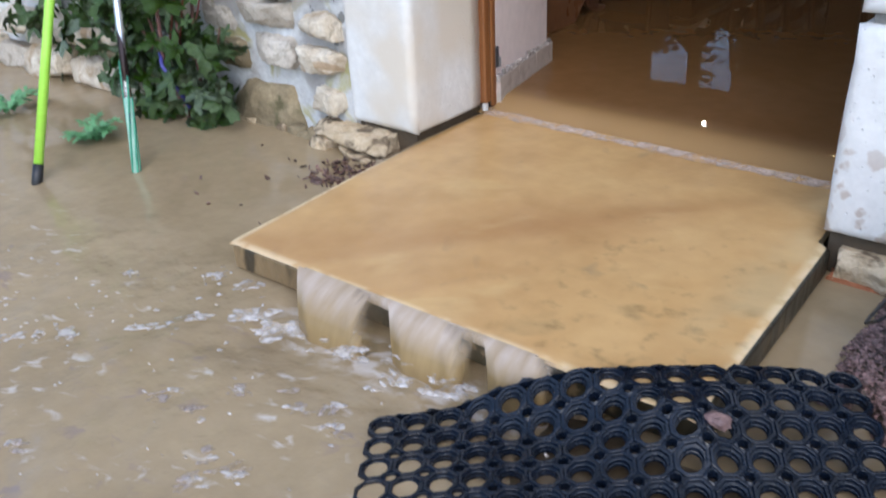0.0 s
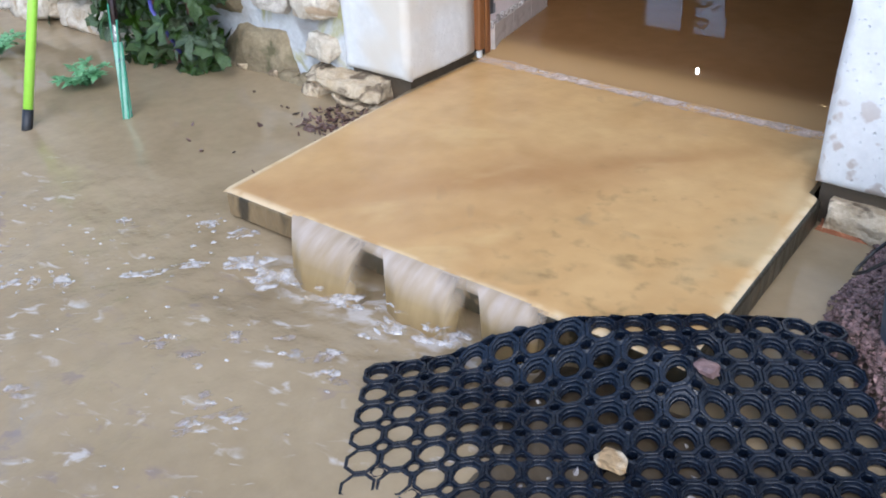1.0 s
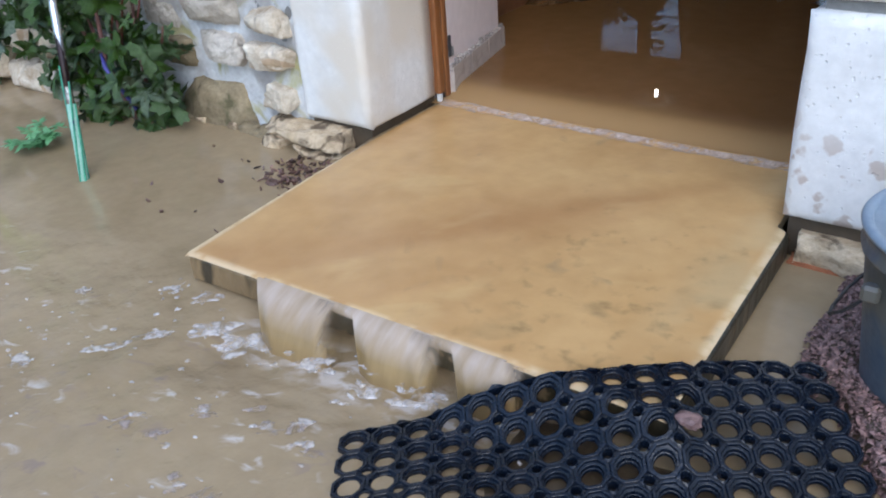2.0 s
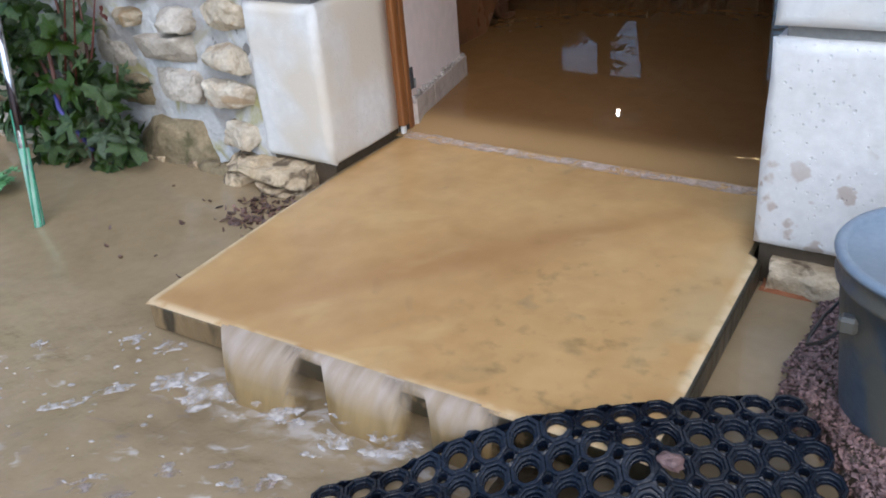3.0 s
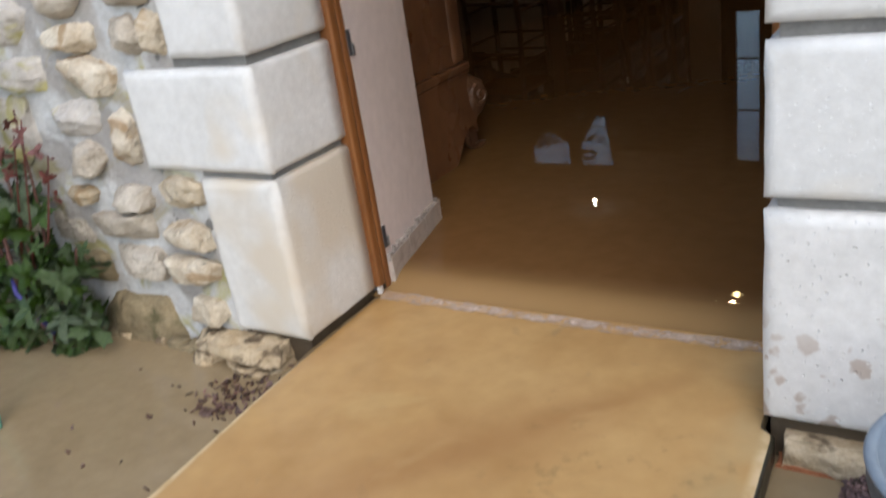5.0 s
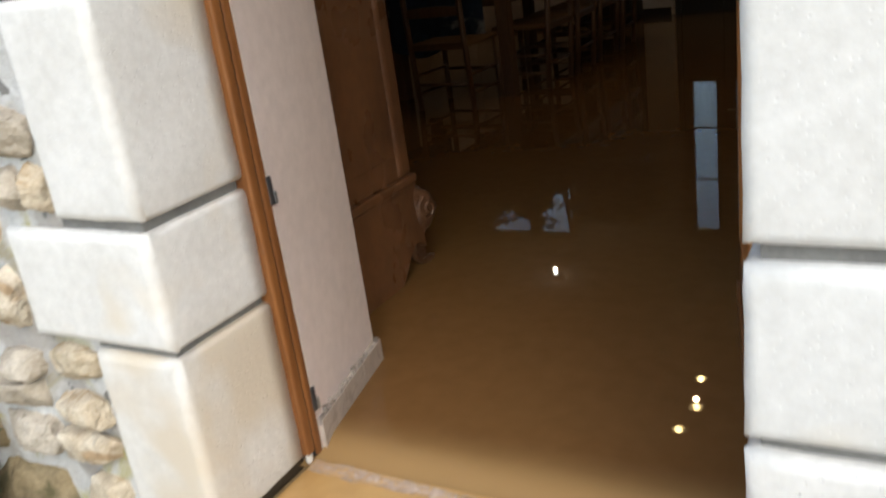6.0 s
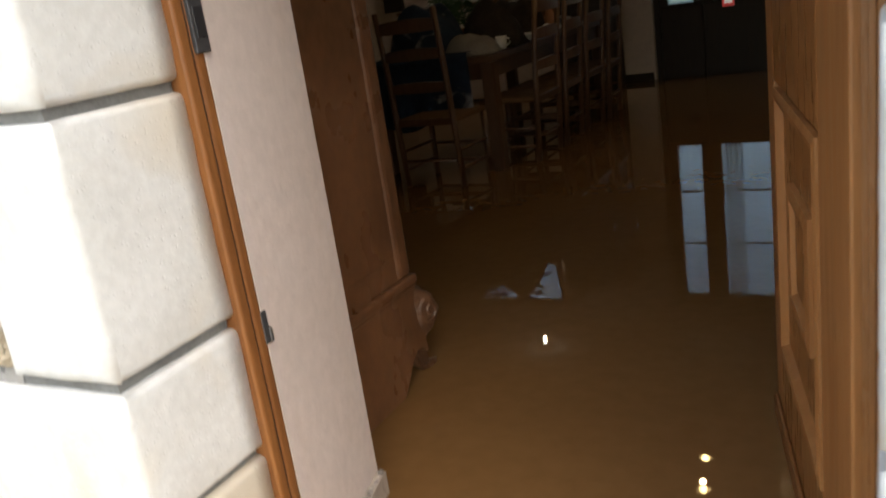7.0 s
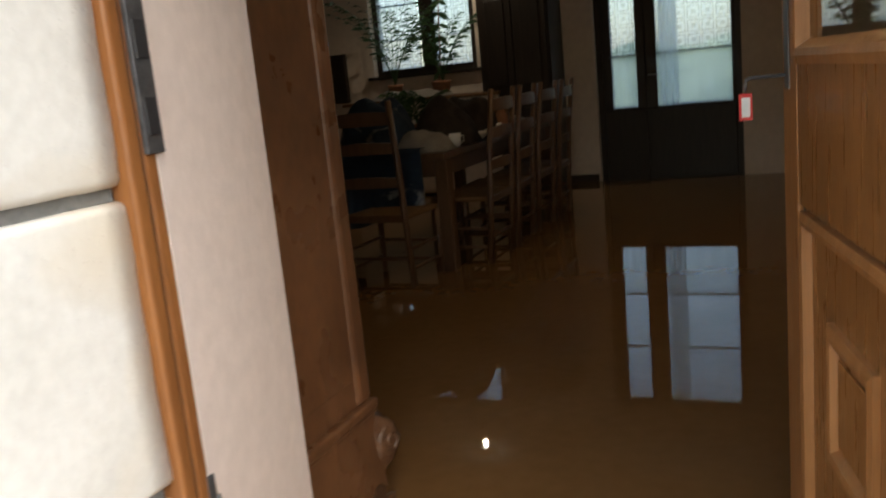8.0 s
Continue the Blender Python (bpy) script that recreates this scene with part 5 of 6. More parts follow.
def weed(at, n, spread, label):
    w = thing("weed", at, label, "weed")
    for i in range(n):
        a = vr.uniform(0, 6.283)
        d = Vector((math.cos(a), math.sin(a), 0))
        ln = vr.uniform(0.5, 1.0) * spread
        pts = [d * ln * t + Vector((0, 0, 0.01 + ln * 0.75 * math.sin(t * 2.2) * 0.7)) for t in (0, 0.33, 0.66, 1.0)]
        bm = bmesh.new()
        across = Vector((-math.sin(a), math.cos(a), 0)) * 0.0016
        spine = []
        for k in range(11):
            t = k / 10
            p = d * ln * t + Vector((0, 0, 0.01 + ln * 0.75 * math.sin(t * 2.2) * 0.7))
            spine.append((p, bm.verts.new(p - across), bm.verts.new(p + across)))
        for k in range(10):
            p, l0, r0 = spine[k]
            _, l1, r1 = spine[k + 1]
            bm.faces.new((l0, r0, r1, l1))
            if k < 2:
                continue
            for sign, v0, v1 in ((-1, l0, l1), (1, r0, r1)):
                b = a + sign * vr.uniform(0.5, 1.1)
                s = Vector((math.cos(b), math.sin(b), vr.uniform(-0.5, 0.3)))
                sl = vr.uniform(0.020, 0.036)
                c = s.cross(Vector((0, 0, 1))).normalized() * 0.0075
                m0, m1, tip = bm.verts.new(p + s * sl * 0.55 - sign * c), bm.verts.new(p + s * sl * 0.55 + sign * c), bm.verts.new(p + s * sl)
                bm.faces.new((v0, m0, tip, m1, v1))
        part("frond", bm, WEED, w)
    return w


weed((-2.36, 1.18, YARD_Z - 0.01), 16, 0.105, "small feathery green weed standing in the flood water")
weed((-2.85, 1.16, YARD_Z - 0.01), 14, 0.12, "feathery green weed at the flooded foot of the wall")

# ---- door frame, left jamb with lock strikes ----
door_frame = thing("door_frame", (-0.9, 1.89, -0.04), "varnished brown oak door frame", "door frame")


def framed(name, x0, x1, y0, y1, z0, z1, mat_, bevel=0.004, label=""):
    bm = boxed(x0, x1, y0, y1, z0, z1, bevel=bevel, seg=2)
    bmesh.ops.translate(bm, verts=bm.verts[:], vec=(0.9, -1.89, 0.04))
    return part(name, bm, mat_, door_frame, label)


framed("left_jamb", -1.424, -1.384, 1.851, 1.878, -0.0035, 2.12, WOODF, 0.005)
framed("jamb_groove", -1.424, -1.389, 1.8785, 1.8825, -0.02, 2.12, BLACK, 0.0)
framed("jamb_inner_strip", -1.424, -1.3845, 1.883, 1.906, -0.02, 2.12, WOODF, 0.005)
framed("right_jamb", -0.378, -0.345, 1.851, 1.935, -0.03, 2.12, WOODD, 0.006)
framed("right_jamb_moulding", -0.387, -0.3785, 1.862, 1.935, -0.03, 2.12, WOODD, 0.008)
framed("right_jamb_stop", -0.394, -0.3875, 1.878, 1.935, -0.03, 2.12, WOODD, 0.007)
framed("head", -1.383, -0.437, 1.852, 1.935, 2.06, 2.125, WOODF, 0.006)
framed("end_block", -1.402, -1.389, 1.856, 1.872, -0.028, -0.004, WHITEP, 0.004, "small white plastic foot")
for z0, z1 in ((0.592, 0.655), (0.088, 0.148)):
    framed("strike_plate", -1.391, -1.382, 1.900, 1.916, z0, z1, IRON, 0.002, "dark iron strike plate")
    framed("strike_tongue", -1.390, -1.380, 1.914, 1.922, z0, z0 + 0.028, STEEL, 0.002, "small worn steel tongue")
framed("lock_strike", -1.389, -1.379, 1.884, 1.918, 1.125, 1.56, IRON, 0.002, "long dark iron lock strike")
for k in range(4):
    framed("strike_slot", -1.3795, -1.3765, 1.890, 1.912, 1.15 + 0.10 * k, 1.20 + 0.10 * k, BLACK, 0.001)

# ---- open front door ----
LEAN = 11.5
front_door = thing("front_door", (-0.364, 1.945, 0.0), "panelled brown oak front door standing open inward", "door", rz=LEAN)
# local: y runs along the leaf from the hinge, x is its thickness, its outer face at x = -0.046
DW, DT = 1.01, 0.046


def leaf_box(name, y0, y1, z0, z1, x0=-DT, x1=0.0, mat_=WOODD, bevel=0.004, label=""):
    return part(name, boxed(x0, x1, y0, y1, z0, z1, bevel=bevel, seg=2), mat_, front_door, label)


ZT = 2.04
S0, S1 = 0.262, 0.884     # the panels lie between the stiles
leaf_box("stile", 0.0, S0, -0.025, ZT, mat_=WOODL)
leaf_box("stile", S1, DW, -0.025, ZT, mat_=WOODL)
# solid black strip laid in as the gap's shadow
leaf_box("edge_groove", S1 - 0.006, S1 - 0.0005, -0.02, 1.14, -DT + 0.010, -0.002, BLACK, 0.0, "black strip for the shadow gap beside the stile")
leaf_box("bottom_rail", S0 + 0.0005, S1 - 0.0065, -0.025, 0.215)
leaf_box("middle_rail", S0 + 0.0005, S1 - 0.0065, 0.875, 1.165)
leaf_box("top_rail", S0 + 0.0005, S1 - 0.0065, 1.90, ZT)
leaf_box("panel", S0 + 0.0005, S1 - 0.0065, 0.2155, 0.8745, -0.034, -0.012, WOODD)


def moulding(y0, y1, z0, z1, w, x0, x1, mat_, label):
    """A rectangular bead with sloped section, proud of the leaf."""
    bm = bmesh.new()
    rings = []
    for inset, x in ((0, x1), (0, x0 + 0.004), (w * 0.35, x0), (w * 0.65, x0 + 0.002), (w, x1)):
        rings.append([bm.verts.new((x, y, z)) for y, z in ((y0 + inset, z0 + inset), (y1 - inset, z0 + inset), (y1 - inset, z1 - inset), (y0 + inset, z1 - inset))])
    for a_, c_ in zip(rings, rings[1:]):
        for k in range(4):
            bm.faces.new((a_[k], a_[(k + 1) % 4], c_[(k + 1) % 4], c_[k]))
    bmesh.ops.recalc_face_normals(bm, faces=bm.faces[:])
    return part("panel_moulding", bm, mat_, front_door, label)


moulding(S0 + 0.012, S1 - 0.022, 0.225, 0.865, 0.040, -DT - 0.007, -0.032, WOODL, "raised moulding round the lower panel")
moulding(0.400, 0.672, 0.425, 0.692, 0.045, -0.050, -0.030, WOODL, "inner lozenge frame on the lower panel")
leaf_box("raised_field", 0.452, 0.620, 0.477, 0.640, -0.040, -0.0345, WOODD, 0.002)
moulding(S0 - 0.012, S1 + 0.006, 1.150, 1.918, 0.045, -DT - 0.008, -0.028, WOODL, "raised moulding round the glazed panel")
leaf_box("pane", S0 + 0.001, S1 - 0.007, 1.166, 1.899, -0.028, -0.022, GLASS, 0.0, "dark reflecting glass pane")
leaf_box("weather_bar", 0.03, DW - 0.03, 0.0, 0.055, -DT - 0.012, -DT - 0.0005, WOODF, 0.005)
lock = part("lock_plate", boxed(-DT - 0.004, -DT - 0.0005, DW - 0.075, DW - 0.035, 1.10, 1.46, bevel=0.0015), STEEL, front_door, "narrow brass lock plate")
bm = tube(bmesh.new(), [(-DT - 0.004, DW - 0.055, 1.32), (-DT - 0.028, DW - 0.055, 1.32), (-DT - 0.033, DW - 0.07, 1.32), (-DT - 0.033, DW - 0.14, 1.315)], 0.009, 10)
part("door_handle", bm, IRON, front_door, "dark metal lever handle", smooth=True)
keys = thing("key_ring", (-0.652, 2.87, 1.128), "key in the lock with a red and white tag", "keys", rz=LEAN)
part("key", tube(bmesh.new(), [(0.062, 0, 0.0), (-0.02, 0, 0.0), (-0.03, 0, -0.004)], 0.004, 8), IRON, keys)
bm = bmesh.new()
tube(bm, [(-0.03 + 0.0, 0.011 * math.cos(a), -0.016 + 0.013 * math.sin(a)) for a in [k * 6.283 / 14 for k in range(15)]], 0.0013, 5)
part("ring", bm, STEEL, keys)
part("tag", boxed(-0.045, -0.018, -0.0105, -0.0065, -0.085, -0.03, bevel=0.002), REDP, keys, "red plastic key tag")
part("tag_paper", boxed(-0.040, -0.023, -0.0115, -0.0055, -0.078, -0.038, bevel=0.0005), WHITEP, keys, "white paper insert")

# ---- armoire ----
armoire = thing("armoire", (-1.684, 2.968, -0.03), "tall carved walnut armoire with scrolled feet in the water", "wardrobe")
# local: the visible side lies in x = 0, its front towards +y, depth 0.60, width 1.35


def armo(name, x0, x1, y0, y1, z0, z1, bevel=0.004, mat_=ARMOIRE, label=""):
    return part(name, boxed(x0, x1, y0, y1, z0, z1, bevel=bevel, seg=2), mat_, armoire, label)


armo("carcass", -1.34, -0.012, -0.58, -0.03, 0.37, 2.15)
armo("front_stile", -0.075, 0.0, -0.075, 0.0, 0.37, 2.15, 0.016, ARMOIRE, "rounded front corner stile")
armo("rear_stile", -0.07, -0.002, -0.60, -0.54, 0.37, 2.15, 0.006)
armo("side_panel", -0.016, -0.006, -0.538, -0.08, 0.45, 2.05, 0.003, ARMOIRE, "flamed walnut side panel")
for x0, x1 in ((-0.68, -0.085), (-1.28, -0.69)):
    armo("door", x0, x1, -0.03, -0.004, 0.42, 2.08, 0.006, ARMOIRE, "panelled armoire door")
armo("base_moulding", -1.352, 0.009, -0.60, 0.014, 0.338, 0.3695, 0.008)
armo("base_bead", -1.345, 0.004, -0.60, 0.010, 0.3265, 0.3375, 0.004)
armo("cornice", -1.40, 0.05, -0.62, 0.06, 2.151, 2.28, 0.03)


def apron(length, thick, axis):
    """A scalloped skirt below the base moulding."""
    bm = bmesh.new()
    k = 40
    lo, hi = [], []
    for i in range(k + 1):
        t = i / k
        z = 0.055 + 0.145 * (0.5 - 0.5 * math.cos(2 * math.pi * t)) ** 0.7 + 0.018 * math.sin(6 * math.pi * t)
        z = 0.015 + 0.12 * smoothstep(0.62, 0.90, t) - 0.03 * smoothstep(0.93, 1.0, t) if axis == "y" else z
        for row, zz in ((lo, z), (hi, 0.326)):
            s = -length * (1 - t)
            d = 0.018 * smoothstep(0.326, 0.06, zz)
            row.append([bm.verts.new((o + d, s, zz) if axis == "y" else (s, o + d, zz)) for o in (-thick, 0.0)])
    for i in range(k):
        for c0, c1 in ((lo, hi),):
            bm.faces.new((c0[i][1], c0[i + 1][1], c1[i + 1][1], c1[i][1]))
            bm.faces.new((c0[i + 1][0], c0[i][0], c1[i][0], c1[i + 1][0]))
            bm.faces.new((c0[i][0], c0[i + 1][0], c0[i + 1][1], c0[i][1]))
    bmesh.ops.recalc_face_normals(bm, faces=bm.faces[:])
    return bm


part("side_apron", apron(0.58, 0.022, "y"), ARMOIRE, armoire, "scalloped wooden apron")
part("front_apron", apron(1.34, 0.024, "x"), CARVED, armoire, "carved scalloped apron")


def scroll_foot(x, y, sx, sy):
    """A carved cabriole foot set on the corner's diagonal: bulging knee with volutes, thin ankle, curled toe."""
    way = Vector((0.30 * sx, 0.954 * sy, 0))
    cross = Vector((-way.y, way.x, 0))
    o = Vector((x - 0.002 * sx, y + 0.030 * sy, 0))
    bm = bmesh.new()
    spine = ((-0.012, 0.324, 0.026), (-0.004, 0.305, 0.030), (0.018, 0.27, 0.042), (0.030, 0.23, 0.046), (0.020, 0.19, 0.040), (0.002, 0.155, 0.029), (-0.010, 0.12, 0.021), (-0.008, 0.09, 0.018),
             (0.004, 0.060, 0.017), (0.022, 0.040, 0.019), (0.042, 0.034, 0.017), (0.056, 0.042, 0.010), (0.050, 0.0, 0.010))
    rings = []
    spine = [(d * 1.45, z_, r * (1.0 + 0.35 * smoothstep(0.12, 0.2, z_) * smoothstep(0.325, 0.28, z_))) for d, z_, r in spine]   # the knee swells
    for i, (d, z_, r) in enumerate(spine):
        prev, nxt = spine[max(0, i - 1)], spine[min(len(spine) - 1, i + 1)]
        tan = (way * (nxt[0] - prev[0]) + Vector((0, 0, nxt[1] - prev[1]))).normalized()
        out = cross.cross(tan).normalized()
        ring = []
        for k in range(20):
            a = 2 * math.pi * k / 20
            flute = 1 + (0.10 * math.cos(5 * a) + 0.09 * math.sin(3 * a + 60 * z_)) * smoothstep(0.10, 0.20, z_)
            ring.append(bm.verts.new(o + way * d + Vector((0, 0, max(z_, 0.0))) + (cross * math.cos(a) * 1.05 + out * math.sin(a)) * r * flute))
        rings.append(ring)
    for a, c in zip(rings, rings[1:]):
        for k in range(20):
            bm.faces.new((a[k], a[(k + 1) % 20], c[(k + 1) % 20], c[k]))
    bm.faces.new(rings[0][::-1])
    bm.faces.new(rings[-1])
    bmesh.ops.recalc_face_normals(bm, faces=bm.faces[:])
    return bm


def volute(x, y, sx, sy, turn, size, d0, z0, out):
    """A raised spiral moulding on the knee."""
    way = Vector((0.30 * sx, 0.954 * sy, 0))
    cross = Vector((-way.y, way.x, 0))
    o = Vector((x - 0.002 * sx, y + 0.030 * sy, 0)) + cross * out * turn + way * d0 + Vector((0, 0, z0))
    pts = []
    for k in range(34):
        a = 1.2 + k / 33 * 9.5
        r = size * (1 - 0.86 * k / 33)
        pts.append(o + way * r * math.cos(a) + Vector((0, 0, r * math.sin(a))) + cross * turn * 0.012 * k / 33)
    return tube(bmesh.new(), pts, size * 0.23, 8, 0.55)


for x, y, sx, sy in ((-0.035, -0.035, 1, 1), (-0.035, -0.635, 1, -1), (-1.305, -0.035, -1, 1), (-1.305, -0.635, -1, -1)):
    ft = part("foot", scroll_foot(x, y, sx, sy), CARVED, armoire, "carved scroll foot", smooth=True)
    for turn in (-1, 1):
        part("volute", volute(x, y, sx, sy, turn, 0.046, 0.046, 0.236, 0.048), CARVED, ft, smooth=True)
        part("volute", volute(x, y, sx, sy, turn, 0.028, 0.018, 0.158, 0.026), CARVED, ft, smooth=True)

# ---- dining table and chairs ----
table = thing("dining_table", (-3.02, 7.1, -0.03), "long dark wooden dining table with square legs", "table")
part("tabletop", boxed(-0.47, 0.47, -1.30, 1.30, 0.735, 0.78, bevel=0.008, seg=2), CHAIRW, table)
for x in (-0.42, 0.42):
    for y in (-1.22, 1.22):
        part("leg", boxed(x - 0.045, x + 0.045, y - 0.045, y + 0.045, 0.0, 0.734, bevel=0.008), CHAIRW, table)
for a_ in ((-0.372, 0.372, -1.24, -1.21), (-0.372, 0.372, 1.21, 1.24)):
    part("apron", boxed(*a_, 0.63, 0.7345, bevel=0.003), CHAIRW, table)
for x in (-0.43, 0.405):
    part("apron", boxed(x, x + 0.025, -1.174, 1.174, 0.63, 0.7345, bevel=0.003), CHAIRW, table)


def chair():
    """A ladder-back chair: front towards +y, its back at y = 0."""
    c = thing("dining_chair", (0, 0, 0), "dark wooden ladder-back chair with an orange rush seat", "chair", "chairs round the table")
    for x in (-0.205, 0.205):
        part("back_post", tube(bmesh.new(), [(x, 0.03, 0), (x, 0.0, 0.43), (x, -0.02, 0.75), (x, -0.065, 1.13)], 0.020, 10, 0.9), CHAIRW, c, smooth=True)
        part("front_leg", tube(bmesh.new(), [(x, 0.40, 0), (x, 0.40, 0.44)], 0.020, 10), CHAIRW, c, smooth=True)
        for z in (0.14, 0.26):
            part("side_stretcher", tube(bmesh.new(), [(x, 0.03, z), (x, 0.39, z)], 0.011, 8), CHAIRW, c, smooth=True)
    for z in (0.12, 0.24):
        part("front_stretcher", tube(bmesh.new(), [(-0.20, 0.40, z), (0.20, 0.40, z)], 0.011, 8), CHAIRW, c, smooth=True)
    part("rear_stretcher", tube(bmesh.new(), [(-0.20, 0.02, 0.2), (0.20, 0.02, 0.2)], 0.011, 8), CHAIRW, c, smooth=True)
    for z, h, y in ((0.66, 0.055, -0.013), (0.86, 0.06, -0.034), (1.03, 0.07, -0.055)):
        part("back_slat", sheet_slab(-0.195, 0.195, y, z - h / 2, z + h / 2), CHAIRW, c)
    part("seat_rail", boxed(-0.20, 0.20, -0.012, 0.012, 0.425, 0.47, bevel=0.006), CHAIRW, c)
    part("seat", cushion(-0.215, 0.215, 0.012, 0.42, 0.435, 0.47), RUSH, c, "woven orange rush seat", smooth=True)
    return c


def sheet_slab(x0, x1, y, z0, z1):
    """A bowed horizontal slat."""
    bm = bmesh.new()
    k = 8
    rows = []
    for i in range(k + 1):
        t = i / k
        x = x0 + (x1 - x0) * t
        bow = -0.022 * math.sin(math.pi * t)
        top_ = z1 + 0.012 * math.sin(math.pi * t)
        rows.append([bm.verts.new((x, y + bow + o, z)) for o, z in ((-0.008, z0), (0.008, z0), (0.008, top_), (-0.008, top_))])
    for a_, c_ in zip(rows, rows[1:]):
        for q in range(4):
            bm.faces.new((a_[q], a_[(q + 1) % 4], c_[(q + 1) % 4], c_[q]))
    bm.faces.new(rows[0][::-1])
    bm.faces.new(rows[-1])
    bmesh.ops.recalc_face_normals(bm, faces=bm.faces[:])
    return bm


def cushion(x0, x1, y0, y1, z0, z1):
    bm = boxed(x0, x1, y0, y1, z0, z1, bevel=0.014, seg=3)
    return bm


first = chair()
first.matrix_basis = pose(-2.885, 5.44, -0.03, 0, 0, -4)
for y, dx, tw in ((6.25, 0, 88), (6.78, 0.01, 92), (7.30, 0.02, 89), (7.80, 0.04, 93)):
    copy_thing(first, pose(-2.36 + dx, y, -0.03, 0, 0, tw))

cloth = thing("tablecloth", (-3.02, 5.80, 0.75), "dark blue patterned cloth hanging over the table's end", "tablecloth")


def drape():
    def f(u, v):
        x = -0.40 + 0.72 * u
        fold = 0.018 * math.sin(u * 19) + 0.012 * math.sin(u * 41)
        if v < 0.3:
            return Vector((x, 0.22 - 0.24 * v / 0.3, 0.036))
        s = (v - 0.3) / 0.7
        return Vector((x + 0.02 * s * math.sin(u * 9), -0.022 - abs(fold) * s - 0.01 * s, 0.034 - (0.42 + 0.06 * math.sin(u * 5)) * s))
    bm = sheet(40, 20, f)
    bmesh.ops.solidify(bm, geom=bm.faces[:], thickness=0.003)
    return bm


part("cloth", drape(), CLOTHB, cloth, smooth=True)
tr = random.Random(3)


def crumple(name, at, sx, sy, sz, mat_, label, category, seed):
    """A crumpled heap of cloth or paper resting on its underside."""
    def f(u, v):
        x, y = (u - 0.5) * 2, (v - 0.5) * 2
        fall = max(0.0, 1 - (x * x + y * y) ** 2.2)
        p = Vector((u * 3 + seed, v * 3, seed))
        return Vector((x * sx / 2, y * sy / 2, 0.004 + sz * fall * (0.72 + 0.42 * noise.noise(p * 0.9)) + 0.022 * fall * abs(noise.noise(p * 2.6))))
    bm = sheet(18, 18, f)
    bmesh.ops.solidify(bm, geom=bm.faces[:], thickness=0.004)
    t = thing(name, at, label, category)
    part("cloth", bm, mat_, t, smooth=True)
    return t


TT = 0.752
crumple("crumpled_cloth", (-2.76, 6.00, TT), 0.40, 0.30, 0.13, CLOTHW, "crumpled cream cloth heaped on the dining table", "cloth", 1.0)
crumple("crumpled_cloth", (-3.20, 6.75, TT), 0.45, 0.40, 0.14, CLOTHW, "pale rumpled cloth on the dining table", "cloth", 4.0)
crumple("dark_bag", (-3.16, 6.18, TT), 0.58, 0.50, 0.50, CLOTHB, "dark soft bag on the dining table", "bag", 7.0)
crumple("dark_jacket", (-2.77, 6.40, TT), 0.46, 0.46, 0.37, DARKCLOTH, "dark brown jacket heaped on the dining table", "jacket", 13.0)
crumple("dark_jacket", (-2.80, 6.95, TT), 0.46, 0.48, 0.34, DARKCLOTH, "dark brown jacket heaped on the dining table", "jacket", 17.0)


def jug(at, mat_, h, label):
    t = thing("jug", at, label, "jug")
    part("body", lathe([(0.03 * h / 0.2, 0), (0.05 * h / 0.2, 0.25 * h), (0.052 * h / 0.2, 0.5 * h), (0.028 * h / 0.2, 0.78 * h), (0.034 * h / 0.2, h), (0.03 * h / 0.2, h), (0.024 * h / 0.2, 0.8 * h), (0.02, 0.1 * h)], 24), mat_, t, smooth=True)
    return t


jug((-3.10, 7.15, TT), POT, 0.30, "reddish clay jug on the dining table")
jug((-2.70, 7.42, TT), POT, 0.20, "small clay jug on the dining table")


def bowl(at, r, mat_, label):
    t = thing("bowl", at, label, "bowl")
    part("body", lathe([(r * 0.45, 0), (r * 0.5, 0.008), (r * 0.85, r * 0.35), (r, r * 0.6), (r * 0.95, r * 0.6), (r * 0.78, r * 0.34), (r * 0.4, 0.014)], 24), mat_, t, smooth=True)
    return t


def cup(at, mat_, label):
    t = thing("cup", at, label, "cup")
    part("body", lathe([(0.028, 0), (0.036, 0.03), (0.039, 0.085), (0.036, 0.085), (0.032, 0.03), (0.02, 0.008)], 20), mat_, t, smooth=True)
    part("handle", tube(bmesh.new(), [(0.036, 0, 0.07), (0.058, 0, 0.066), (0.060, 0, 0.035), (0.036, 0, 0.022)], 0.005, 6), mat_, t, smooth=True)
    return t


bowl((-2.66, 6.72, TT), 0.10, WHITEP, "white china bowl on the dining table")
bowl((-2.62, 7.20, TT), 0.085, WHITEP, "white china bowl on the dining table")
bowl((-2.90, 7.45, TT), 0.12, POT, "reddish clay bowl on the dining table")
cup((-2.62, 6.18, TT), WHITEP, "white cup on the dining table")
cup((-2.60, 6.98, TT), WHITEP, "white cup on the dining table")
cup((-2.70, 7.62, TT), BUCKET, "grey cup on the dining table")
crumple("folded_linen", (-2.82, 7.95, TT), 0.40, 0.36, 0.10, CLOTHW, "pale folded linen on the dining table", "cloth", 23.0)
bx = thing("carton", (-2.92, 7.75, TT), "beige cardboard box on the dining table", "box", rz=12)
part("box", boxed(-0.16, 0.16, -0.11, 0.11, 0, 0.2, bevel=0.003), RUSH, bx)
part("flap", boxed(-0.16, 0.16, 0.111, 0.2, 0.19, 0.194), RUSH, bx)

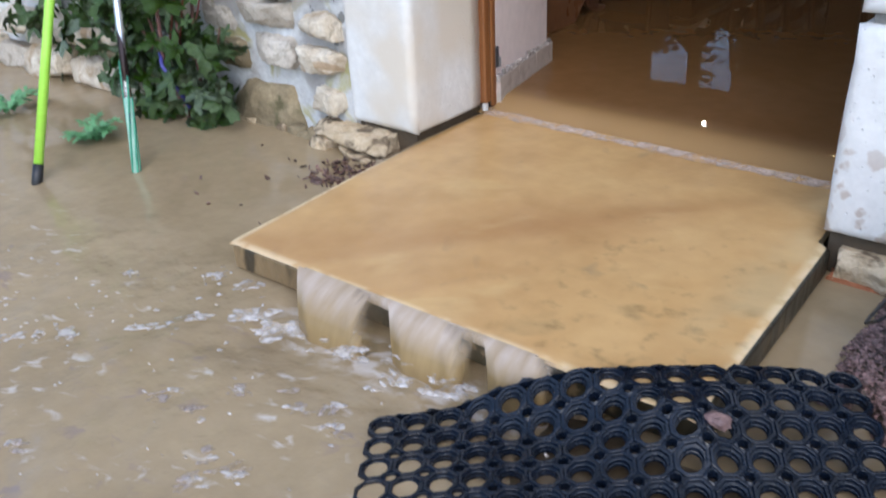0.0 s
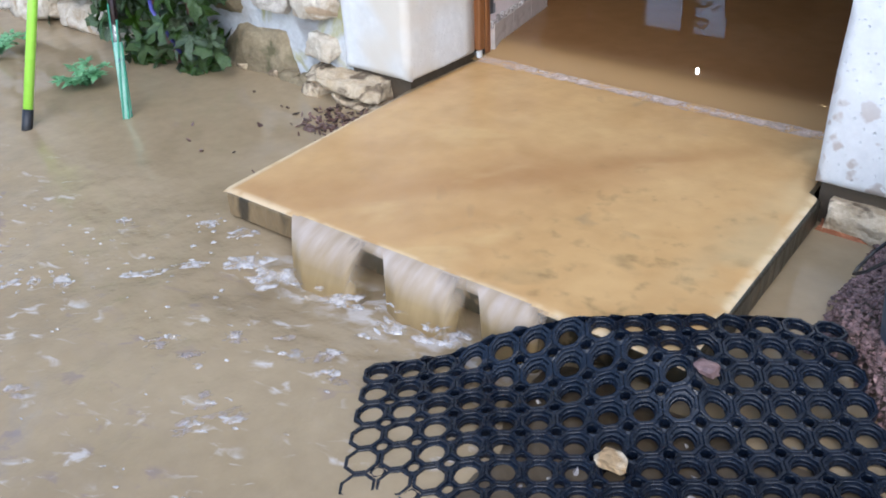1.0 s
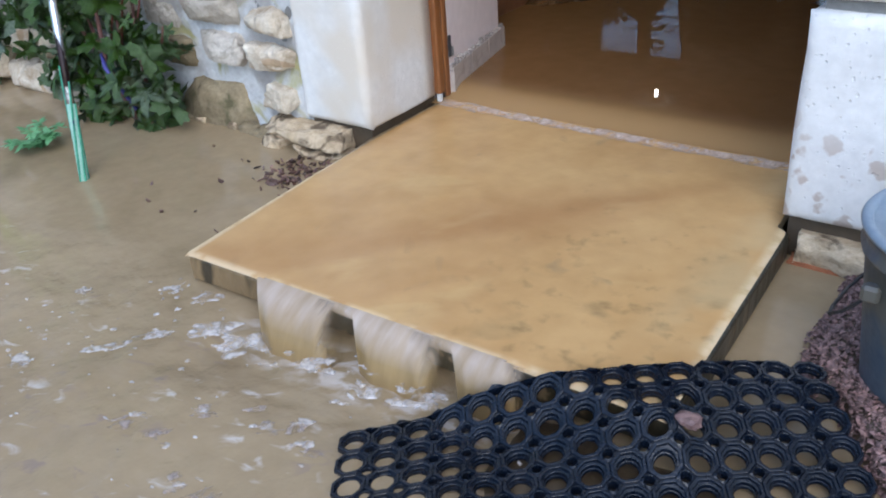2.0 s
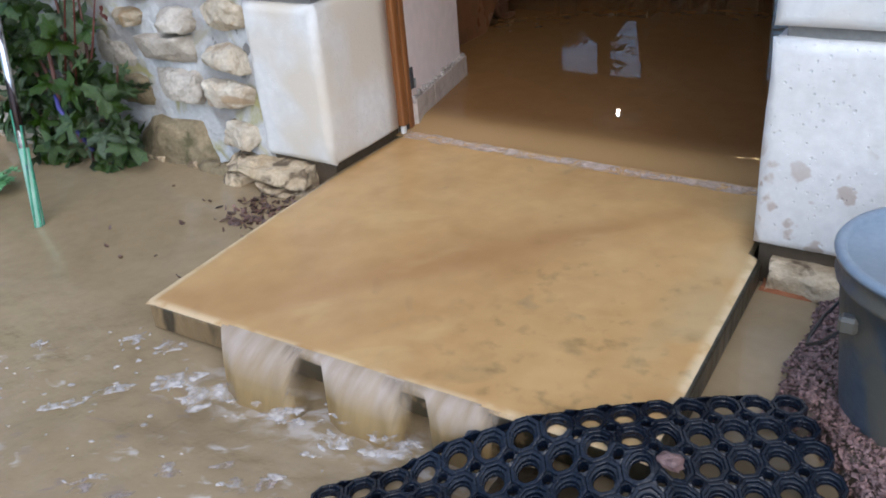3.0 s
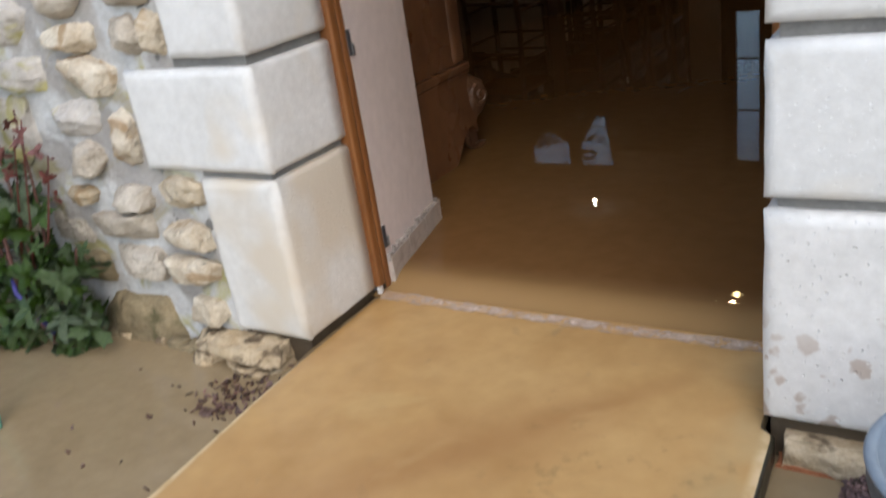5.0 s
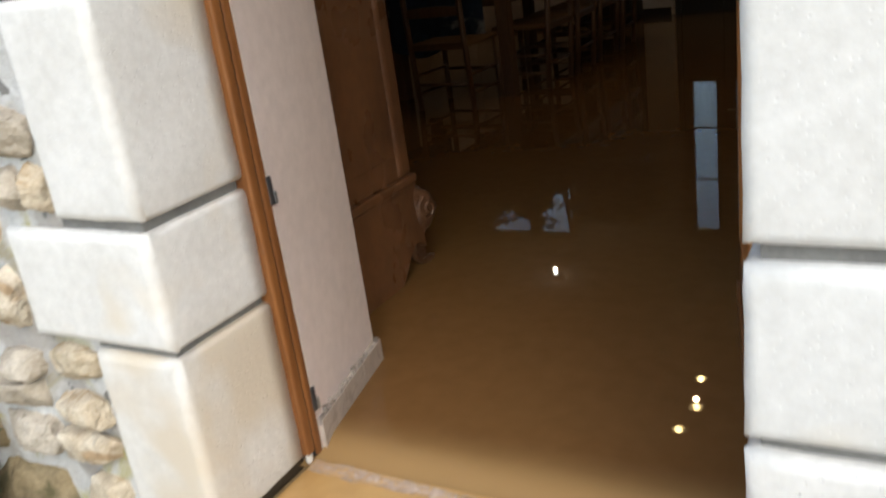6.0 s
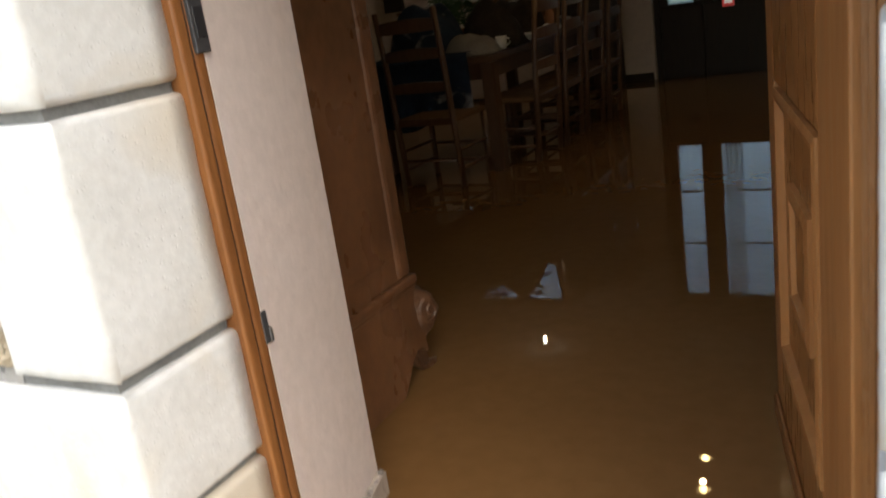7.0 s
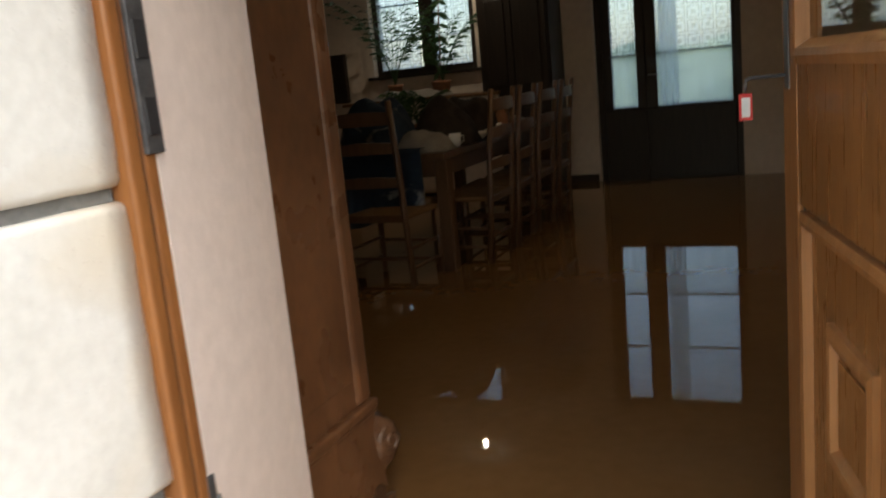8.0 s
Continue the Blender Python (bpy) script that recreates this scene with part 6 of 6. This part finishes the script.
# ---- far side of the room ----
side = thing("sideboard", (-4.15, 9.42, -0.03), "low cream painted sideboard under the window", "sideboard")
part("body", boxed(-0.85, 0.85, -0.24, 0.30, 0.06, 1.02, bevel=0.006), CEIL, side)
part("top", boxed(-0.88, 0.88, -0.27, 0.31, 1.021, 1.055, bevel=0.006), RUSH, side)
for k in range(3):
    d = part("door", boxed(-0.83 + k * 0.56, -0.29 + k * 0.56, -0.262, -0.2405, 0.10, 0.99, bevel=0.005), CEIL, side)
    part("knob", tube(bmesh.new(), [(-0.34 + k * 0.56, -0.263, 0.62), (-0.34 + k * 0.56, -0.285, 0.62)], 0.011, 10), STEEL, d)
for x in (-0.8, 0.8):
    part("foot", boxed(x - 0.04, x + 0.04, -0.2, 0.26, 0, 0.0595), DARKW, side)
crumple("lace_runner", (-4.30, 9.36, 1.026), 0.95, 0.42, 0.09, CLOTHW, "rumpled white lace runner on the sideboard", "cloth", 11.0)


def palm(at, n, h, label):
    t = thing("potted_palm", at, label, "plant")
    part("pot", lathe([(0.055, 0), (0.08, 0.13), (0.088, 0.13), (0.088, 0.15), (0.075, 0.15), (0.07, 0.12)], 20), POT, t, smooth=True)
    for i in range(n):
        a = i * 2.4 + tr.uniform(-0.3, 0.3)
        d = Vector((math.cos(a), math.sin(a) * 0.6, 0))
        ln = h * tr.uniform(0.7, 1.0)
        pts = [Vector((0, 0, 0.12)) + d * ln * 0.62 * t_ ** 1.3 + Vector((0, 0, ln * (1.25 * t_ - 0.55 * t_ * t_))) for t_ in [k / 9 for k in range(10)]]
        bm = tube(bmesh.new(), pts, 0.004, 5, 0.4)
        for k in range(2, 10):
            for s in (-1, 1):
                w = (d.cross(Vector((0, 0, 1))) * s * 0.8 + d * 0.7 + Vector((0, 0, 0.25))).normalized()
                ll = 0.17 * (1.1 - 0.07 * k)
                e = Vector((0, 0, 0.008))
                vs = [bm.verts.new(pts[k] - e), bm.verts.new(pts[k] + w * ll * 0.5 - e * 1.4), bm.verts.new(pts[k] + w * ll - Vector((0, 0, 0.03))), bm.verts.new(pts[k] + w * ll * 0.5 + e)]
                bm.faces.new(vs)
        part("frond", bm, PALM, t)
    return t


palm((-3.95, 9.40, 1.026), 16, 1.15, "dark feathery potted palm by the window")
palm((-4.52, 9.45, 1.030), 18, 1.45, "dark house plant by the window")
palm((-2.99, 6.46, TT), 13, 0.36, "dark leafy potted plant among the things on the table")
palm((-3.30, 6.50, TT), 9, 0.22, "small dark leafy plant on the dining table")


def climber(at, h, label):
    """A tall house plant: a leaning stem with broad pointed leaves close along it."""
    t = thing("house_plant", at, label, "plant")
    part("pot", lathe([(0.055, 0), (0.08, 0.13), (0.088, 0.13), (0.088, 0.15), (0.075, 0.15), (0.07, 0.12)], 20), POT, t, smooth=True)
    stem = [Vector((0.11 * u ** 0.7, 0.01 * math.sin(9 * u), 0.12 + h * u)) for u in [k / 12 for k in range(13)]]
    part("stem", tube(bmesh.new(), stem, 0.009, 6, 0.5), STEM, t, smooth=True)
    for i in range(26):
        u = 0.12 + 0.88 * i / 25
        root = stem[min(12, int(u * 12))]
        a = (0.25 if i % 2 else math.pi - 0.25) + tr.uniform(-0.5, 0.5)
        out = Vector((math.cos(a), 0.5 * math.sin(a), tr.uniform(-0.9, 0.5))).normalized()
        side = out.cross(Vector((0, 1, 0.2))).normalized()
        ln, wd = tr.uniform(0.09, 0.15), tr.uniform(0.022, 0.036)
        bm = bmesh.new()
        rows = []
        for k, w in enumerate((0.1, 0.7, 1.0, 0.85, 0.5, 0.05)):
            mid = root + out * ln * k / 5 - Vector((0, 0, 0.012 * (k / 5) ** 2))
            rows.append([bm.verts.new(mid - side * wd * w), bm.verts.new(mid + Vector((0, -0.004, 0))), bm.verts.new(mid + side * wd * w)])
        for p, q in zip(rows, rows[1:]):
            for k in (0, 1):
                bm.faces.new((p[k], p[k + 1], q[k + 1], q[k]))
        part("leaf", bm, PALM, t, smooth=True)
    return t


climber((-4.055, 9.55, 1.030), 1.44, "tall dark leafy house plant before the window")

dresser = thing("dresser", (-3.10, 9.44, -0.03), "tall very dark wooden dresser against the far wall", "cupboard")
part("body", boxed(-0.36, 0.36, -0.22, 0.29, 0.0, 2.1, bevel=0.008), DARKW, dresser)
for x0, x1 in ((-0.34, -0.005), (0.005, 0.34)):
    for z0, z1 in ((0.08, 0.95), (1.02, 2.0)):
        d = part("door", boxed(x0, x1, -0.242, -0.2205, z0, z1, bevel=0.006), DARKW, dresser)
        part("panel", boxed(x0 + 0.07, x1 - 0.07, -0.25, -0.2425, z0 + 0.08, z1 - 0.08, bevel=0.004), DARKW, d)
part("cornice", boxed(-0.40, 0.40, -0.27, 0.295, 2.101, 2.17, bevel=0.02), DARKW, dresser)
clock = thing("wall_clock", (-5.35, 9.70, 1.15), "dark framed picture on the far wall", "picture")
part("case", boxed(-0.12, 0.12, -0.02, 0.049, -0.12, 0.42, bevel=0.006), DARKW, clock)

# ---- glazed garden door ----
garden_door = tagged(new("door_2"), "dark wooden glazed double door with lace curtains", "door", kind="structure")
garden_door.matrix_basis = pose(0, FAR + 0.12, 0)


def gpart(name, x0, x1, z0, z1, y0=-0.03, y1=0.03, mat_=DARKW, bevel=0.005, label="", parent=None):
    return part(name, boxed(x0, x1, y0, y1, z0, z1, bevel=bevel), mat_, parent or garden_door, label)


gpart("outer_frame", DX0 + 0.001, DX0 + 0.06, -0.03, DTOP - 0.001, -0.05, 0.05)
gpart("outer_frame", DX1 - 0.06, DX1 - 0.001, -0.03, DTOP - 0.001, -0.05, 0.05)
gpart("outer_frame", DX0 + 0.0605, DX1 - 0.0605, DTOP - 0.06, DTOP - 0.001, -0.05, 0.05)
for x0, x1, g0, g1 in ((DX0 + 0.061, -1.945, -2.275, -2.035), (-1.944, DX1 - 0.061, -1.83, -1.125)):
    lf = gpart("leaf_panel", x0, x1, -0.029, 0.70)
    gpart("leaf_stile", x0, g0, 0.7005, 2.455, parent=lf)
    gpart("leaf_stile", g1, x1, 0.7005, 2.455, parent=lf)
    gpart("leaf_rail", g0 + 0.0005, g1 - 0.0005, 0.7005, 0.735, parent=lf)
    gpart("leaf_rail", g0 + 0.0005, g1 - 0.0005, 2.405, 2.455, parent=lf)
    for z in (1.24, 1.82):
        gpart("glazing_bar", g0 + 0.0005, g1 - 0.0005, z - 0.010, z + 0.010, -0.014, 0.014, bevel=0.003, parent=lf)
    for z0, z1 in ((0.736, 1.229), (1.251, 1.809), (1.831, 2.404)):
        pn = gpart("pane", g0 + 0.001, g1 - 0.001, z0, z1, -0.002, 0.002, GLASS, 0.0, parent=lf)
        pn.visible_shadow = False
gpart("lever", -1.92, -1.82, 1.03, 1.045, -0.06, -0.031, STEEL, 0.003, "metal lever handle")


def curtain(name, x0, x1, y, z0, z1, waves, depth, label, mat_=LACE):
    t = thing(name, ((x0 + x1) / 2, y, z1), label, "curtain")
    w = x1 - x0

    def f(u, v):
        return Vector((-w / 2 + w * u, depth * math.sin(u * waves * 6.283) * (0.4 + 0.6 * v), -(z1 - z0) * v))
    part("fabric", sheet(60, 6, f), mat_, t, smooth=True)
    part("rod", tube(bmesh.new(), [(-w / 2 - 0.02, 0.012, 0.004), (w / 2 + 0.02, 0.012, 0.004)], 0.005, 8), STEEL, t, "thin metal curtain rod")


curtain("lace_curtain", -2.28, -2.03, FAR + 0.075, 1.25, 2.42, 4, 0.006, "white lace curtain hung behind the door glass")
curtain("lace_curtain", -1.835, -1.12, FAR + 0.075, 1.25, 2.42, 9, 0.007, "white lace curtain hung behind the door glass")
curtain("net_curtain", -1.80, -1.62, FAR + 0.055, 0.72, 2.43, 3, 0.008, "narrow white net curtain at the glazed door", NET)
curtain("net_curtain", -1.835, -1.12, FAR + 0.080, 0.72, 1.24, 5, 0.003, "fine white net across the lower door glass", NET)
curtain("net_curtain", -2.28, -2.03, FAR + 0.080, 0.72, 1.24, 3, 0.003, "fine white net across the lower door glass", NET)

# ---- side window ----
window_1 = tagged(new("window_1"), "dark framed two light window with lace curtains", "window", kind="structure")
window_1.matrix_basis = pose(0, FAR + 0.12, 0)


def wpart(name, x0, x1, z0, z1, y0=-0.03, y1=0.03, mat_=DARKW, bevel=0.004):
    return part(name, boxed(x0, x1, y0, y1, z0, z1, bevel=bevel), mat_, window_1)


wpart("window_frame", WX0 + 0.001, WX0 + 0.08, WZ0 + 0.001, WZ1 - 0.001)
wpart("window_frame", WX1 - 0.08, WX1 - 0.001, WZ0 + 0.001, WZ1 - 0.001)
wpart("window_frame", WX0 + 0.0805, WX1 - 0.0805, WZ0 + 0.001, WZ0 + 0.07)
wpart("window_frame", WX0 + 0.0805, WX1 - 0.0805, WZ1 - 0.07, WZ1 - 0.001)
wpart("mullion", -4.335, -4.165, WZ0 + 0.0705, WZ1 - 0.0705)
for g0, g1 in ((WX0 + 0.081, -4.3355), (-4.1645, WX1 - 0.081)):
    for z in (1.66, 2.03):
        wpart("glazing_bar", g0, g1, z - 0.01, z + 0.01, -0.014, 0.014, DARKW, 0.002)
    for z0, z1 in ((WZ0 + 0.071, 1.649), (1.671, 2.019), (2.041, WZ1 - 0.071)):
        pn = wpart("pane", g0 + 0.001, g1 - 0.001, z0, z1, -0.002, 0.002, GLASS, 0.0)
        pn.visible_shadow = False
wpart("window_sill", WX0 - 0.05, WX1 + 0.05, WZ0 - 0.035, WZ0, -0.20, -0.031, DARKW)
curtain("lace_curtain", -4.83, -4.34, FAR + 0.075, 1.34, 2.57, 6, 0.006, "white lace curtain on the side window", SHEER)
curtain("lace_curtain", -4.16, -3.75, FAR + 0.075, 1.34, 2.57, 6, 0.006, "white lace curtain on the side window", SHEER)

# ---- garden beyond the glass ----
def far_hedge():
    def f(u, v):
        x = -16 + 26 * u
        return (x, 22 + 0.8 * noise.noise(Vector((x * 0.7, v * 3, 0))), -0.17 + 1.7 * v + 0.25 * v * noise.noise(Vector((x * 0.9, 3, 0))))
    return sheet(60, 8, f)


tagged(setting("backdrop", far_hedge(), HEDGE, smooth=True), "distant green hedge beyond the garden door", "hedge")
lawn = sheet(10, 10, lambda u, v: (-16 + 26 * u, 10.2 + 12 * v, -0.1 + 0.0 * v))
tagged(setting("lawn", lawn, HEDGE), "green lawn behind the house", "lawn")

# ---- lamps ----
pendant = thing("pendant_lamp", (-1.41, 5.70, ROOM_H), "brass pendant bar with three lit golden bulbs", "lamp")
part("stem", tube(bmesh.new(), [(0, 0, -0.001), (0, 0, -0.5)], 0.008, 8), STEEL, pendant)
part("rose", lathe([(0.05, -0.03), (0.06, -0.001)], 20), STEEL, pendant)
part("bar", tube(bmesh.new(), [(0, -0.36, -0.5), (0, 0.36, -0.5)], 0.010, 8), STEEL, pendant)
for x, y in ((-0.02, 0.34), (0.03, -0.04), (-0.02, -0.34)):
    part("shade", lathe([(0.02, -0.53), (0.05, -0.60), (0.054, -0.60), (0.025, -0.51)], 20), STEEL, pendant).location = (x, y, 0.0)
    bm = bmesh.new()
    bmesh.ops.create_uvsphere(bm, u_segments=12, v_segments=8, radius=0.024)
    bmesh.ops.translate(bm, verts=bm.verts[:], vec=(x, y, -0.60))
    part("bulb", bm, BULB, pendant, "lit golden bulb", smooth=True)
spot = thing("ceiling_lamp", (-3.66, 8.92, ROOM_H), "small lit white ceiling lamp", "lamp")
part("housing", lathe([(0.045, -0.05), (0.06, -0.001)], 24), STEEL, spot)
bm = bmesh.new()
bmesh.ops.create_uvsphere(bm, u_segments=14, v_segments=8, radius=0.020)
bmesh.ops.translate(bm, verts=bm.verts[:], vec=(0, 0, -0.075))
part("bulb", bm, BULBW, spot, "lit white bulb", smooth=True)
for lx, ly, lz, watt, tint, kind_ in ((-1.38, 5.66, ROOM_H - 0.66, 2.8, (1.0, 0.68, 0.40), "POINT"), (-3.66, 8.92, ROOM_H - 0.11, 11.0, (1.0, 0.84, 0.66), "SPOT")):
    lamp = new("lamp_light", bpy.data.lights.new("lamp_light", kind_))
    if kind_ == "SPOT":
        lamp.data.spot_size, lamp.data.spot_blend = radians(150), 0.6
    lamp.data.energy, lamp.data.color, lamp.data.shadow_soft_size = watt, tint, 0.02
    lamp.location = (lx, ly, lz)

# ---- stones of the rubble wall ----
def mortar_skin():
    """Uneven lime mortar smeared between the stones."""
    def f(u, v):
        x, z_ = -4.2 + 2.565 * u, -0.15 + 1.75 * v
        p = Vector((x, 0, z_))
        return (x, 1.5895 - 0.013 * max(0.0, noise.noise(p * 8)) - 0.005 * noise.noise(p * 21) - 0.0025 * noise.noise(p * 55), z_)
    return sheet(210, 130, f)


part("mortar_skin", mortar_skin(), MORTAR, wall_front, "uneven grey lime mortar", smooth=True)
NEAR = [(-1.767, -1.651, 0.316, 0.388, 2), (-1.824, -1.650, 0.200, 0.270, 2), (-1.809, -1.645, 0.104, 0.173, 2), (-1.782, -1.662, -0.010, 0.064, 2),
        (-2.185, -1.825, -0.145, 0.030, 3), (-2.014, -1.845, 0.098, 0.180, 1), (-2.200, -2.075, 0.068, 0.150, 3), (-2.046, -1.850, 0.212, 0.285, 1),
        (-1.968, -1.830, 0.300, 0.356, 1), (-1.881, -1.812, 0.414, 0.568, 2), (-1.786, -1.707, 0.680, 0.771, 1), (-1.697, -1.640, 0.677, 0.783, 2),
        (-1.800, -1.645, 0.795, 0.890, 1), (-1.994, -1.830, 0.595, 0.685, 2), (-2.071, -1.966, 0.385, 0.475, 1), (-2.030, -1.850, 0.697, 0.765, 2),
        (-2.020, -1.880, 0.780, 0.868, 1), (-2.142, -2.034, 0.303, 0.347, 2),
        (-2.360, -2.070, 0.596, 0.682, 4), (-2.425, -2.220, 0.395, 0.580, 4), (-2.140, -1.935, 0.488, 0.578, 4), (-2.400, -2.090, 0.705, 0.850, 4), (-2.640, -2.450, 0.480, 0.600, 4), (-2.620, -2.400, 0.625, 0.760, 4)]
stone_r = random.Random(5)
KINDS = {1: RUBBLE, 2: RUBBLE_WARM, 3: RUBBLE_DARK, 4: PALE_RUBBLE}
for i, (x0, x1, z0, z1, kind_) in enumerate(NEAR):
    bm = rubble((x1 - x0) * 1.02, 0.085, (z1 - z0) * 1.04, 3.3 + i * 1.9, 9)
    bmesh.ops.translate(bm, verts=bm.verts[:], vec=((x0 + x1) / 2, {3: 1.585, 4: 1.597}.get(kind_, 1.581), (z0 + z1) / 2))
    part("stone", bm, KINDS[kind_], wall_front, smooth=True)
shapes = []
for i in range(9):
    bm = rubble(1, 1, 1, 50 + i * 2.7, 5)
    me = bpy.data.meshes.new("stone")
    bm.to_mesh(me)
    bm.free()
    me.materials.append((RUBBLE, PALE_RUBBLE, RUBBLE_WARM)[i % 3])
    shapes.append(me)
taken = [(a_ - 0.012, b_ + 0.012, c_ - 0.012, d_ + 0.012) for a_, b_, c_, d_, _ in NEAR] + [(XL - w - 0.02, XL, z0 - 0.012, z1 + 0.03) for z0, z1, w in COURSES]
z = -0.11
count = 0
while z < 1.9:
    h = stone_r.uniform(0.085, 0.15)
    x = -1.63 - stone_r.uniform(0, 0.05)
    while x > -4.6 and count < 285:
        w = stone_r.uniform(0.10, 0.27)
        hh = h * stone_r.uniform(0.72, 0.98)
        zc = z + h / 2 + stone_r.uniform(-0.012, 0.012)
        gap = stone_r.uniform(0.015, 0.045)
        if not any(x - w < b_ and x > a_ and zc - hh / 2 < d_ and zc + hh / 2 > c_ for a_, b_, c_, d_ in taken):
            ob = new("stone", shapes[stone_r.randrange(9)])
            ob.parent = wall_front
            ob.matrix_basis = Matrix.LocRotScale((x - w / 2, 1.604, zc), Euler((0, stone_r.uniform(-0.08, 0.08), 0)), (w * 1.10, stone_r.uniform(0.05, 0.07), hh * 1.08))
            count += 1
            x -= w + gap
        else:
            x -= 0.03
    z += h + stone_r.uniform(0.008, 0.025)
